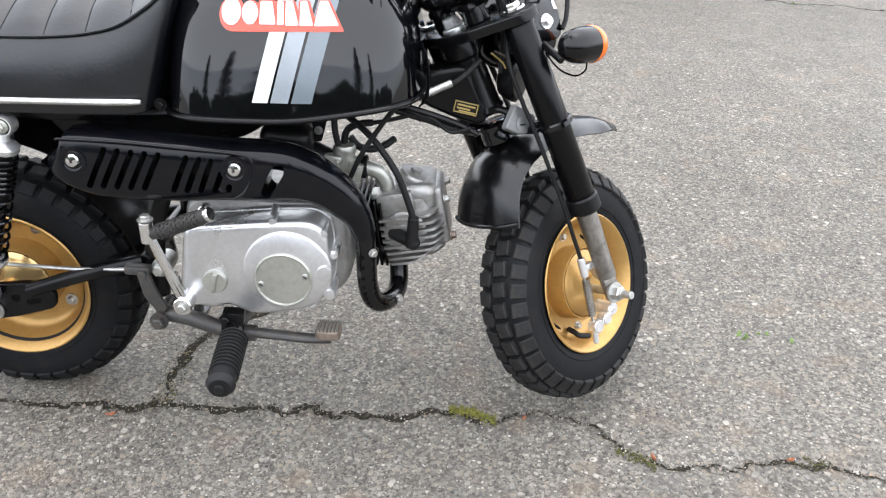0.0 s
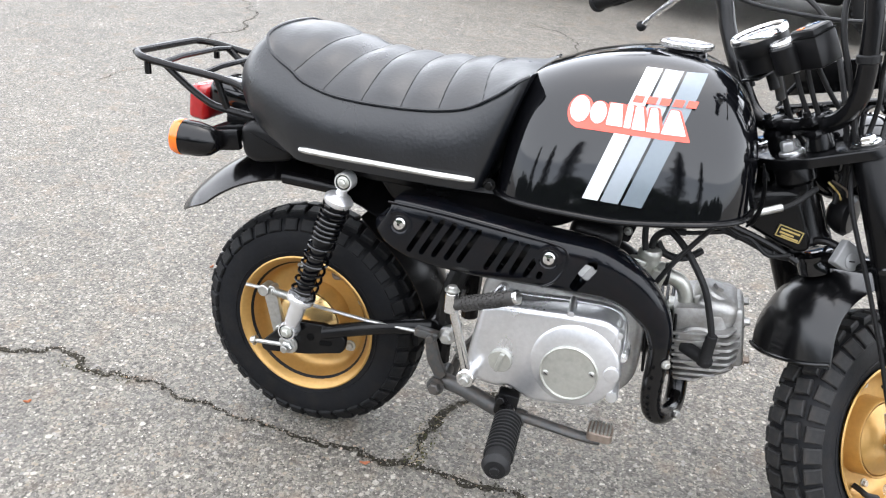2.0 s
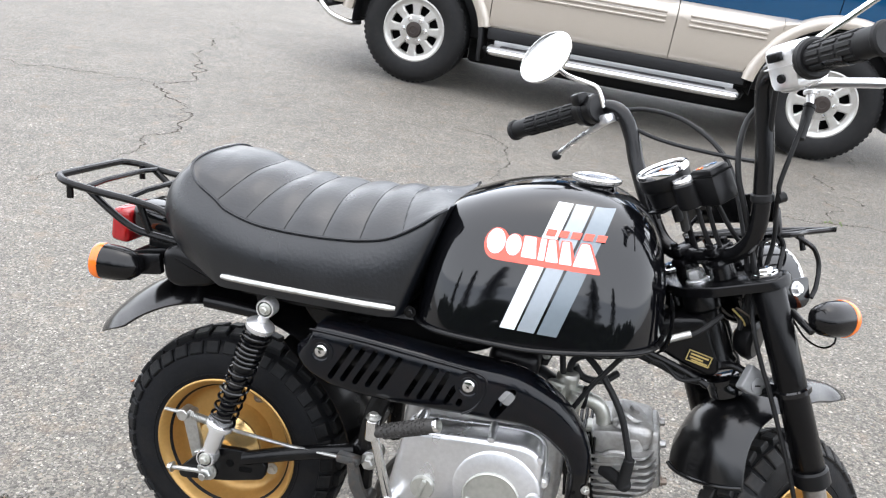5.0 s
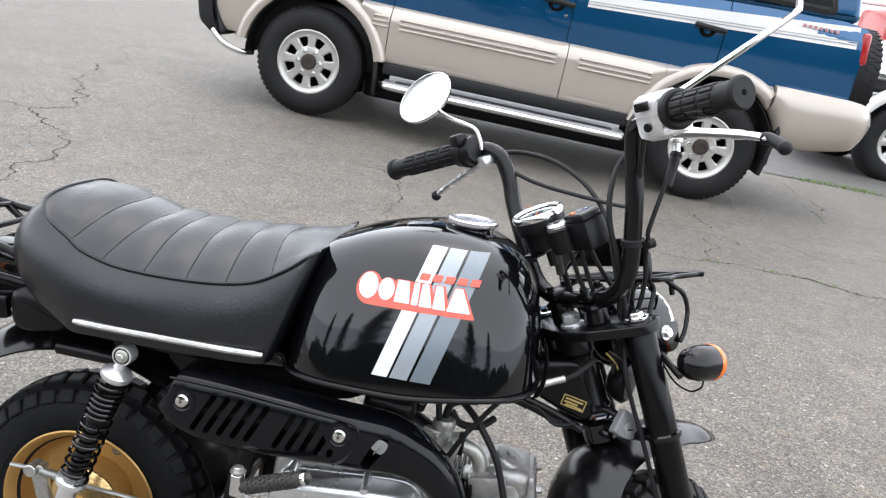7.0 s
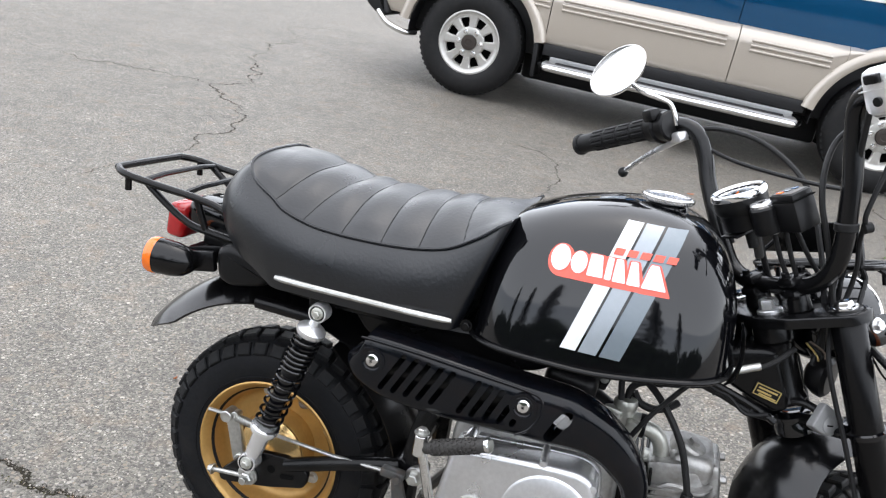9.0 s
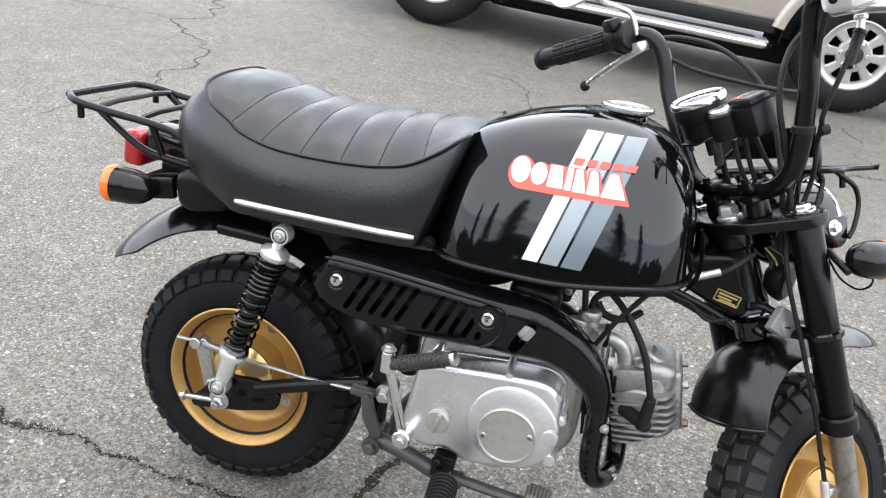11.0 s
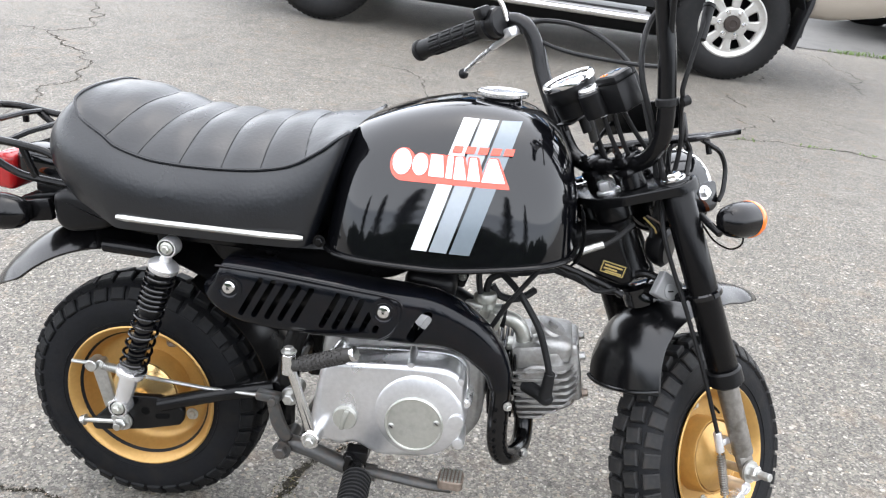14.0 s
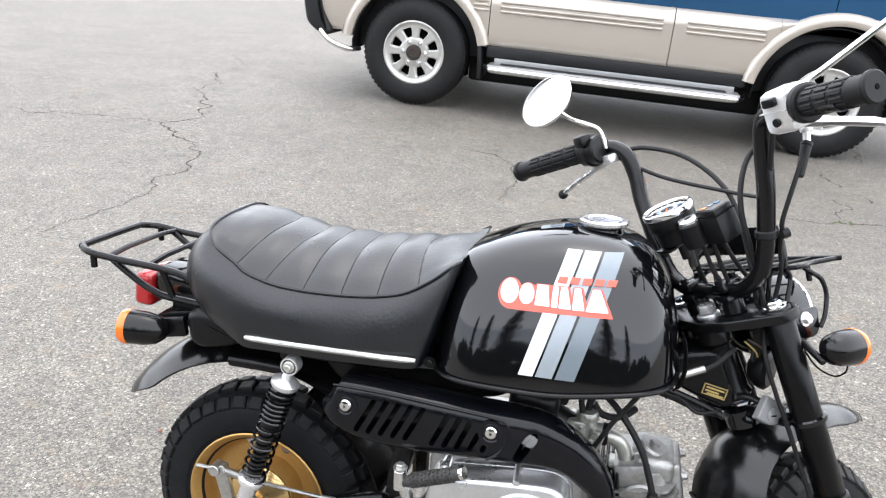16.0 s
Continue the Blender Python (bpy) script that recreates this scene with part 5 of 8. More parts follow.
# ---- exhaust ----
def shield_shape():
    """A pressed cover: deep slotted panel behind, narrowing into the bend of the pipe."""
    spine = [(0.176, 0.430, 0.022, 0.014), (0.181, 0.425, 0.033, 0.024), (0.192, 0.4215, 0.0375, 0.029), (0.220, 0.4180, 0.0405, 0.030), (0.260, 0.4140, 0.0420, 0.030), (0.316, 0.4110, 0.0400, 0.030),
             (0.360, 0.4105, 0.0380, 0.030), (0.400, 0.4105, 0.0355, 0.030), (0.436, 0.4100, 0.0350, 0.030), (0.462, 0.4085, 0.0335, 0.0290), (0.490, 0.4000, 0.0290, 0.0270), (0.515, 0.3850, 0.0250, 0.0245), (0.535, 0.3645, 0.0220, 0.0220), (0.548, 0.3440, 0.0180, 0.0190), (0.5550, 0.3190, 0.0150, 0.0170)]
    path = curve([(q[0], q[1], 0) for q in spine], 5)
    size = curve([(q[2], q[3], 0) for q in spine], 5)
    n, loops = len(path), []
    for i in range(n):
        a, b = size[i].x, size[i].y
        d = (path[min(i + 1, n - 1)] - path[max(i - 1, 0)]).normalized()
        p, up = Vector((path[i].x, -0.127 + 0.012 * max(0, i / n - 0.65) / 0.35, path[i].y)), Vector((-d.y, 0, d.x))
        t = i / (n - 1)
        loop = []
        for j in range(36):
            th = 2 * math.pi * j / 36
            c, s = math.cos(th), math.sin(th)
            e = 2 / 4.2 if t < 0.55 else 2 / (4.2 - 2.1 * (t - 0.55) / 0.45)
            v = p + up * a * math.copysign(abs(c) ** e, c) + Vector((0, -1, 0)) * b * math.copysign(abs(s) ** e, s)
            v.x += 0.030 * max(0, -c) ** 1.5 * max(0, 1 - (p.x - 0.176) / 0.05)
            loop.append(v)
        loops.append(loop)
    return loft(loops)


shield = part("heat_shield", shield_shape(), SHIELDB, bike, "black slotted exhaust heat shield with light rust", 45)


def slot_at(a, b, w=0.0072):
    """A slanting slot from its upper to its lower end, cut from the outside."""
    a, b = Vector((a[0], a[1])), Vector((b[0], b[1]))
    th = math.atan2(a.y - b.y, a.x - b.x)
    o = []
    for c, base in ((a, th - math.pi / 2), (b, th + math.pi / 2)):
        for k in range(9):
            q = base + math.pi * k / 8
            o.append((c.x + w / 2 * math.cos(q), c.y + w / 2 * math.sin(q)))
    return prism(o, -0.128, -0.175)


slots = [slot_at((0.2478 + 0.0163 * i, 0.4410 - 0.0013 * i), (0.2228 + 0.0170 * i, 0.3940 - 0.0003 * i)) for i in range(5)]
slots += [slot_at(a, b) for a, b in (((0.3465, 0.4330), (0.3268, 0.3910)), ((0.3620, 0.4315), (0.3433, 0.3910)), ((0.3765, 0.4300), (0.3603, 0.3910)), ((0.3875, 0.4140), (0.3777, 0.3915)), ((0.3960, 0.3975), (0.3945, 0.3930)))]
slots.append(prism(round_poly([(0.4640, 0.4285), (0.4515, 0.4245), (0.4425, 0.4100), (0.4330, 0.3880), (0.4420, 0.3800), (0.4530, 0.3980), (0.4640, 0.4150)], 0.005), -0.085, -0.175))
carve(shield, slots)
for x, z in ((0.2075, 0.4267), (0.4043, 0.4199)):
    b = along((x, -0.1565, z), (x, -0.2, z))
    boss = part("shield_boss", lathe([(0.0180, -0.003), (0.0172, 0.0014), (0.0150, 0.0020), (0.0125, 0.0012), (0.0100, -0.0005)], b, 28, full=False), SHIELDB, shield)
    part("shield_screw", lathe([(0.0085, 0), (0.0085, 0.0015), (0.0070, 0.0036), (0.003, 0.0046), (0, 0.0048)], b, 20), CHROME, boss, "chrome cross-head screw")
    part("screw_cross", cat(rbox((0.0048, 0.0005, 0.0010), pose(x, -0.1615, z, 0, 40, 0), 0), rbox((0.0048, 0.0005, 0.0010), pose(x, -0.1615, z, 0, 130, 0), 0)), HOLE_SHADE, boss)
bend = curve([(0.555, -0.114, 0.335), (0.556, -0.114, 0.290), (0.557, -0.112, 0.245), (0.562, -0.106, 0.219), (0.571, -0.094, 0.205), (0.582, -0.068, 0.196), (0.590, -0.042, 0.196), (0.592, -0.022, 0.208), (0.590, -0.012, 0.236)], 6)
exhaust = part("exhaust_pipe", tube(bend, [0.0136] * 30 + [0.0136] * 19, 20), FENDERB, bike, "black exhaust header with perforated cover")
for k in range(11):
    i = 6 + 2 * k
    d = (bend[i + 1] - bend[i - 1]).normalized()
    side = d.cross(Vector((0, -1, 0))).normalized()
    for q in (-0.25, 0.85):
        way = (Vector((0, -1, 0)) * math.cos(q) + side * math.sin(-q)).normalized()
        c = bend[i] + way * 0.0138 + d * (0.004 if q > 0 else 0)
        part("cover_hole", rod(c, c + way * 0.0014, 0.0024, 10), HOLE_SHADE, exhaust)
part("pipe_clamp", bolt((0.5665, -0.1255, 0.297), (0.55, -1, 0), 0.0042), ZINC, exhaust)
part("pipe_clamp", bolt((0.5945, -0.072, 0.199), (0.8, -1, 0.2), 0.0048), ZINC, exhaust)
part("pipe_flange", cat(rbox((0.054, 0.030, 0.006), pose(0.592, -0.012, 0.236, 0, -6, 0), 0.002), bolt((0.613, -0.016, 0.238), (0, 0, -1), 0.0045)), RUST, exhaust, "rusty exhaust flange")
part("shield_bead", tube(curve([(0.190, -0.1535, 0.4520), (0.200, -0.1555, 0.4530), (0.275, -0.1560, 0.4505), (0.356, -0.1560, 0.4440), (0.408, -0.1560, 0.4395), (0.4245, -0.1560, 0.4330), (0.4260, -0.1560, 0.4160), (0.4160, -0.1560, 0.3930), (0.4000, -0.1550, 0.3805)], 6), 0.0017, 8), SHIELDB, shield)
part("muffler", cat(tube(curve([(0.415, -0.105, 0.412), (0.450, -0.110, 0.416), (0.490, -0.116, 0.404), (0.530, -0.118, 0.370)], 5), 0.0125, 14), rod((0.18, -0.105, 0.408), (0.425, -0.105, 0.408), 0.030, 24)), SATIN, bike, "black muffler behind the shield")

# ---- tail: rack, lamps, tool box ----
def P3(*p):
    return [Vector(q) for q in p]


RAIL = ((-0.240, 0.577), (-0.214, 0.574), (-0.167, 0.568), (-0.121, 0.5645), (-0.094, 0.5615), (-0.063, 0.5555), (-0.034, 0.540), (0.0, 0.512))
rack = part("rear_rack", tube(curve(P3(*[(x, -0.092, z) for x, z in RAIL[:0:-1]], (-0.236, -0.078, 0.577), (-0.241, -0.060, 0.5775), (-0.241, 0.060, 0.5775), (-0.236, 0.078, 0.577), *[(x, 0.092, z) for x, z in RAIL[1:]]), 6), 0.0054, 10), SATIN, bike, "black tubular rear luggage rack")
for x in (-0.185, -0.120, -0.055):
    z = spline(RAIL, x)
    part("rack_bar", tube(P3((x, -0.091, z), (x, -0.045, z + 0.004), (x, 0.045, z + 0.004), (x, 0.091, z)), 0.0042, 8), SATIN, rack)
for s in (-1, 1):
    part("rack_stay", tube(curve(P3(*[(x, s * 0.086, z) for x, z in ((-0.187, 0.569), (-0.156, 0.547), (-0.128, 0.530), (-0.105, 0.5205), (-0.080, 0.517), (-0.050, 0.514), (-0.015, 0.510), (0.05, 0.490))]), 5), 0.0052, 10), SATIN, rack)
    part("rack_upright", rod((-0.085, s * 0.086, 0.518), (-0.099, s * 0.091, 0.561), 0.005), SATIN, rack)
    part("rack_hook", rod((-0.212, s * 0.089, 0.574), (-0.211, s * 0.089, 0.551), 0.0048), SATIN, rack)
part("tail_bracket", cat(rbox((0.11, 0.150, 0.016), pose(-0.040, 0, 0.500, 0, 4, 0), 0.004), rbox((0.06, 0.060, 0.040), pose(-0.055, 0, 0.484, 0, 6, 0), 0.008), rbox((0.07, 0.150, 0.012), pose(-0.085, 0, 0.488, 0, -14, 0), 0.004)), SATIN, rack, "black steel tail bracket")
tail = part("tail_lamp", cat(rbox((0.094, 0.078, 0.048), pose(-0.104, 0, 0.520, 0, 6, 0), 0.017, 4), rbox((0.09, 0.05, 0.012), pose(-0.04, 0, 0.503, 0, 8, 0), 0.004)), GLOSS, bike, "tail lamp with red lens")
part("tail_lens", rbox((0.032, 0.086, 0.052), pose(-0.163, 0, 0.508, 0, 4, 0), 0.009, 3), REDLENS, tail, "red plastic tail lens")
part("plate_bracket", cat(rbox((0.10, 0.12, 0.004), pose(-0.125, 0, 0.462, 0, -18, 0), 0.0015), rbox((0.10, 0.03, 0.02), pose(-0.07, -0.055, 0.480, 0, -15, 0), 0.004)), SATIN, tail)


def blinker(m, name, k=0.9):
    """A bullet turn signal whose lens looks along +z."""
    m = m @ Matrix.Scale(k, 4)
    b = part(name, lathe([(0.006, -0.058), (0.016, -0.054), (0.026, -0.040), (0.0305, -0.018), (0.0315, 0.004), (0.0315, 0.012)], m, 32), FENDERB, bike, "black bullet turn signal with orange lens", 50)
    part("signal_lens", lathe([(0.0318, 0.010), (0.0325, 0.012), (0.0325, 0.019), (0.030, 0.0255), (0.022, 0.029), (0.0, 0.0305)], m, 32), ORANGE, b, "orange lens", 40)
    return b


for s in (-1, 1):
    c = Vector((-0.132, s * 0.108, 0.474))
    b = blinker(along(c, c + Vector((-1, s * 0.10, 0.02))), "rear_turn_signal", 0.8)
    part("signal_stem", cat(rod(c + Vector((0.02, -s * 0.02, -0.004)), (-0.07, s * 0.06, 0.478), 0.0075), rbox((0.05, 0.012, 0.03), pose(-0.088, s * 0.088, 0.474, 0, -10, 0), 0.004)), SATIN, b)
part("tool_box", prism(round_poly([(-0.058, 0.502), (-0.040, 0.513), (-0.008, 0.508), (0.030, 0.482), (0.020, 0.462), (-0.034, 0.451), (-0.054, 0.460)], 0.013), 0.085, -0.104, 0.013, 4), PLASTIC, bike, "black plastic tool box under the seat")

# ---- fork, handlebar, lamps (steered) ----
def S(f, l, u):
    return ST @ Vector((f, l, u))


def s_tube(pts, r, seg=12, steps=6):
    return tube(curve([S(*q) for q in pts], steps), r, seg)


def s_rod(a, b, r, seg=16, r2=None):
    return rod(S(*a), S(*b), r, seg, r2)


def s_box(size, at, r=0.004, turn=(0, 0, 0)):
    return rbox(size, ST @ pose(*at, *turn), r)


BRIDGE = [(0.050, -0.112), (0.058, -0.085), (0.048, -0.045), (0.040, 0.0), (0.048, 0.045), (0.058, 0.085), (0.050, 0.112), (0.018, 0.112), (0.004, 0.085), (-0.022, 0.036), (-0.029, 0.0), (-0.022, -0.036), (0.004, -0.085), (0.018, -0.112)]
bridge = part("top_bridge", prism(round_poly(BRIDGE, 0.014), -0.019, -0.006, 0.003, m=ST @ Matrix(((1, 0, 0, 0), (0, 0, 1, 0), (0, 1, 0, 0), (0, 0, 0, 1)))), BARBLACK, bike, "black fork top bridge")
for l, nm in ((0.085, "fork_cap"), (-0.085, "fork_cap")):
    part(nm, cat(xf(ST @ Matrix.Translation((0.032, l, -0.005)), lathe([(0.015, 0), (0.015, 0.004), (0.012, 0.005)], None, 20)), xf(ST @ Matrix.Translation((0.032, l, -0.0005)), lathe([(0.0095, 0), (0.0095, 0.004), (0.0080, 0.0055), (0, 0.0055)], None, 6))), CHROME, bridge)
part("stem_nut", cat(xf(ST @ Matrix.Translation((0, 0, -0.006)), lathe([(0.0155, 0), (0.0155, 0.003), (0.014, 0.004)], None, 24)), xf(ST @ Matrix.Translation((0, 0, -0.001)), lathe([(0.0124, 0), (0.0124, 0.009), (0.0110, 0.0115), (0.006, 0.0115)], None, 6))), ALLOY, bridge, "chrome steering stem nut")
lower = part("lower_bridge", cat(s_box((0.028, 0.150, 0.011), (0.016, 0, -0.158), 0.005), xf(ST @ Matrix.Translation((0, 0, -0.150)), lathe([(0.0225, -0.016), (0.0230, -0.004), (0.0215, 0.000), (0.0215, 0.004), (0.0235, 0.005), (0.0235, 0.009), (0.0215, 0.010)], None, 28)), *[xf(ST @ Matrix.Translation((0.030, l, -0.158)), lathe([(0.0205, -0.006), (0.0228, -0.005), (0.0228, 0.001), (0.0205, 0.003)], None, 28)) for l in (0.085, -0.085)]), GLOSS, bike, "black lower fork bridge")
for l in (0.085, -0.085):
    fork = part("fork_leg", cat(s_rod((0.032, l, -0.004), (0.026, l, -0.276), 0.0195, 24)), FORKB, bike, "black telescopic fork leg", 50)
    part("fork_sleeve", s_rod((0.0265, l, -0.268), (0.0258, l, -0.292), 0.0225, 24), PLASTIC, fork)
    part("fork_slider", cat(s_rod((0.025, l, -0.288), (0.019, l, -0.398), 0.0145, 20, 0.0135), s_box((0.026, 0.012, 0.044), (0.018, l, -0.412), 0.005)), SLIDER, fork, "stained bare metal fork slider")
part("front_axle", cat(s_rod((0.014, -0.110, -0.421), (0.014, 0.110, -0.421), 0.006), bolt(S(0.014, -0.092, -0.421), -LS, 0.0105, 0.011), rod(S(0.014, -0.10, -0.421), S(0.014, -0.125, -0.421), 0.0055)), ZINC, bike)
fbrake = part("front_brake_arm", cat(s_rod((0.011, -0.050, -0.450), (0.011, -0.082, -0.450), 0.0095), rbox((0.042, 0.005, 0.014), along(S(0.011, -0.078, -0.450), S(-0.026, -0.076, -0.458)) @ Matrix.Translation((0, 0, 0.018)) @ Matrix.Rotation(radians(90), 4, "Y"), 0.002), s_rod((-0.008, -0.070, -0.4535), (-0.008, -0.086, -0.4535), 0.0085), s_rod((-0.026, -0.068, -0.455), (-0.026, -0.084, -0.455), 0.0095), s_rod((-0.028, -0.076, -0.455), (-0.036, -0.076, -0.478), 0.0042)), ALLOY, bike, "bright zinc front brake arm")
part("brake_return_spring", spring(S(-0.011, -0.075, -0.384), S(-0.024, -0.075, -0.440), 0.0050, 0.0011, 17, per=10), SLIDER, fbrake)
part("brake_wire", s_rod((-0.010, -0.075, -0.370), (-0.028, -0.075, -0.456), 0.0018), ZINC, fbrake)
part("cable_stop", cat(s_rod((-0.006, -0.075, -0.352), (-0.010, -0.075, -0.380), 0.0058), s_box((0.034, 0.004, 0.010), (0.008, -0.076, -0.372), 0.0015, (0, 12, 0)), s_box((0.010, 0.018, 0.036), (0.016, -0.070, -0.388), 0.003, (0, -20, 0))), ALLOY, fbrake, "bright cable stop bracket")
peg_at = FRONT @ Matrix.Rotation(radians(232), 4, "Z")
part("valve_stem", tube(curve([peg_at @ Vector(q) for q in ((0.074, 0, 0.004), (0.078, 0.001, 0.018), (0.082, 0.004, 0.026), (0.082, 0.024, 0.030))], 5), 0.0042, 10), RUBBER, front_rim, "bent tyre valve")
LOCK = [(-0.0290, -0.1355), (0.0011, -0.1165), (0.0245, -0.1450), (0.0214, -0.1515), (0.0096, -0.1585), (-0.0021, -0.1588), (-0.0130, -0.1528)]
lock = part("steering_lock", prism(round_poly(LOCK, 0.0035), -0.050, -0.060, 0.002, m=ST), LOCKGREY, bike, "grey steering lock barrel")
part("lock_ring", xf(along(S(-0.0030, -0.0595, -0.1445), S(-0.0030, -0.2, -0.1445)), lathe([(0.0098, 0), (0.0098, 0.0016), (0.0088, 0.0022), (0, 0.0022)], None, 24)), LOCKGREY, lock)
part("key_slot", rbox((0.009, 0.0012, 0.0018), ST @ pose(-0.0030, -0.0618, -0.1445, 0, 25, 0), 0), HOLE_SHADE, lock)
part("lock_bracket", cat(s_tube([(-0.012, -0.020, -0.118), (-0.006, -0.034, -0.120), (0.0, -0.050, -0.132)], 0.0050, 10), s_rod((-0.002, -0.012, -0.146), (-0.002, -0.051, -0.144), 0.0085, 14)), SATIN, lock)
# handlebar
BAR_END = [(0.052, 0.117, 0.190), (0.054, 0.128, 0.226), (0.046, 0.158, 0.241), (0.028, 0.215, 0.243), (0.006, 0.280, 0.241)]
LEFT_BAR = [(0.016, 0.0, 0.0238), (0.018, 0.034, 0.0242), (0.021, 0.057, 0.029), (0.024, 0.076, 0.042), (0.027, 0.0865, 0.063), (0.033, 0.098, 0.105), (0.044, 0.112, 0.155)] + BAR_END
RIGHT_BAR = [(0.016, 0.0, 0.0238), (0.018, -0.033, 0.0238), (0.021, -0.058, 0.0276), (0.024, -0.079, 0.040), (0.028, -0.0914, 0.056), (0.032, -0.0997, 0.077), (0.036, -0.1058, 0.0997), (0.045, -0.1150, 0.146)] + [(f, -l - 0.008 * max(0, 1 - l / 0.25), u) for f, l, u in BAR_END]
bars = part("handlebar", cat(s_tube(LEFT_BAR, 0.0112, 16), s_tube(RIGHT_BAR, 0.0112, 16)), BARBLACK, bike, "black high-rise handlebar", 50)
for l in (0.032, -0.032):
    part("bar_clamp", cat(s_rod((0.016, l, -0.006), (0.016, l, 0.016), 0.0165, 24, 0.0150), s_box((0.036, 0.025, 0.013), (0.017, l, 0.0165), 0.005), s_box((0.038, 0.025, 0.014), (0.017, l, 0.0325), 0.006)), BARBLACK, bars, "black handlebar clamp")
    for f in (0.030, 0.004):
        part("clamp_bolt", bolt(S(f, l, 0.0385), kx, 0.0052, 0.005), SATIN, bars)
for s, nm in ((1, "left_grip"), (-1, "right_grip")):
    a, b = ((0.037, 0.186, 0.243) if s > 0 else (0.030, -0.214, 0.243)), ((-0.006, 0.316, 0.240) if s > 0 else (-0.002, -0.322, 0.249))
    g = part(nm, cat(s_rod(a, b, 0.0146 if s < 0 else 0.0142, 24), s_rod((a[0] + 0.003, a[1] - s * 0.002, a[2]), (a[0] - 0.001, a[1] + s * 0.010, a[2]), 0.0222 if s < 0 else 0.019, 24), s_rod((b[0], b[1] - s * 0.004, b[2]), (b[0] - 0.001, b[1] + s * 0.004, b[2]), 0.0170 if s < 0 else 0.0165, 24)), RUBBER, bars, "black ribbed rubber grip")
    gm = along(S(*a), S(*b))
    part("grip_rib", cat(*[rbox((0.003, 0.0055, 0.020), gm @ Matrix.Rotation(2 * math.pi * j / 12, 4, "Z") @ Matrix.Translation((0.0146 if s < 0 else 0.0142, 0, 0.025 + 0.0245 * i)), 0.0008, 1) for i in range(4 if s > 0 else 3) for j in range(12)]), RUBBER, g)
    part("grip_end_dimple", s_rod((b[0] - 0.0009, b[1] + s * 0.0035, b[2]), (b[0] - 0.001, b[1] + s * 0.0046, b[2]), 0.003), HOLE_SHADE, g)
# right-hand throttle housing in bare alloy, left-hand controls in black
sw = part("throttle_housing", cat(s_box((0.048, 0.040, 0.050), (0.043, -0.184, 0.240), 0.009), s_box((0.040, 0.026, 0.022), (0.077, -0.170, 0.222), 0.006), s_box((0.0495, 0.0415, 0.0015), (0.043, -0.184, 0.242), 0)), ALLOY, bars, "polished alloy throttle housing")
part("kill_switch", cat(s_box((0.012, 0.014, 0.010), (0.016, -0.184, 0.254), 0.002), s_rod((0.024, -0.184, 0.230), (0.016, -0.184, 0.230), 0.005)), PLASTIC, sw)
part("left_switch", cat(s_rod((0.032, 0.146, 0.242), (0.028, 0.184, 0.243), 0.0215, 22), s_rod((0.030, 0.160, 0.243), (0.030, 0.170, 0.243), 0.0245, 22), s_box((0.020, 0.022, 0.018), (0.016, 0.164, 0.262), 0.005)), PLASTIC, bars, "black left switch housing")


def lever(s, f0, u0):
    b = [(f0 - 0.006, s * 0.140, u0), (f0 + 0.004, s * 0.165, u0 - 0.006), (f0 + 0.002, s * 0.215, u0 - 0.014), (f0 - 0.006, s * 0.255, u0 - 0.020), (f0 - 0.012, s * 0.280, u0 - 0.026)]
    if s > 0:
        b = [(0.040, 0.138, 0.222), (0.034, 0.165, 0.216), (0.026, 0.195, 0.207), (0.018, 0.225, 0.197), (0.012, 0.247, 0.188)]
        lv = part("clutch_lever", cat(tube(curve([S(*q) for q in b], 6), [0.0065] * 8 + [0.0055] * 8 + [0.0048] * 9, 12, flat=0.75), s_box((0.026, 0.022, 0.014), (0.040, 0.142, 0.224), 0.004)), ALLOY, bars, "polished alloy hand lever")
        part("lever_tip", sphere(S(0.011, 0.250, 0.187), 0.0078), RUBBER, lv, "black ball lever tip")
        return
    lv = part("brake_lever", cat(tube(curve([S(*q) for q in b], 6), [0.0095] * 8 + [0.0082] * 8 + [0.0066] * 9, 12, flat=0.7), s_box((0.034, 0.030, 0.018), (f0 - 0.016, s * 0.146, u0 + 0.004), 0.005)), ALLOY, bars, "polished alloy hand lever")
    e, tip = [0.45 * p + 0.55 * q for p, q in zip(b[-2], b[-1])], (f0 - 0.026, s * 0.302, u0 - 0.034)
    part("lever_tip", cat(tube(curve([S(*q) for q in ((e[0], e[1], e[2]), b[-1], tip)], 5), 0.0068, 12), sphere(S(*tip), 0.0078)), RUBBER, lv, "black rubber lever tip")


lever(-1, 0.104, 0.212)
lever(1, 0.036, 0.216)
# mirrors
RIGHT_STEM = [(0.070, -0.148, 0.240), (0.092, -0.152, 0.250), (0.121, -0.163, 0.258), (0.172, -0.200, 0.280), (0.236, -0.240, 0.306), (0.246, -0.245, 0.314), (0.248, -0.246, 0.335)]
mm = along(S(0.019, 0.220, 0.334), S(0.019, 0.220, 0.334) + Vector((-0.55, -0.62, 0.50))) @ Matrix.Scale(0.95, 4)
mir = part("left_mirror", lathe([(0.0, -0.016), (0.030, -0.013), (0.046, -0.004), (0.0485, 0.002), (0.0470, 0.0035)], mm, 40), CHROME, bars, "round chrome mirror", 50)
part("mirror_glass", lathe([(0.0452, 0.0030), (0.0452, 0.0034), (0.0, 0.0034)], mm, 40), MIRROR, mir, "round mirror glass")
part("mirror_seal", lathe([(0.0452, 0.0030), (0.0452, 0.0038), (0.0460, 0.0038), (0.0464, 0.0030)], mm, 40, full=False), ZINC, mir)
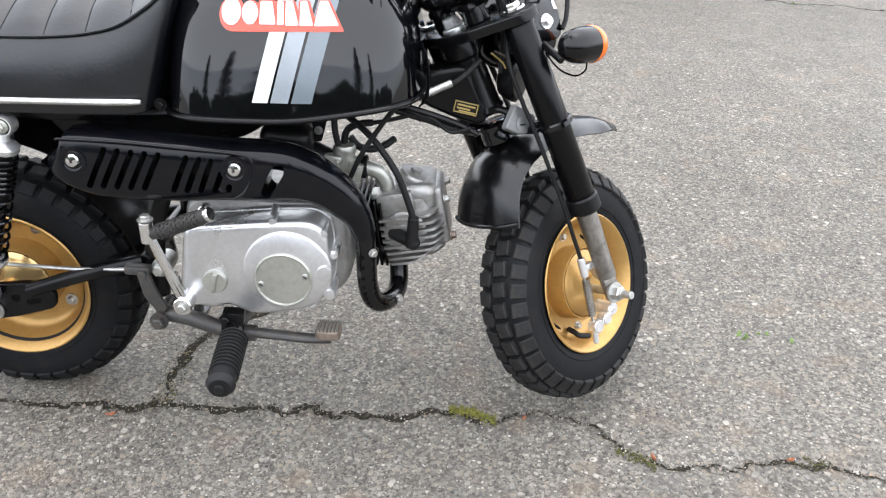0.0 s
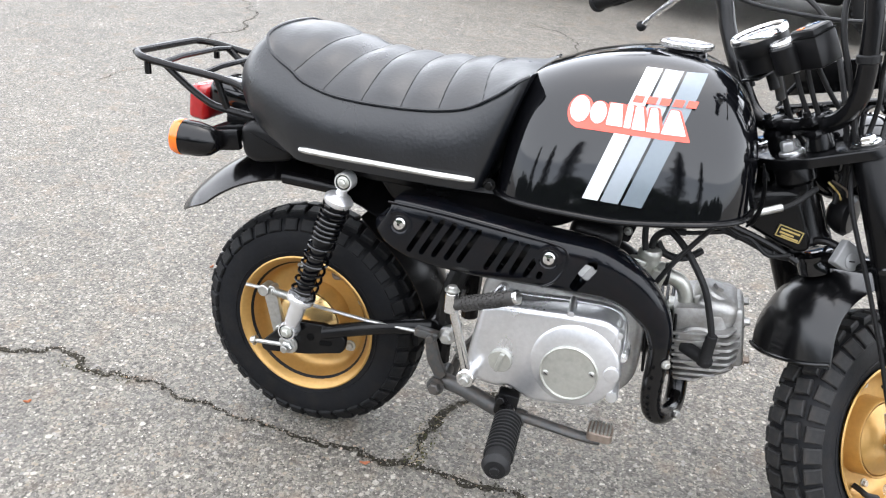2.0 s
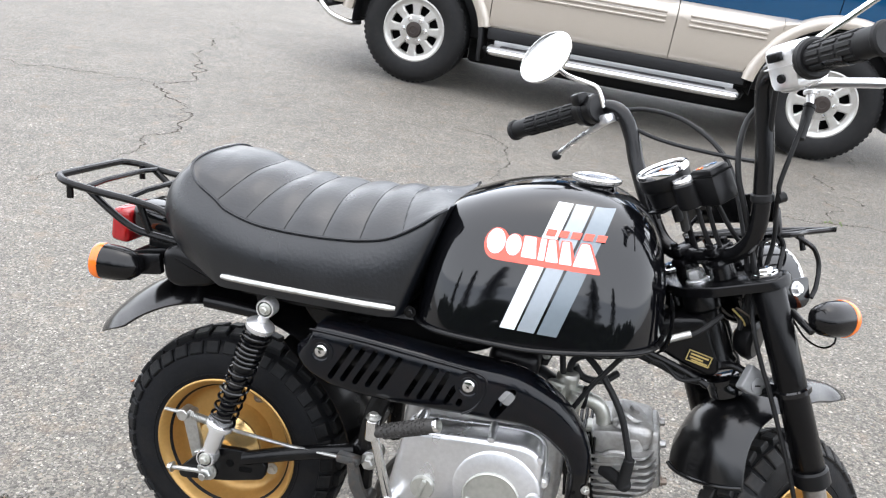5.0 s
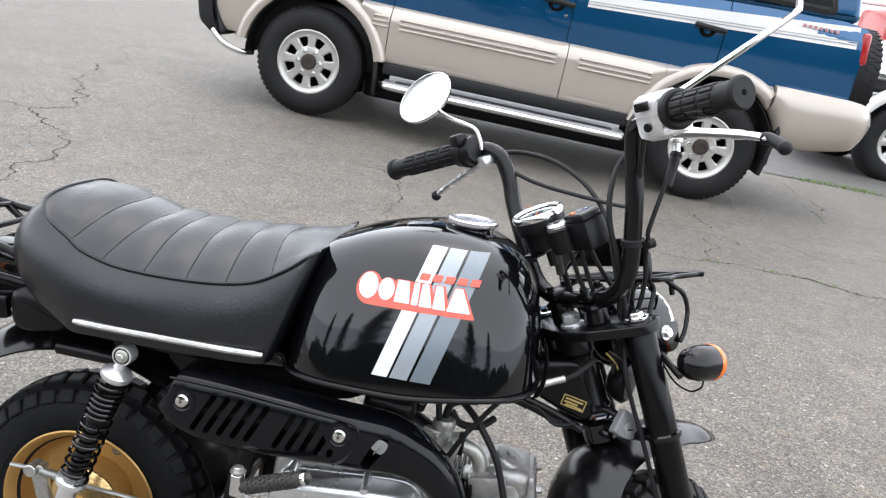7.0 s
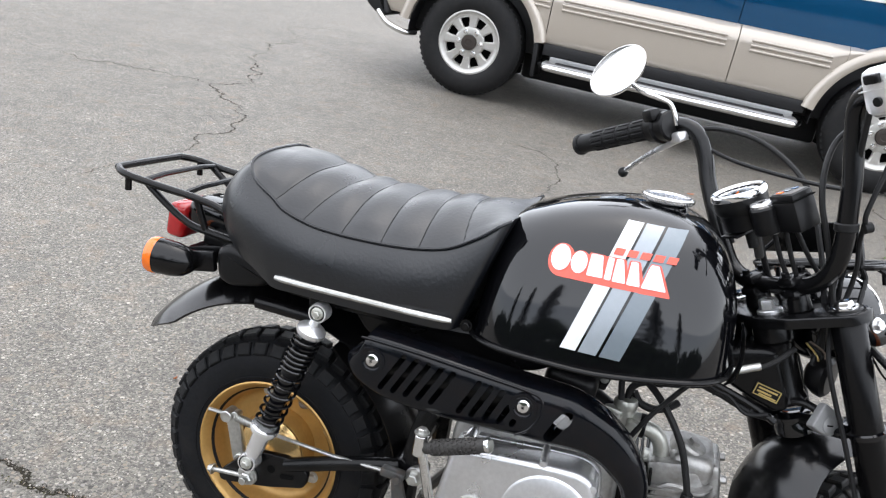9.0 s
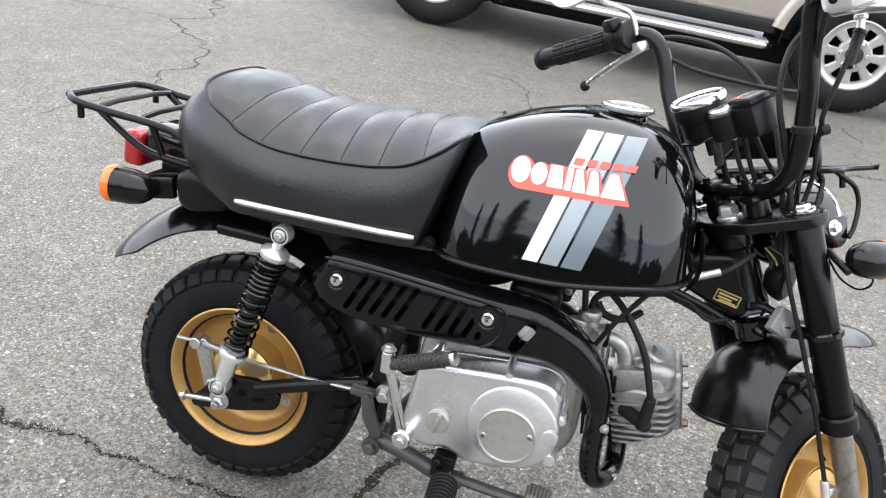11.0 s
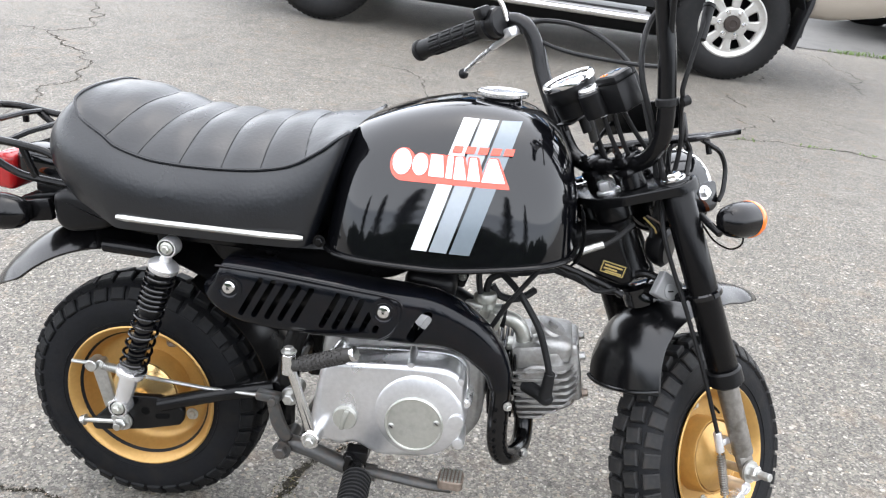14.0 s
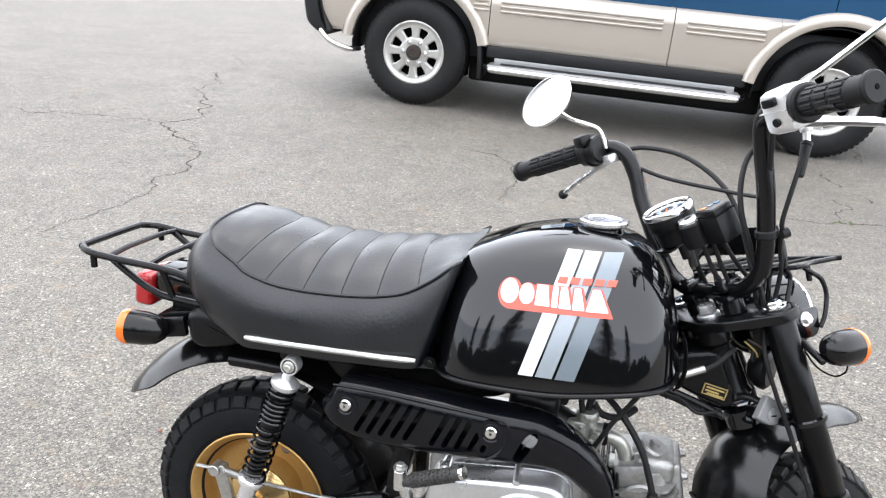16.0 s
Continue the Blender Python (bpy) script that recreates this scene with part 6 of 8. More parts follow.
part("left_mirror_stem", s_tube([(0.040, 0.146, 0.240), (0.040, 0.148, 0.268), (0.032, 0.160, 0.282), (0.026, 0.188, 0.298), (0.022, 0.205, 0.316), (0.018, 0.216, 0.330)], 0.0036, 10), CHROME, bars, "chrome mirror stem")
part("right_mirror_stem", s_tube(RIGHT_STEM, 0.0042, 10, 4), CHROME, bars, "chrome mirror stem")
mr = along(S(0.246, -0.250, 0.370), S(0.246, -0.250, 0.370) + Vector((-0.95, -0.1, 0.1)))
rm = part("right_mirror", lathe([(0.0, -0.016), (0.030, -0.013), (0.046, -0.004), (0.0485, 0.002), (0.0470, 0.0035)], mr, 40), CHROME, bars, "round chrome mirror", 50)
part("mirror_glass", lathe([(0.0465, 0.0030), (0.0465, 0.0034), (0.0, 0.0034)], mr, 40), MIRROR, rm)
# speedometer and lamp box
gm = ST @ pose(-0.002, 0.009, 0.137, 0, 0, 0) @ Matrix.Rotation(radians(-5), 4, "Y") @ Matrix.Scale(0.80, 4)
speedo = part("speedometer", xf(gm, lathe([(0.022, -0.043), (0.0335, -0.040), (0.0365, -0.016), (0.0375, -0.014), (0.041, -0.010), (0.041, 0.010), (0.039, 0.014)], None, 36)), PLASTIC, bike, "round black speedometer with bright bezel", 45)
part("speedo_bezel", xf(gm, lathe([(0.0405, 0.008), (0.0428, 0.010), (0.0432, 0.016), (0.0415, 0.0195), (0.0385, 0.0205), (0.0355, 0.019), (0.0345, 0.0165)], None, 40, full=False)), CHROME, speedo, "chrome bezel")
dial = part("speedo_dial", xf(gm, lathe([(0.0350, 0.0145), (0.0350, 0.0152), (0.0, 0.0152)], None, 36)), DIALFACE, speedo, "dark dial face with pale marks")
for k in range(13):
    a = radians(-130 + 260 * k / 12)
    part("dial_mark", xf(gm @ Matrix.Rotation(a, 4, "Z") @ Matrix.Translation((0.0285, 0, 0.0156)), rbox((0.0065 if k % 2 == 0 else 0.004, 0.0014, 0.0004), None, 0)), WHITEP, dial)
part("dial_band", xf(gm, lathe([(0.018, 0.0154), (0.018, 0.0158), (0.011, 0.0158), (0.011, 0.0154)], None, 32, full=False)), SLATEP, dial)
part("dial_needle", xf(gm @ Matrix.Rotation(radians(215), 4, "Z") @ Matrix.Translation((0.012, 0, 0.0164)), rbox((0.026, 0.0014, 0.0006), None, 0)), ORANGE, dial, "orange needle")
part("speedo_drive", cat(xf(gm, lathe([(0.008, -0.075), (0.008, -0.040)], None, 14)), s_tube([(0.018, 0.012, 0.090), (0.030, 0.022, 0.030), (0.050, 0.026, -0.04), (0.055, 0.03, -0.2), (0.02, 0.055, -0.40)], 0.0040, 8)), RUBBER, speedo)
part("rubber_damper", cat(s_rod((0.006, 0.004, 0.112), (0.010, 0.008, 0.092), 0.0082), s_rod((0.010, 0.008, 0.093), (0.016, 0.016, 0.060), 0.0058)), GREYPAINT, speedo, "grey rubber gauge mount")
part("gauge_plate", cat(xf(gm @ pose(-0.020, 0.006, -0.046), rbox((0.034, 0.036, 0.004), None, 0.001)), xf(gm @ pose(-0.028, 0.012, -0.048), lathe([(0.004, -0.010), (0.004, 0.0)], None, 8))), SATIN, speedo)
lamp_box = part("warning_lamp_box", cat(xf(gm @ pose(0.011, -0.087, -0.025), rbox((0.044, 0.048, 0.048), None, 0.005)), xf(gm @ pose(0.011, -0.087, 0.002), rbox((0.040, 0.044, 0.014), None, 0.004)), xf(gm @ pose(-0.013, -0.054, -0.008), lathe([(0.019, -0.038), (0.0205, -0.034), (0.0205, 0.000), (0.018, 0.003)], None, 28))), PLASTIC, bike, "black warning lamp box")
part("box_seam", xf(gm @ pose(0.011, -0.087, -0.0015), rbox((0.0450, 0.0490, 0.0016), None, 0)), HOLE_SHADE, lamp_box)
part("lamp_knob", xf(gm @ pose(-0.013, -0.054, -0.005), lathe([(0.0175, 0), (0.0180, 0.004), (0.0165, 0.0065), (0.012, 0.007), (0.0, 0.0068)], None, 24)), ALLOY, lamp_box, "bright ignition switch ring")
part("key_slot", xf(gm @ pose(-0.013, -0.054, 0.0022), rbox((0.012, 0.004, 0.0008), None, 0)), HOLE_SHADE, lamp_box)
part("warning_strip", xf(gm @ pose(0.011, -0.087, 0.0090), rbox((0.034, 0.036, 0.0015), None, 0.0005)), GREYPAINT, lamp_box)
for k, mt in enumerate((ORANGE, SLATEP, CARBLUE)):
    part("warning_lens", xf(gm @ pose(0.0 + 0.011 * k, -0.080 - 0.004 * k, 0.0104), rbox((0.008, 0.009, 0.0016), None, 0.0005)), mt, lamp_box)
for a, b in (((-0.004, -0.036, 0.100), (0.010, -0.030, 0.030)), ((0.006, -0.044, 0.098), (0.020, -0.036, 0.020)), ((0.012, -0.054, 0.098), (0.040, -0.050, 0.030))):
    part("gauge_lead", s_tube([a, ((a[0] + b[0]) / 2 - 0.002, (a[1] + b[1]) / 2, (a[2] + b[2]) / 2), b], 0.0030, 10), RUBBER, lamp_box)
part("lead_cap", cat(s_rod((-0.004, -0.036, 0.106), (-0.004, -0.036, 0.096), 0.0055), s_rod((0.006, -0.044, 0.106), (0.006, -0.044, 0.097), 0.005)), ZINC, lamp_box)
# headlamp
beam = Vector((FS.x, FS.y, 0.0)).normalized()
hm = along(S(0.118, 0, -0.053) - beam * 0.036, S(0.118, 0, -0.053) + beam) @ Matrix.Scale(0.87, 4)
hl = part("headlamp", lathe([(0.0, -0.058), (0.030, -0.055), (0.052, -0.042), (0.063, -0.015), (0.066, 0.018), (0.066, 0.038)], hm, 44), GLOSS, bike, "black headlamp shell with chrome rim", 50)
part("headlamp_rim", lathe([(0.0655, 0.036), (0.0672, 0.0375), (0.0672, 0.0410), (0.0655, 0.0435), (0.061, 0.0435)], hm, 44, full=False), CHROME, hl, "chrome headlamp rim")
part("headlamp_glass", lathe([(0.063, 0.047), (0.050, 0.054), (0.0, 0.060)], hm, 44), DIAL, hl)
for s in (-1, 1):
    part("headlamp_ear", prism(round_poly([(0.050, -0.020), (0.098, -0.0315), (0.091, -0.061), (0.080, -0.066), (0.0586, -0.0615), (0.050, -0.042)], 0.006), s * 0.085, s * 0.0895, 0.001, m=ST), GLOSS, hl)
    part("ear_bolt", bolt(S(0.0706, s * 0.0895, -0.0375), LS * s, 0.0066, 0.006), ALLOY, hl)
    c = S(0.079, s * 0.132, -0.078)
    b = blinker(along(c, c + beam + Vector((0, 0, -0.06))), "front_turn_signal", 0.73)
    part("signal_stem", cat(rod(c - FS * 0.045, S(0.046, s * 0.098, -0.058), 0.0045), s_tube([(0.074, s * 0.130, -0.100), (0.068, s * 0.128, -0.108), (0.056, s * 0.120, -0.108), (0.046, s * 0.108, -0.092), (0.042, s * 0.100, -0.066)], 0.0013, 6)), SATIN, b)
# front carrier
RACK = [(0.0725, -0.082, 0.033), (0.120, -0.082, 0.021), (0.162, -0.082, 0.010), (0.1665, -0.076, 0.009), (0.1665, 0.076, 0.009), (0.162, 0.082, 0.010), (0.120, 0.082, 0.021), (0.0725, 0.082, 0.033)]
fr = part("front_rack", tube(curve([S(*q) for q in RACK], 5, closed=True), 0.0036, 8, closed=True), SATIN, bike, "black wire front carrier")
for l in (-0.042, 0.0, 0.042):
    part("carrier_wire", s_tube([(0.0725, l, 0.033), (0.120, l, 0.021), (0.1665, l, 0.009)], 0.0027, 8), SATIN, fr)
for s in (-1, 1):
    part("carrier_stay", s_tube([(0.100, s * 0.082, 0.024), (0.1085, s * 0.087, 0.0120), (0.1185, s * 0.090, -0.0024), (0.1195, s * 0.090, -0.0240), (0.104, s * 0.0915, -0.047), (0.090, s * 0.0920, -0.0570)], 0.0032, 8), SATIN, fr)
    part("carrier_stay", s_tube([(0.0985, s * 0.066, 0.060), (0.082, s * 0.078, 0.046), (0.0725, s * 0.083, 0.033), (0.0743, s * 0.083, 0.0179), (0.0620, s * 0.083, 0.0), (0.0560, s * 0.083, -0.0090)], 0.0032, 8), SATIN, fr)
    part("carrier_stay", s_tube([(0.0735, s * 0.080, 0.020), (0.085, s * 0.064, 0.0255), (0.0760, s * 0.060, 0.0275), (0.0641, s * 0.060, 0.0239), (0.0530, s * 0.060, 0.004), (0.0480, s * 0.060, -0.0085)], 0.0032, 8), SATIN, fr)
    part("carrier_hook", s_rod((0.1095, s * 0.083, 0.0230), (0.1057, s * 0.083, 0.0012), 0.0036), SATIN, fr)
part("front_plate", s_box((0.004, 0.172, 0.040), (0.100, 0.022, 0.062), 0.002), SATIN, fr, "black panel behind the gauges")

horn = part("horn", xf(along(S(0.036, -0.030, -0.100), S(0.046, -0.060, -0.112)), lathe([(0.010, -0.022), (0.020, -0.016), (0.026, -0.004), (0.027, 0.004), (0.022, 0.009), (0.008, 0.010), (0.0, 0.010)], None, 28)), PLASTIC, bike, "small black horn behind the fork", 40)
part("horn_bracket", s_tube([(0.030, -0.020, -0.060), (0.034, -0.026, -0.080), (0.036, -0.030, -0.098)], 0.0035, 8), SATIN, horn)
for k, mt in enumerate((GOLDP, RUBBER, RUST)):
    part("loose_wire", s_tube([(0.018 + 0.003 * k, -0.030, -0.050), (0.026 + 0.004 * k, -0.034 - 0.003 * k, -0.068), (0.028 + 0.002 * k, -0.034, -0.086)], 0.0014, 6), mt, horn)

# ---- cables ----
for k, (pts, r) in enumerate((
    ([(0.056, 0.148, 0.226), (0.085, 0.120, 0.222), (0.105, 0.060, 0.190), (0.100, 0.000, 0.130), (0.070, -0.030, 0.05), (0.045, -0.040, -0.02), (0.030, -0.030, -0.09)], 0.0036),
    ([(0.108, -0.140, 0.186), (0.076, -0.140, 0.155), (0.050, -0.123, 0.108), (0.050, -0.116, 0.092), (0.062, -0.094, 0.066), (0.060, -0.086, 0.036), (0.052, -0.070, 0.000), (0.026, -0.064, -0.030), (0.0057, -0.070, -0.067), (0.0021, -0.072, -0.117), (0.002, -0.074, -0.161), (0.000, -0.0755, -0.260), (-0.0035, -0.075, -0.320), (-0.006, -0.075, -0.356)], 0.0030),
    ([(0.044, -0.152, 0.218), (0.052, -0.110, 0.140), (0.060, -0.070, 0.060), (0.050, -0.040, -0.02), (0.020, -0.03, -0.08)], 0.0036),
    ([(0.040, 0.140, 0.230), (0.072, 0.090, 0.178), (0.095, 0.000, 0.138), (0.085, -0.070, 0.126)], 0.0028),
    ([(0.080, -0.110, 0.206), (0.060, -0.090, 0.188), (0.034, -0.090, 0.160), (0.021, -0.090, 0.125), (0.020, -0.088, 0.080), (0.030, -0.070, 0.0), (0.034, -0.050, -0.06)], 0.0036),
)):
    part("control_cable", s_tube(pts, r, 8), RUBBER, bike)
part("cable_boot", cat(s_rod((0.104, -0.140, 0.181), (0.078, -0.140, 0.150), 0.0066, 16, 0.0050), s_rod((0.107, -0.140, 0.184), (0.103, -0.140, 0.180), 0.0074, 16)), RUBBER, bars, "black rubber cable boot")
part("cable_adjuster", cat(s_rod((0.112, -0.140, 0.200), (0.106, -0.140, 0.183), 0.0045), s_rod((0.112, -0.140, 0.201), (0.1105, -0.140, 0.196), 0.0075)), ALLOY, bars)
part("cable_band", cat(s_rod((0.0345, -0.1032, 0.089), (0.0360, -0.1052, 0.099), 0.0134, 18), s_rod((0.047, -0.116, 0.088), (0.056, -0.120, 0.088), 0.0064, 14)), RUBBER, bars, "black cable band on the handlebar")
part("clutch_cable", tube(curve(P3((0.700, -0.030, 0.530), (0.672, -0.050, 0.508), (0.640, -0.056, 0.494), (0.598, -0.080, 0.482), (0.563, -0.085, 0.438), (0.546, -0.085, 0.410), (0.532, -0.078, 0.380), (0.515, -0.064, 0.350)), 6), 0.0034, 8), RUBBER, bike)
part("cable_adjuster", rod((0.664, -0.052, 0.505), (0.634, -0.059, 0.493), 0.0048), ZINC, bike)
part("wiring_loom", tube(curve(P3((0.700, -0.028, 0.430), (0.670, -0.030, 0.445), (0.62, -0.032, 0.462), (0.56, -0.04, 0.478), (0.50, -0.05, 0.476)), 6), 0.0045, 8), SATIN, bike)
part("fuel_tap", cat(rbox((0.022, 0.02, 0.03), pose(0.535, -0.045, 0.482), 0.004), rod((0.535, -0.05, 0.48), (0.535, -0.066, 0.48), 0.006)), ZINC, bike)
part("side_stand", cat(tube(curve(P3((0.30, 0.105, 0.19), (0.24, 0.14, 0.10), (0.215, 0.175, 0.022)), 5), 0.009, 10), rbox((0.04, 0.03, 0.006), pose(0.212, 0.178, 0.0205, -4, 0, 0), 0.002)), GREYPAINT, bike, "side stand leg")

# ---- vehicles ----
def alloy_wheel(parent, cx, cy, cz, r, width, rim_r, windows, side=-1, name="wheel", lettered=False):
    """A road wheel whose outer face looks towards side * y."""
    m = along((cx, cy, cz), (cx, cy + side, cz))
    w = width
    tp = [(rim_r * 0.98, -w), (r * 0.80, -w), (r * 0.95, -w * 0.93), (r, -w * 0.78), (r, -w * 0.22), (r * 0.955, -w * 0.07), (r * 0.86, 0.004), (r * 0.72, 0.006), (rim_r * 1.04, -0.004), (rim_r * 1.0, -0.012)]
    wh = part(name, lathe(tp, m, 56, full=False), CARTYRE, parent, "black road tyre on silver alloy wheel", 50)
    part("rim", cat(lathe([(rim_r * 1.02, -0.02), (rim_r * 1.03, -0.004), (rim_r * 0.985, -0.002), (rim_r * 0.93, -0.012), (rim_r * 0.85, -0.018), (rim_r * 0.81, -0.017), (rim_r * 0.80, -0.045)], m, 56, full=False)), WHEELAL, wh, "silver alloy rim")
    # black disc stands in for the shade behind the spokes
    part("wheel_well_disc", lathe([(rim_r * 0.96, -0.06), (0, -0.06)], m, 40), HOLE_SHADE, wh)
    inner = rim_r * 0.50
    part("wheel_centre", lathe([(inner, -0.05), (inner, -0.020), (inner * 0.96, -0.0165), (inner * 0.86, -0.0145), (inner * 0.52, -0.013), (inner * 0.50, -0.020), (0, -0.022)], m, 40), WHEELAL, wh)
    part("hub_cap", lathe([(inner * 0.50, -0.016), (inner * 0.50, 0.002), (inner * 0.45, 0.010), (inner * 0.24, 0.012), (inner * 0.20, 0.008), (0, 0.008)], m, 28), HUBDARK, wh, "dark hub centre")
    step = 2 * math.pi / windows
    for k in range(windows):
        a0 = k * step
        s = []
        for rr, wd in ((inner * 0.88, 0.68), (rim_r * 0.58, 0.54), (rim_r * 0.70, 0.50), (rim_r * 0.78, 0.52), (rim_r * 0.86, 0.70)):
            half = step * wd / 2
            s.append([(rr * math.cos(a0 + half * q), rr * math.sin(a0 + half * q), z) for q, z in ((-1, -0.045), (-1, -0.024), (-0.7, -0.016), (0.7, -0.016), (1, -0.024), (1, -0.045))])
        part("spoke", xf(m, loft(s)), WHEELAL, wh)
    for k in range(6):
        a = 2 * math.pi * k / 6
        q = m @ Vector((inner * 0.74 * math.cos(a), inner * 0.74 * math.sin(a), -0.016))
        part("wheel_nut", cat(rod(q, q + Vector((0, side * 0.022, 0)), 0.0105, 6), rod(q, q + Vector((0, side * 0.004, 0)), 0.017, 12)), CHROME, wh)
    # tread bars round the shoulder
    n = 60
    part("tread_lug", cat(*[rbox((0.020, r * 0.026, w * 0.80), m @ Matrix.Rotation(2 * math.pi * k / n, 4, "Z") @ Matrix.Translation((0, r * 0.9775, -w * 0.5)), 0) for k in range(n)]), CARTYRE, wh)
    return wh


def arch_pts(xc, zc, r, low, n=16):
    """The arc of a wheel opening, from rear to front."""
    a = math.asin((low - zc) / r)
    return [(xc + r * math.cos(a + (math.pi - 2 * a) * k / n), zc + r * math.sin(a + (math.pi - 2 * a) * k / n)) for k in range(n + 1)]


def flare(xc, zc, r0, r1, a0, a1, y0, y1, n=24, grow=0.0):
    """A swelling lip round a wheel opening."""
    loops = []
    for k in range(n + 1):
        a = radians(a0 + (a1 - a0) * k / n)
        k_ = 1 + grow * (1 - k / n) ** 2
        c, s = k_ * math.cos(a), k_ * math.sin(a)
        loops.append([(xc + r * c, y, zc + r * s) for r, y in ((r0, 0.12), (r0, y0 + 0.01), (r0 + 0.012, y0), (r0 * 0.35 + r1 * 0.65, y0 + 0.004), (r1, y1), (r1, 0.12))])
    return loft(loops)


def panel(x0, x1, low, high, depth, back, cols=40, rows=14):
    """A pressed sheet between two edges, curved from bottom to top, with its rim turned in."""
    loops = []
    for i in range(cols + 1):
        x = x0 + (x1 - x0) * i / cols
        a, b = low(x), high(x)
        lp = [(x, depth(j / rows), a + (b - a) * j / rows) for j in range(rows + 1)]
        loops.append([(x, back, a)] + lp + [(x, back, b)])
    ends = [[(v[0], back, v[2]) for v in loops[0]]] + loops + [[(v[0], back, v[2]) for v in loops[-1]]]
    return loft(ends, closed=False)


MARKP = mat("faded_red_mark", (0.34, 0.17, 0.16), 0.4, spread=0.1)


def off_roader():
    car = placed(tagged(new("off_road_car"), "blue and beige five-door off-road car parked on asphalt", "car"), pose(-0.994, 4.454, 0.019, 0.16, 3.56, 1.26))
    W = 1.70
    low = [(-0.72, 0.46), (-0.74, 0.60), (-0.72, 0.82), (3.46, 0.82), (3.50, 0.74), (3.46, 0.66), (3.14, 0.58)] + arch_pts(2.65, 0.36, 0.47, 0.45) + arch_pts(0.0, 0.36, 0.47, 0.45)
    body = part("lower_body", prism(low, W, 0.09, 0.0), CARBEIGE, car, "beige metallic lower body", 40)
    side = [(0.0, 0.034), (0.10, 0.014), (0.35, 0.0), (0.62, -0.006), (0.78, -0.005), (0.84, 0.004), (1.0, 0.066)]
    for x0, x1 in ((0.50, 1.662), (1.668, 2.30), (0.30, 0.494), (2.302, 2.99), (-0.70, -0.30)):
        part("door_skin" if x1 - x0 > 0.6 and x1 < 2.4 else "side_skin", panel(x0, x1, lambda x: max(0.45, *(0.36 + math.sqrt(max(0, 0.46 ** 2 - (x - xc) ** 2)) for xc in (0.0, 2.65))), lambda x: 0.828, lambda s_: spline(side, s_), 0.10), CARBEIGE, body, "beige metallic side panel", 50)
    up = [(-0.70, 0.815), (-0.68, 0.98), (-0.60, 1.06), (0.40, 1.13), (0.52, 1.20), (3.30, 1.30), (3.44, 1.28), (3.485, 1.10), (3.49, 0.815)]
    upper = part("upper_body", prism(round_poly(up, 0.04), W - 0.012, 0.11, 0.0), CARBLUE, car, "metallic blue upper body", 40)
    blue = [(0.0, 0.060), (0.25, 0.050), (0.6, 0.050), (0.85, 0.058), (1.0, 0.086)]
    for x0, x1 in ((0.50, 1.636), (1.642, 2.596), (2.602, 3.46), (-0.66, 0.494)):
        part("door_skin" if x0 > 0 and x1 < 2.7 else "side_skin", panel(x0, x1, lambda x: 0.824, lambda x: lerp([(-0.7, 1.02), (0.40, 1.13), (0.52, 1.20), (3.3, 1.295), (3.5, 1.27)], x), lambda s_: spline(blue, s_), 0.13), CARBLUE, upper, "metallic blue side panel", 50)
    part("cabin", prism(round_poly([(0.48, 1.18), (1.02, 1.72), (1.30, 1.78), (3.18, 1.80), (3.30, 1.72), (3.40, 1.29)], 0.06), W - 0.08, 0.07, 0.05, 4), CARBLUE, car, "blue cabin and roof")
    for o, nm in (([(0.72, 1.24), (1.10, 1.66), (1.60, 1.68), (1.60, 1.25)], "front_side_window"), ([(1.70, 1.255), (1.70, 1.685), (2.46, 1.70), (2.50, 1.28)], "rear_side_window"), ([(2.60, 1.315), (2.58, 1.70), (3.12, 1.70), (3.24, 1.315)], "quarter_window")):
        w = part(nm, prism(round_poly([(x, z) for x, z in o], 0.05), 0.10, 0.058, 0.004), TRIMB, car, "black window rubber")
        cx, cz = sum(p[0] for p in o) / 4, sum(p[1] for p in o) / 4
        part("pane", prism(round_poly([(cx + (x - cx) * 0.90, cz + (z - cz) * 0.88) for x, z in o], 0.05), 0.07, 0.054, 0.002), CARGLASS, w, "dark tinted pane")
    under = part("underbody", rbox((3.5, 1.36, 0.40), pose(1.25, 0.86, 0.55), 0.03), TRIMB, car, "dark underbody")
    # unseen block added low under the car to stop light from behind
    part("floor_pan", rbox((2.05, 1.20, 0.26), pose(1.33, 1.06, 0.28), 0.03), TRIMB, under)
    part("chassis_rail", rbox((3.6, 0.9, 0.16), pose(1.3, 0.95, 0.31), 0.03), TRIMB, under)
    for x in (0.0, 2.65):
        part("axle_tube", rod((x, 0.2, 0.36), (x, 1.5, 0.36), 0.05), TRIMB, under)
    for x, a0, a1, gr in ((0.0, 12, 172, 0.0), (2.65, 50, 172, 0.07)):
        part("wheel_flare", flare(x, 0.36, 0.445, 0.520, a0, a1, -0.024, 0.004, grow=gr), CARBEIGE, body, "beige wheel arch flare", 50)
        for y0, y1 in ((0.02, 0.50), (W - 0.50, W - 0.05)):
            arc = [(math.cos(radians(-4 + 188 * k / 24)), math.sin(radians(-4 + 188 * k / 24))) for k in range(25)]
            part("wheel_arch_liner", loft([[(x + r_ * c, y_, 0.36 + r_ * q) for r_, y_ in ((0.440, y0), (0.4435, y0), (0.4435, y1), (0.440, y1))] for c, q in arc]), TRIMB, car, "black wheel arch liner", 40)
        for y, s in ((0.0, -1), (W, 1)):
            alloy_wheel(car, x, y, 0.358, 0.358, 0.225, 0.205, 8, s)
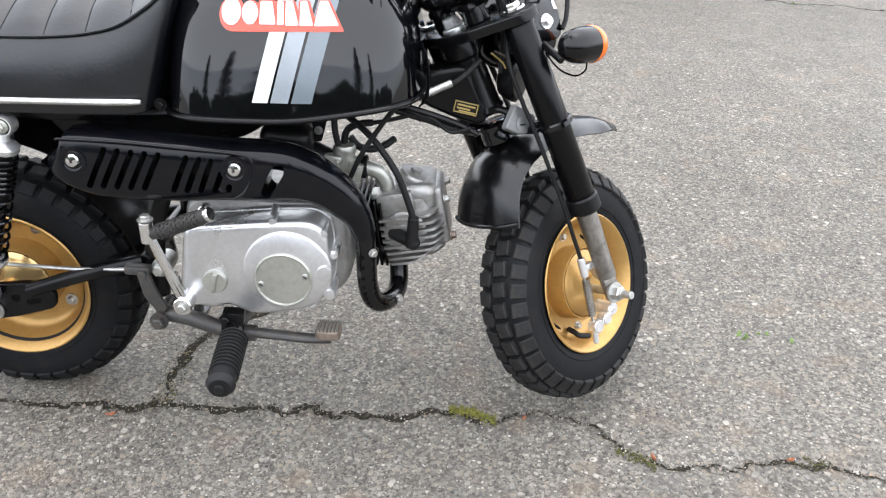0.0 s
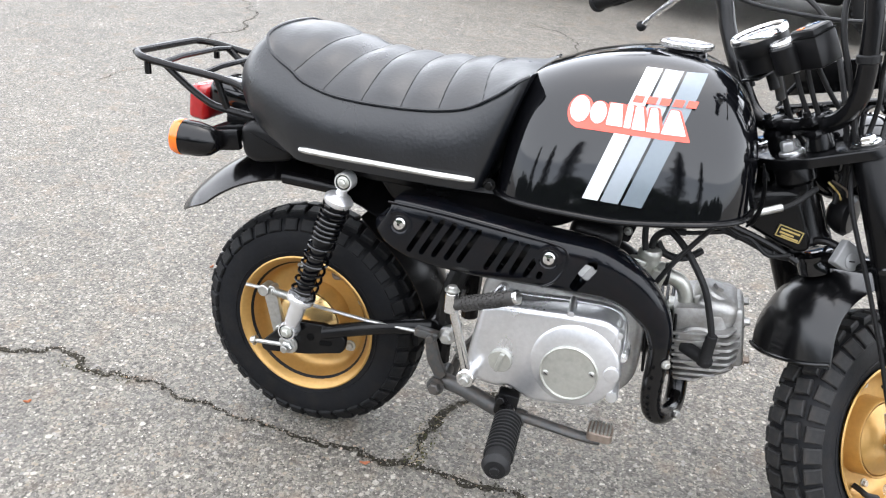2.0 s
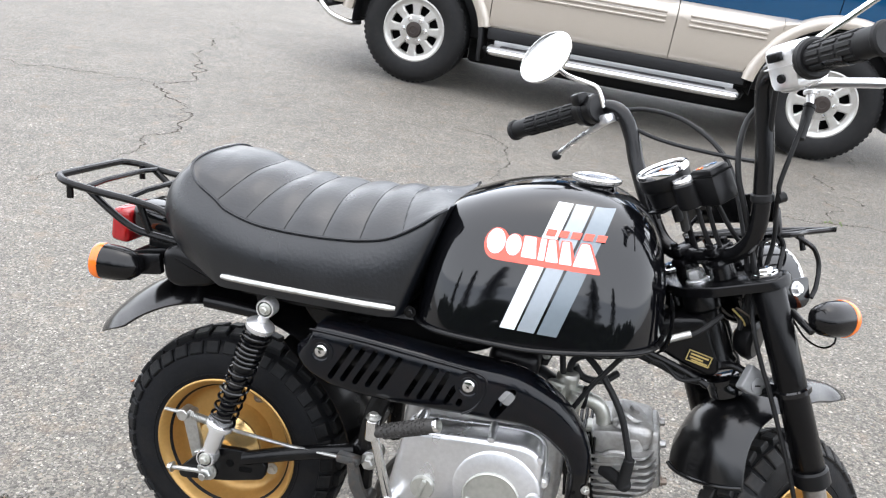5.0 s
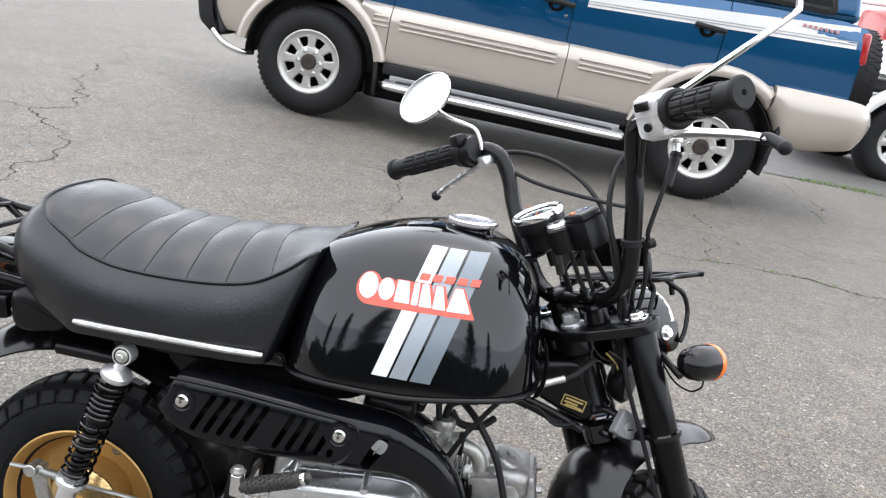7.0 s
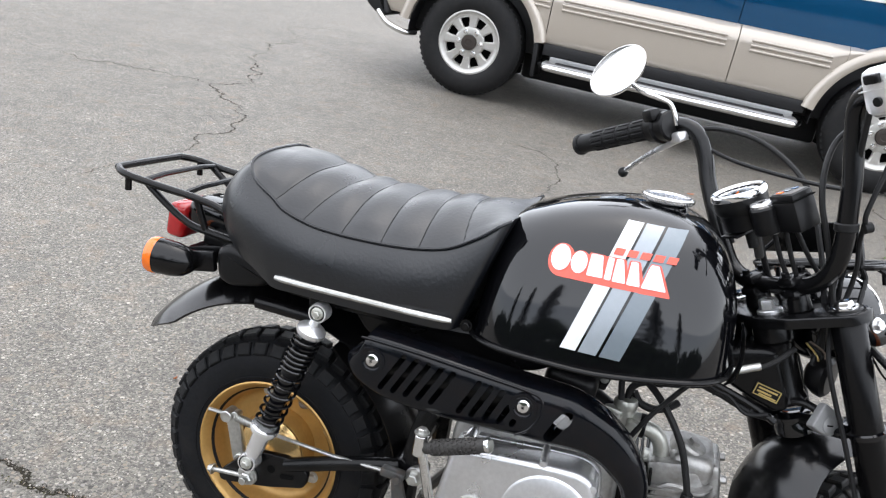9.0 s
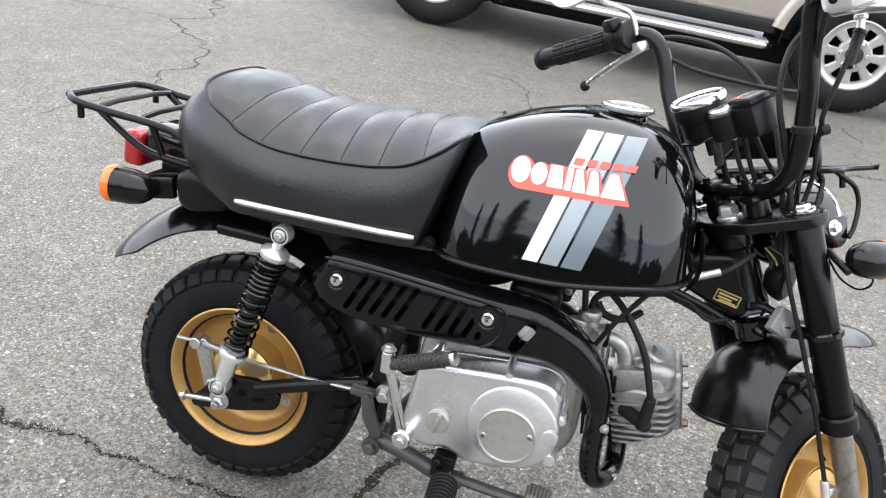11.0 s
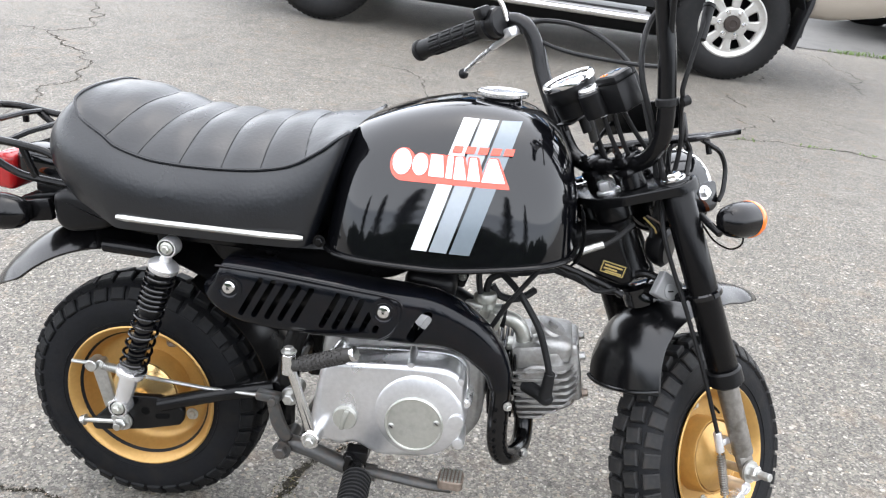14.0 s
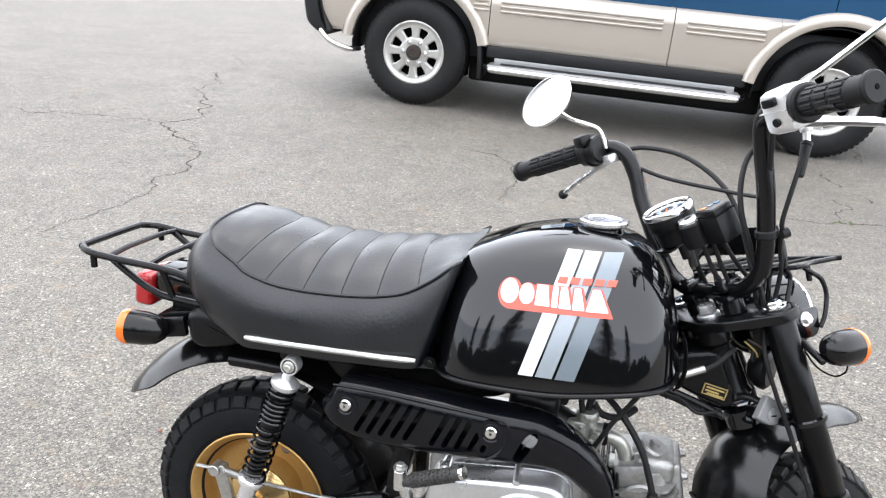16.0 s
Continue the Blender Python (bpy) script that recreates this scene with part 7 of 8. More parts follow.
    for x, z0, z1 in ((0.455, 0.235, 0.54), (3.075, 0.255, 0.60)):
        part("mud_flap", rbox((0.03, 0.24, z1 - z0), pose(x, 0.11, (z0 + z1) / 2, 0, 8 if x > 1 else -4, 0), 0.01), TRIMB, car, "dark mud flap")
    # mouldings, handles
    for x0, x1 in ((0.565, 1.60), (1.745, 2.22)):
        for z in (0.748, 0.718, 0.688):
            part("door_moulding", rbox((x1 - x0, 0.026, 0.017), pose((x0 + x1) / 2, -0.006, z), 0.007, 3), CARBEIGE, body)
    for x in (0.475,):
        for z in (0.748, 0.718, 0.688):
            part("fender_moulding", rbox((0.10, 0.020, 0.017), pose(0.435, -0.004, z), 0.006, 3), CARBEIGE, body)
    for x, z in ((1.52, 1.055), (2.485, 1.09)):
        h = part("door_handle", cat(rbox((0.21, 0.030, 0.034), pose(x + 0.02, 0.036, z + 0.006, 0, 3, 0), 0.014, 3)), TRIMB, upper, "black door handle")
        part("handle_bowl", lathe([(0.055, -0.004), (0.055, 0.003), (0.048, 0.004), (0.0, 0.001)], along((x + 0.005, 0.052, z - 0.004), (x + 0.005, -1, z - 0.004)), 24), HOLE_SHADE, h)
    part("key_lock", rod((1.60, 0.07, 0.985), (1.60, 0.046, 0.985), 0.010), CHROME, upper)
    # sill, side step
    part("sill_trim", rbox((1.66, 0.03, 0.075), pose(1.33, 0.02, 0.425), 0.008), TRIMB, car, "black sill trim")
    step = part("side_step", cat(rbox((1.60, 0.15, 0.022), pose(1.33, -0.055, 0.345), 0.008), rbox((1.55, 0.02, 0.05), pose(1.33, 0.02, 0.36), 0.004)), STEPAL, car, "weathered silver side step")
    part("step_tube", tube(curve([(0.50, 0.02, 0.335), (0.54, -0.10, 0.328), (0.66, -0.142, 0.326), (1.30, -0.142, 0.326), (2.00, -0.142, 0.326), (2.12, -0.10, 0.328), (2.16, 0.02, 0.335)], 5), 0.022, 12), CHROME, step, "bright step tube")
    for k in range(3):
        part("tread_strip", rbox((1.44, 0.016, 0.004), pose(1.33, -0.02 - 0.032 * k, 0.358), 0.001), TRIMB, step)
    # waist stripe with the maker's marks as bars
    for k, (d0, d1, w, mt, lb) in enumerate(((0.0, 0.0, 0.080, CARWHITE, "white waist stripe"), (0.016, 0.022, 0.006, STEPAL, "thin grey stripe line"), (0.032, 0.040, 0.005, STEPAL, "thin grey stripe line"))):
        sv, sf = [], []
        for i in range(25):
            u = i / 24
            x = 1.72 + (3.405 - 1.72) * u
            lo = 1.066 + 0.080 * u + d0 + (d1 - d0) * u
            hi = lo + w * (1 + (0.65 * u if k == 0 else 0))
            for z in (lo, hi):
                top = lerp([(-0.7, 1.02), (0.40, 1.13), (0.52, 1.20), (3.3, 1.295), (3.5, 1.27)], x)
                sv.append((x, spline(blue, min(1, (z - 0.824) / (top - 0.824))) - (0.0065 if k == 0 else 0.0085), z))
            if i:
                sf.append((2 * i - 2, 2 * i, 2 * i + 1, 2 * i - 1))
        stripe = part("waist_stripe", (sv, sf), mt, upper, lb, 60)
    for k in range(7):
        part("maker_mark", rbox((0.022, 0.002, 0.020), pose(3.06 + 0.034 * k, 0.0470, 1.226 - 0.0005 * k, -16, -3, 0), 0.0005), MARKP, upper)
    # tail
    def bump_y(x, s_):
        corner = max(0, (x - 3.52) / 0.18)
        return -0.034 + 0.05 * abs(2 * s_ - 1.05) ** 3 + 0.20 * corner ** 2.2 + 0.07 * max(0, 0.6 - s_) ** 1.5
    cols = [3.0 + 0.70 * i / 44 for i in range(45)]
    skin = []
    for x in cols:
        a_, b_ = 0.455 + 0.10 * max(0, (x - 3.22) / 0.48) ** 1.2 + 0.12 * max(0, (x - 3.58) / 0.12) ** 2 + max(0, 0.36 + math.sqrt(max(0, 0.465 ** 2 - (x - 2.65) ** 2)) - 0.455), 0.838 - 0.05 * max(0, (x - 3.44) / 0.26) ** 2 - 0.07 * max(0, (x - 3.58) / 0.12) ** 2
        skin.append([(x, 0.07 if x < 3.3 else 0.35, a_)] + [(x, bump_y(x, j / 14), a_ + (b_ - a_) * j / 14) for j in range(15)] + [(x, 0.07 if x < 3.3 else 0.35, b_)])
    skin = [[(v[0], 0.07, v[2]) for v in skin[0]]] + skin + [[(v[0], 0.35, v[2]) for v in skin[-1]]]
    bumper = part("rear_bumper", loft(skin, closed=False), CARBEIGE, car, "beige rear bumper corner", 50)
    part("bumper_middle", rbox((0.14, 1.20, 0.18), pose(3.60, 0.85, 0.72), 0.04), CARBEIGE, bumper)
    part("tail_lamp", rbox((0.060, 0.09, 0.20), pose(3.462, 0.090, 1.155, 0, -6, 0), 0.025, 3), REDLENS, car, "dark red tail lamp")
    sp = part("spare_wheel", lathe([(0.20, -0.11), (0.30, -0.115), (0.345, -0.10), (0.360, -0.06), (0.360, 0.06), (0.345, 0.10), (0.30, 0.115), (0.20, 0.11)], along((3.66, 0.80, 0.95), (4.0, 0.80, 0.95)), 48), CARTYRE, car, "spare wheel on the tailgate", 50)
    part("tread_lug", cat(*[rbox((0.02, 0.006, 0.045), along((3.66, 0.80, 0.95), (4.0, 0.80, 0.95)) @ Matrix.Rotation(2 * math.pi * k / 48 + 0.06 * j, 4, "Z") @ Matrix.Translation((0, 0.359, -0.075 + 0.05 * j)), 0) for k in range(48) for j in range(4)]), CARTYRE, sp)
    # nose
    part("front_bumper", prism(round_poly([(-0.68, 0.82), (-0.75, 0.80), (-0.80, 0.64), (-0.77, 0.48), (-0.66, 0.40), (-0.57, 0.42), (-0.64, 0.56)], 0.04), W + 0.03, -0.02, 0.04, 4), TRIMB, car, "dark plastic front bumper corner", 50)
    part("nudge_bar", tube(curve([(-0.66, -0.02, 0.44), (-0.58, -0.04, 0.375), (-0.46, -0.035, 0.338), (-0.40, 0.06, 0.335)], 6), 0.019, 14), CHROME, car, "bright tubular side guard")
    part("headlamp", rbox((0.08, 0.32, 0.18), pose(-0.69, 0.24, 0.93), 0.03, 3), DIAL, car, "clear headlamp")
    part("headlamp", rbox((0.08, 0.32, 0.18), pose(-0.69, 1.46, 0.93), 0.03, 3), DIAL, car, "clear headlamp")
    part("grille", rbox((0.04, 0.72, 0.16), pose(-0.695, 0.85, 0.93), 0.02), TRIMB, car, "black radiator grille")
    return car


def white_wagon():
    car = placed(tagged(new("white_off_road_car"), "white and navy off-road car with lettered tyres parked behind", "car"), pose(4.20, 7.72, -0.295, 0, 3.0, 4.0))
    low = [(-0.80, 0.50), (-0.82, 0.70), (-0.80, 0.86), (3.4, 0.86), (3.4, 0.48)] + arch_pts(2.55, 0.40, 0.48, 0.48) + arch_pts(0.0, 0.40, 0.48, 0.48)
    part("lower_body", prism(low, 1.7, 0.0, 0.03), WHEELAL, car, "silver lower body", 40)
    part("mid_body", prism(round_poly([(-0.78, 0.855), (-0.78, 0.98), (3.4, 0.98), (3.4, 0.855)], 0.01), 1.69, 0.008, 0.02), TRIMB, car, "dark navy side band", 40)
    part("upper_body", prism(round_poly([(-0.76, 0.975), (-0.70, 1.10), (0.45, 1.18), (3.38, 1.22), (3.4, 0.975)], 0.04), 1.69, 0.010, 0.05, 4), CARWHITE, car, "white upper body", 40)
    part("cabin", prism(round_poly([(0.45, 1.17), (1.0, 1.74), (3.1, 1.78), (3.35, 1.21)], 0.06), 1.62, 0.08, 0.05, 4), CARGLASS, car, "dark glazed cabin")
    part("roof", prism(round_poly([(0.95, 1.72), (1.02, 1.79), (3.08, 1.83), (3.14, 1.75)], 0.02), 1.60, 0.10, 0.03), CARWHITE, car, "white roof")
    part("underbody", rbox((3.9, 1.40, 0.40), pose(1.35, 0.85, 0.60), 0.03), TRIMB, car, "dark underbody")
    for x in (0.0, 2.55):
        part("wheel_flare", flare(x, 0.40, 0.475, 0.585, 6, 176, -0.05, 0.004), CARWHITE, car, "white wheel arch flare", 50)
        for y, s in ((-0.01, -1), (1.71, 1)):
            alloy_wheel(car, x, y, 0.40, 0.40, 0.25, 0.215, 6, s)
    for k in range(6):
        a = radians(62 + 11 * k)
        part("tyre_lettering", rbox((0.018, 0.003, 0.014), pose(0.30 * math.cos(a), -0.0165, 0.40 + 0.30 * math.sin(a), 0, -math.degrees(a) + 90, 0), 0.0005), WHEELAL, car, "raised pale bars on the tyre")
    part("bumper", prism(round_poly([(-0.60, 0.74), (-0.84, 0.72), (-0.86, 0.52), (-0.60, 0.48)], 0.04), 1.74, -0.03, 0.03), WHEELAL, car, "silver ribbed bumper", 50)
    for z in (0.60, 0.645, 0.69):
        part("bumper_rib", rbox((0.24, 0.012, 0.012), pose(-0.70, -0.033, z), 0.004), WHEELAL, car)
    return car


off_roader()
white_wagon()


def far_car():
    """The tail of a grey car farther back."""
    car = placed(tagged(new("grey_car"), "grey car parked far behind the others", "car"), pose(5.85, 11.0, -0.34, 0, 3, 0))
    part("body", prism(round_poly([(-0.8, 0.30), (-0.85, 0.90), (-0.62, 1.40), (-0.2, 1.50), (2.0, 1.48), (2.7, 1.02), (3.5, 0.85), (3.6, 0.35)], 0.12), 1.68, 0.0, 0.10, 4), GREYCAR, car, "dark grey body", 40)
    part("side_glass", prism(round_poly([(-0.45, 1.0), (-0.30, 1.36), (1.9, 1.38), (2.35, 1.02)], 0.06), 0.05, -0.004, 0.01), CARGLASS, car)
    for x in (0.0, 2.6):
        for y, s_ in ((0.0, -1), (1.68, 1)):
            alloy_wheel(car, x, y, 0.30, 0.30, 0.2, 0.19, 6, s_)
    return car


def red_truck():
    """A small red flatbed in front of the rail."""
    t = placed(tagged(new("red_flatbed"), "small red flatbed vehicle parked by the guard rail", "truck"), pose(7.38, 14.0, -0.42, 0, 3, 0))
    part("bed", rbox((2.6, 1.4, 0.32), pose(1.0, 0.7, 0.95), 0.03), REDCAR, t, "red loading bed")
    part("cab", prism(round_poly([(-1.3, 0.45), (-1.4, 0.9), (-1.36, 2.02), (-0.4, 2.06), (-0.35, 0.45)], 0.08), 1.4, 0.0, 0.06, 3), REDCAR, t, "red cab", 40)
    part("chassis", rbox((3.6, 0.8, 0.25), pose(0.4, 0.7, 0.62), 0.03), TRIMB, t)
    part("post", rod((-0.30, 0.05, 1.0), (-0.30, 0.05, 2.3), 0.04), TRIMB, t)
    for x in (-0.9, 1.6):
        for y, s_ in ((0.0, -1), (1.4, 1)):
            alloy_wheel(t, x, y, 0.29, 0.29, 0.18, 0.18, 6, s_)
    return t


GREYCAR = mat("grey_car_paint", (0.26, 0.26, 0.27), 0.25, metal=0.3, coat=0.7, spread=0.06, coarse=2)
REDCAR = mat("red_vehicle_paint", (0.42, 0.03, 0.025), 0.35, coat=0.4, spread=0.15, coarse=3)
far_car()
red_truck()

# ---- details on the ground ----
def jagged(pts, width, rnd, share):
    """Breaks a line up into ever smaller crooked steps."""
    while True:
        out, split = [pts[0]], False
        for a, b in zip(pts, pts[1:]):
            d = (b - a).length
            if d > width * 1.5:
                split = True
                m = (a + b) / 2
                out.append(m + Vector((-(b - a).y, (b - a).x, 0)) * rnd.uniform(-share, share))
            out.append(b)
        pts = out
        if not split:
            return pts


def grain(c, r, rn):
    """An angular grain of stone."""
    k = [rn.uniform(0.65, 1.25) * r for _ in range(6)]
    a = rn.uniform(0, 6.28)
    u, w = Vector((math.cos(a), math.sin(a), rn.uniform(-0.3, 0.3))), Vector((-math.sin(a), math.cos(a), rn.uniform(-0.3, 0.3)))
    z = Vector((0, 0, 0.8))
    return ([c + u * k[0], c + w * k[1] * 0.8, c - u * k[2], c - w * k[3] * 0.8, c + z * k[4], c - z * k[5]],
            [(0, 1, 4), (1, 2, 4), (2, 3, 4), (3, 0, 4), (1, 0, 5), (2, 1, 5), (3, 2, 5), (0, 3, 5)])


def crack_line(name, pts, width, label, share=0.22, seed=1, grains=3.0, soil=None):
    """A crooked dark crack half filled with loose crumbs."""
    rn = random.Random(seed)
    p = jagged([Vector((x, y, 0)) for x, y in pts], width * 0.6, rn, share)
    vs, fs, drift = [], [], 1.0
    crumbs = []
    for i, q in enumerate(p):
        d = (p[min(i + 1, len(p) - 1)] - p[max(i - 1, 0)])
        s = Vector((-d.y, d.x, 0)).normalized()
        drift = min(1.35, max(0.35, drift + rn.uniform(-0.2, 0.2)))
        end = min(1, 6 * i / len(p) + 0.15, 6 * (len(p) - 1 - i) / len(p) + 0.15)
        wl_, wr = (width * end * drift * rn.uniform(0.12, 0.68) for _ in "ab")
        a, b = q + s * wl_, q - s * wr
        for v, h in ((a, 0.0006), (q, 0.0012), (b, 0.0006)):
            vs.append((v.x, v.y, ground_z(v.x, v.y) + h))
        if i:
            k = 3 * i
            fs += [(k - 3, k, k + 1, k - 2), (k - 2, k + 1, k + 2, k - 1)]
        for _ in range(int(grains + rn.random())):
            c = q + s * rn.gauss(0, 0.42) * width * end * drift + d * rn.uniform(-0.5, 0.5)
            r = rn.uniform(0.07, 0.22) * min(width, 0.012) * (1.8 if rn.random() < 0.08 else 1)
            crumbs.append(grain(Vector((c.x, c.y, ground_z(c.x, c.y) + 0.0008 + r * 0.4)), r, rn))
    ob = part(name, (vs, fs), soil or SOIL, None, "", 0)
    tagged(ob, label, "crack", kind="structure")
    g = part("gravel", cat(*crumbs), CRUMB, None, "", 0)
    tagged(g, "loose pale and dark stone crumbs along a crack", "gravel", kind="stuff")
    return ob


CRUMB = crumbs_material("stone_crumbs", [(0.0, (0.02, 0.018, 0.015)), (0.34, (0.065, 0.06, 0.048)), (0.62, (0.15, 0.14, 0.12)), (0.86, (0.24, 0.225, 0.20)), (0.95, (0.30, 0.20, 0.13)), (1.0, (0.55, 0.53, 0.50))])
MAIN = [(-2.2, -0.16), (-1.4, -0.07), (-0.9, -0.05), (-0.58, -0.059), (-0.527, -0.044), (-0.36, -0.058), (-0.205, -0.06), (-0.109, -0.061), (-0.026, -0.068), (0.021, -0.073), (0.076, -0.079), (0.132, -0.064), (0.225, -0.067), (0.301, -0.069),
        (0.37, -0.066), (0.425, -0.077), (0.503, -0.08), (0.537, -0.078), (0.589, -0.082), (0.64, -0.061), (0.692, -0.062), (0.734, -0.081), (0.762, -0.068), (0.801, -0.052), (0.848, -0.067), (0.881, -0.08), (0.907, -0.106), (0.938, -0.146),
        (0.969, -0.156), (1.033, -0.156), (1.109, -0.145), (1.166, -0.143), (1.221, -0.148), (1.261, -0.168), (1.286, -0.175), (1.6, -0.20), (2.1, -0.15)]
crack_line("ground_crack_1", MAIN, 0.0115, "dark soil-filled crack across the asphalt", seed=2, grains=6.0)
crack_line("ground_crack_2", [(0.225, -0.067), (0.225, -0.031), (0.221, 0.017), (0.229, 0.069), (0.248, 0.104), (0.30, 0.16), (0.33, 0.26), (0.42, 0.38)], 0.021, "short mossy crack branching under the motorcycle", seed=3, grains=9.0)
crack_line("ground_crack_3", [(-1.53, 1.37), (-1.53, 1.52), (-1.49, 1.69), (-1.44, 1.97), (-1.53, 2.14), (-1.53, 2.43), (-1.56, 2.63), (-1.71, 2.81), (-1.96, 3.0), (-2.06, 3.1), (-1.98, 3.22), (-1.93, 3.3), (-2.21, 3.82), (-2.36, 3.99), (-2.6, 4.67), (-2.79, 5.45), (-2.83, 6.21)], 0.011, "long meandering crack in the asphalt", seed=4, grains=0.4, soil=FARSOIL)
crack_line("ground_crack_4", [(-3.06, 3.02), (-2.87, 2.97), (-2.52, 3.04), (-2.27, 3.07), (-2.06, 3.1)], 0.009, "thin side crack in the asphalt", seed=5, grains=0.4, soil=FARSOIL)
crack_line("ground_crack_5", [(0.03, 2.39), (0.0, 2.58), (0.01, 2.75), (-0.04, 3.05), (-0.14, 3.3), (-0.29, 3.4), (-0.41, 3.42)], 0.009, "thin crack behind the motorcycle", seed=6, grains=0.4, soil=FARSOIL)
crack_line("ground_crack_6", [(1.15, 2.87), (1.3, 2.84), (1.56, 2.89), (1.68, 2.94), (1.83, 2.9), (1.97, 2.93), (2.11, 2.86), (2.19, 2.8), (2.38, 2.85), (2.7, 2.8), (3.1, 2.72)], 0.018, "crack with green weeds in the asphalt", seed=7, grains=1.2)
crack_line("ground_crack_7", [(2.54, 6.42), (2.63, 6.25), (2.75, 5.9), (2.82, 5.54), (2.72, 5.16), (2.69, 4.94), (2.66, 4.73)], 0.012, "crack running to the parked car", seed=8, grains=0.4, soil=FARSOIL)
for k, pts in enumerate(([(1.98, 4.96), (1.97, 4.76), (1.96, 4.53)], [(1.64, 4.1), (1.66, 3.93), (1.68, 3.74)], [(1.57, 3.43), (1.56, 3.16), (1.56, 2.90)], [(1.71, 3.65), (1.76, 3.44)],
                         [(2.59, 3.89), (2.68, 3.87), (2.82, 3.92)], [(2.09, 3.77), (2.14, 3.67), (2.2, 3.58), (2.27, 3.51)])):
    crack_line("ground_crack_%d" % (8 + k), pts, 0.010, "short thin crack in the asphalt", seed=20 + k, grains=0.4, soil=FARSOIL)

# moss cushions and dry leaf scraps in the crack
rnd = random.Random(11)


def moss(name, x0, x1, y, label, n=60, stuff=MOSS, high=0.001):
    gs = []
    for _ in range(n):
        x, r = rnd.uniform(x0, x1), rnd.uniform(0.0008, 0.0020)
        c = y(x) + rnd.gauss(0, 0.0055)
        gs.append(sphere((x, c, rnd.uniform(0.0005, high) + r * 0.3), r, r, r * 0.7, 6, 4))
    return tagged(part(name, cat(*gs), stuff, None, ""), label, "moss", kind="stuff")


moss("moss", 0.670, 0.742, lambda x: lerp(((0.670, -0.059), (0.703, -0.063), (0.742, -0.079)), x), "bright green moss cushion in the asphalt crack", 420, FRESHMOSS, 0.0028)
moss("moss", 0.915, 0.968, lambda x: -0.130 - 0.56 * (x - 0.915), "dull green moss cushion in the asphalt crack", 200)
moss("moss", 1.16, 1.23, lambda x: -0.145, "sparse green moss in the asphalt crack", 40)
moss("moss", 0.205, 0.245, lambda x: rnd.uniform(-0.07, 0.06), "dull moss and soil in the branching crack", 90)
straw = []
for k in range(12):
    u = rnd.random()
    x, y, a, q = 0.228 + rnd.gauss(0, 0.009), -0.065 + 0.13 * u, rnd.uniform(0, 6.28), rnd.uniform(0.005, 0.016)
    straw.append(tube([(x - q * math.cos(a), y - q * math.sin(a), 0.003), (x, y + 0.001, 0.005), (x + q * math.cos(a), y + q * math.sin(a), 0.003)], 0.0005, 4))
tagged(part("straw", cat(*straw), STRAW, None, "", 0), "dry straw bits caught in the crack", "straw", kind="stuff")
moss("moss", -0.46, -0.30, lambda x: -0.054, "sparse green moss in the asphalt crack", 30)


def leaf(x, y, size, turn, label):
    a = []
    for k in range(9):
        t = -1 + 2 * k / 8
        w = size * 0.42 * (1 - t * t) * (1 + 0.3 * math.sin(5 * t))
        a.append([(size * t, -w, 0.002 + 0.002 * t * t), (size * t, 0, 0.0045 + 0.002 * abs(t)), (size * t, w, 0.0025)])
    g = xf(pose(x, y, ground_z(x, y), 0, 0, turn), loft(a, closed=False))
    o = part("leaf_scrap", g, DRYLEAF, None, "")
    sm = o.modifiers.new("thick", "SOLIDIFY")
    sm.thickness = 0.0006
    return tagged(o, label, "leaf", group="leaf scraps on the asphalt")


for x, y, s, t in ((0.157, -0.091, 0.008, 20), (0.785, -0.072, 0.006, 70), (0.968, -0.145, 0.007, 110), (1.165, -0.141, 0.007, 15), (-0.42, -0.165, 0.006, 40), (-0.40, 0.36, 0.006, 80), (0.62, 3.25, 0.02, 30), (-0.55, 1.1, 0.008, 10)):
    leaf(x, y, s, t, "small curled reddish-brown leaf scrap on asphalt")


def tuft(x, y, n, h, spread):
    vs, fs = [], []
    z = ground_z(x, y)
    for _ in range(n):
        bx, by = x + rnd.gauss(0, spread), y + rnd.gauss(0, spread * 0.35)
        a, hh, w = rnd.uniform(0, 6.28), h * rnd.uniform(0.5, 1.2), 0.004
        dx, dy = math.cos(a) * hh * 0.5, math.sin(a) * hh * 0.5
        k = len(vs)
        vs += [(bx - w, by, z), (bx + w, by, z), (bx + dx * 0.5 + w * 0.7, by + dy * 0.5, z + hh * 0.7), (bx + dx * 0.5 - w * 0.7, by + dy * 0.5, z + hh * 0.7), (bx + dx, by + dy, z + hh)]
        fs += [(k, k + 1, k + 2, k + 3), (k + 3, k + 2, k + 4)]
    return vs, fs


GRASS = mat("green_grass", (0.16, 0.24, 0.07), 0.7, spread=0.4, coarse=20)
tagged(part("grass", cat(*[tuft(x, y, 34, 0.036, 0.10) for x, y in ((3.05, 6.58), (3.18, 6.62), (3.42, 6.62), (3.62, 6.66))]), GRASS, None, "", 0), "green grass tufts along a pavement joint", "grass", kind="stuff")
tagged(part("weeds", cat(*[tuft(x, y, 6, 0.010, 0.03) for x, y in ((1.78, 2.92), (1.9, 2.92), (2.05, 2.89), (1.5, 2.88), (2.19, 2.81), (1.204, 0.154))]), GRASS, None, "", 0), "tiny green weeds in the asphalt", "weeds", kind="stuff")

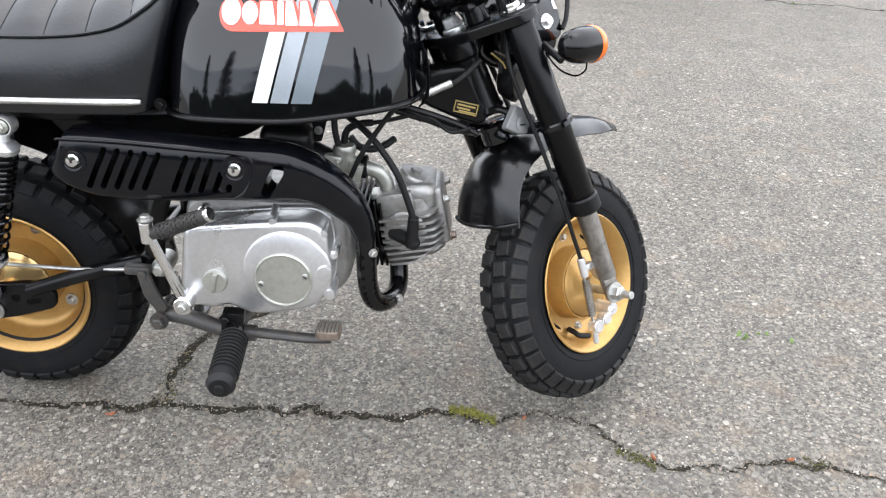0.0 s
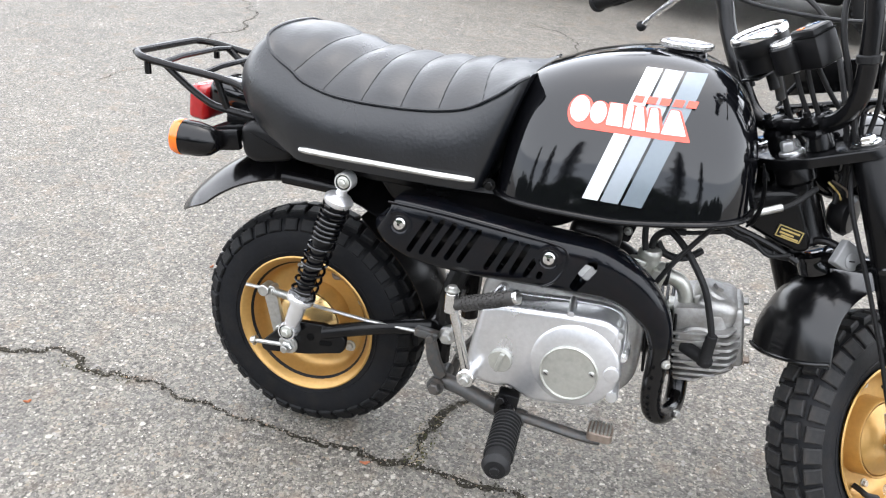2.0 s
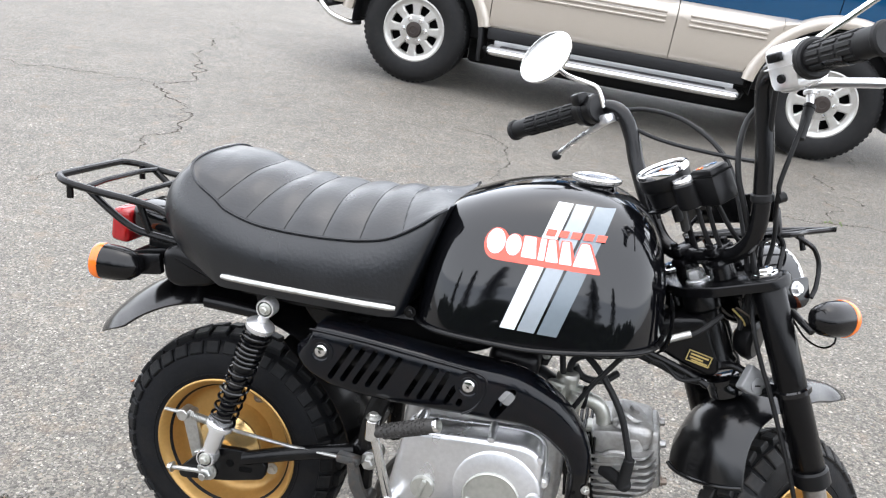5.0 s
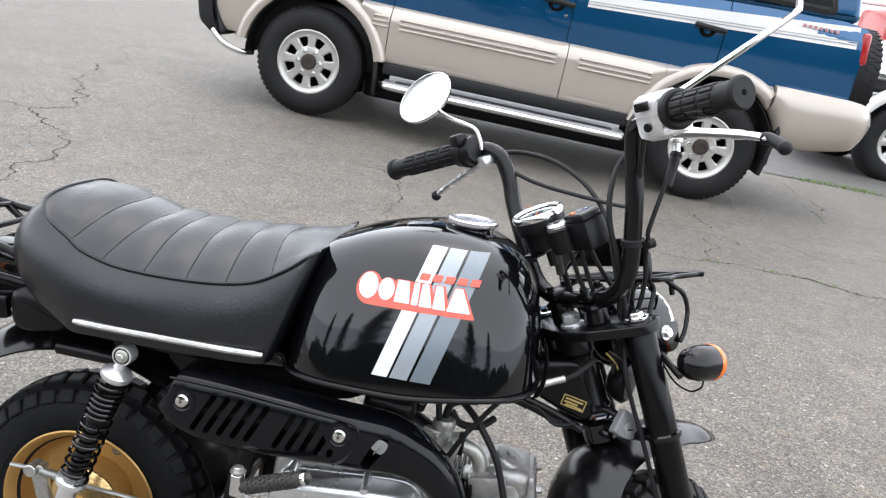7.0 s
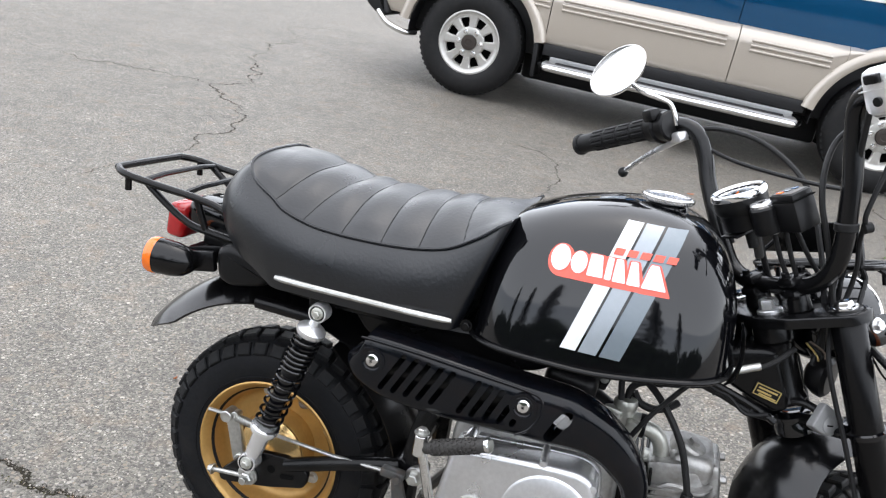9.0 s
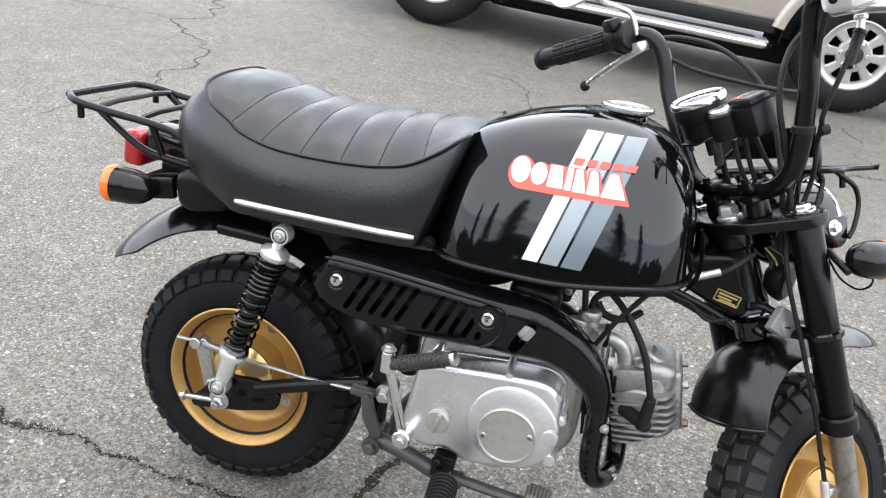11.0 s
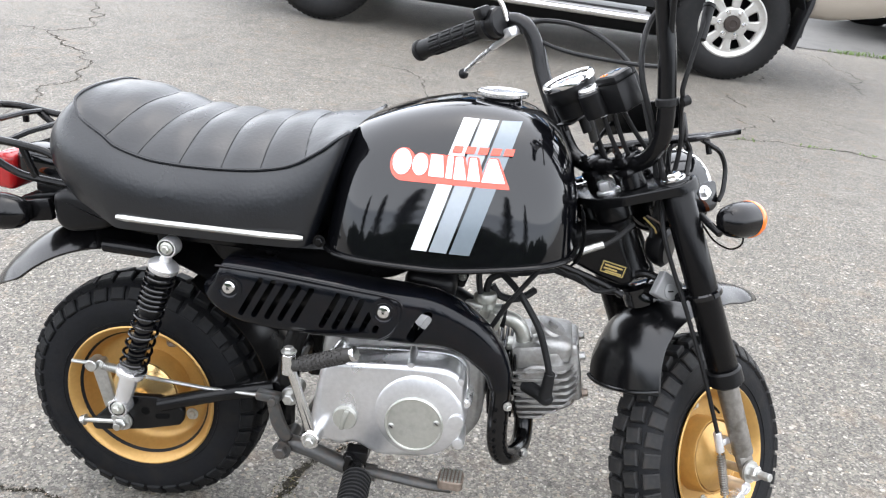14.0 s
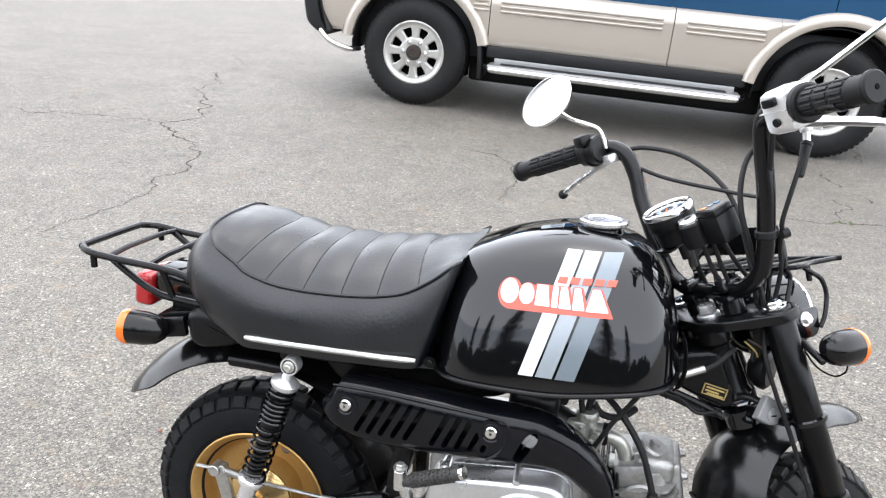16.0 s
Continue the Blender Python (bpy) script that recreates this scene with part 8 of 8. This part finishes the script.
# a painted yellow line, a white guard rail far behind
def draped(x0, x1, y0, y1, lift, nx=12, ny=8, skew=0.0):
    vs = [(x0 + (x1 - x0) * i / nx + skew * j / ny, y0 + (y1 - y0) * j / ny, 0) for j in range(ny + 1) for i in range(nx + 1)]
    vs = [(x, y, ground_z(x, y) + lift) for x, y, _ in vs]
    fs = [(j * (nx + 1) + i, j * (nx + 1) + i + 1, (j + 1) * (nx + 1) + i + 1, (j + 1) * (nx + 1) + i) for j in range(ny) for i in range(nx)]
    return vs, fs


APRON = mat("smooth_worn_concrete", (0.105, 0.102, 0.096), 0.7, spread=0.22, coarse=2.2, fine=60, tint=(0.07, 0.067, 0.062), tint_amount=0.5, bump=0.3, bump_scale=120, spec=0.4)


def apron():
    """Smoother slab beyond a grassy joint, darkened also for shade by the cars."""
    vs, fs, nx, ny = [], [], 24, 10
    for j in range(ny + 1):
        for i in range(nx + 1):
            x = 2.2 + 13.8 * i / nx
            y0 = 6.52 + 0.10 * (x - 2.2)
            y = y0 + (18.0 - y0) * j / ny
            vs.append((x, y, ground_z(x, y) + 0.006))
    for j in range(ny):
        for i in range(nx):
            a = j * (nx + 1) + i
            fs.append((a, a + 1, a + nx + 2, a + nx + 1))
    return vs, fs


tagged(part("pavement", apron(), APRON, None, "", 0), "smooth dark grey slab beyond a grassy joint", "pavement", kind="structure")
YELLOW = mat("yellow_road_paint", (0.58, 0.46, 0.21), 0.7, spread=0.25, coarse=14)
tagged(part("painted_patch", draped(-6.35, -5.0, 13.66, 15.4, 0.004, 6, 8), YELLOW, None, "", 0), "faded yellow painted patch on asphalt", "road marking", kind="structure")

rail = tagged(new("guard_rail"), "white steel guard rail behind the parked cars", "rail")
rail.matrix_world = pose(0, 15.6, -0.45)
for z in (0.9, 1.35, 1.8, 2.25):
    part("rail_bar", rod((3, 0, z), (24, 0, z), 0.045, 10), CARWHITE, rail)
for k in range(8):
    part("rail_post", rod((3 + 3 * k, 0.05, -0.4), (3 + 3 * k, 0.05, 2.32), 0.05, 10), CARWHITE, rail)


# ---- dark conifers behind the viewer, which the paint mirrors ----
def conifer(h=9.0, r=2.1, seed=5, grains=0.4, soil=FARSOIL):
    rn = random.Random(seed)
    t = tagged(new("conifer_tree"), "tall dark green conifer at the edge of the yard", "tree", "conifers along the yard")
    part("trunk", tube([(0, 0, -0.3), (0.03, 0, h * 0.4), (0.0, 0.05, h * 0.97)], [0.20, 0.13, 0.02], 10), BARK, t)
    gs_v, gs_f = [], []
    for k in range(2600):
        u = rn.random() ** 0.75
        z = 0.25 + (h - 0.25) * u
        reach = r * (1 - u) ** 0.85 * (0.75 + 0.25 * math.sin(z * 5.2)) + 0.08
        a = rn.uniform(0, 2 * math.pi)
        rr = reach * rn.uniform(0.35, 1.05)
        c = Vector((rr * math.cos(a), rr * math.sin(a), z - 0.25 * rr))
        s = rn.uniform(0.12, 0.30)
        d = Vector((math.cos(a), math.sin(a), -0.45)) * s
        w = Vector((-math.sin(a), math.cos(a), rn.uniform(-0.3, 0.3))) * s * 0.38
        i = len(gs_v)
        gs_v += [c - d - w * 0.3, c + w, c + d, c - w]
        gs_f.append((i, i + 1, i + 2, i + 3))
    part("crown", (gs_v, gs_f), FOLIAGE, t, "", 0)
    return t


tree = conifer()
tree.matrix_world = pose(-3.6, -16.6, 0)
for x, y, a in ((-7.5, -17.5, 40), (2.9, -17.2, 130), (7.5, -18.0, 200), (-12.5, -17.0, 300)):
    copy_thing(tree, pose(x, y, 0, 0, 0, a))


def hedge_top(x):
    """Rounded crowns of uneven height, with dips of sky between them."""
    return 1.5 + 0.8 * abs(math.sin(1.07 * x + 0.6)) ** 0.7 + 0.4 * math.sin(0.53 * x + 2.0) + 0.25 * math.sin(3.1 * x)


def hedge():
    """An unseen dark row of shrubs, added behind the viewer to darken reflections."""
    rn = random.Random(9)
    vs, fs = [], []
    for _ in range(14000):
        x = rn.uniform(-18, 18)
        c = Vector((x, -11.4 + rn.gauss(0, 0.35), rn.uniform(0.02, 1.0) ** 0.8 * hedge_top(x)))
        a, s_ = rn.uniform(0, 6.28), rn.uniform(0.10, 0.24)
        u, w = Vector((math.cos(a), 0.3 * rn.uniform(-1, 1), math.sin(a))) * s_, Vector((-math.sin(a), 0.3 * rn.uniform(-1, 1), math.cos(a))) * s_ * 0.6
        i = len(vs)
        vs += [c - u, c + w, c + u, c - w]
        fs.append((i, i + 1, i + 2, i + 3))
    return vs, fs


h = tagged(new("hedge"), "unseen dark green hedge added behind the viewer to darken reflections", "hedge")
part("leaves", hedge(), FOLIAGE, h, "", 0)
part("core", rbox((36, 0.35, 1.0), pose(0, -11.5, 0.49), 0.1), BARK, h)
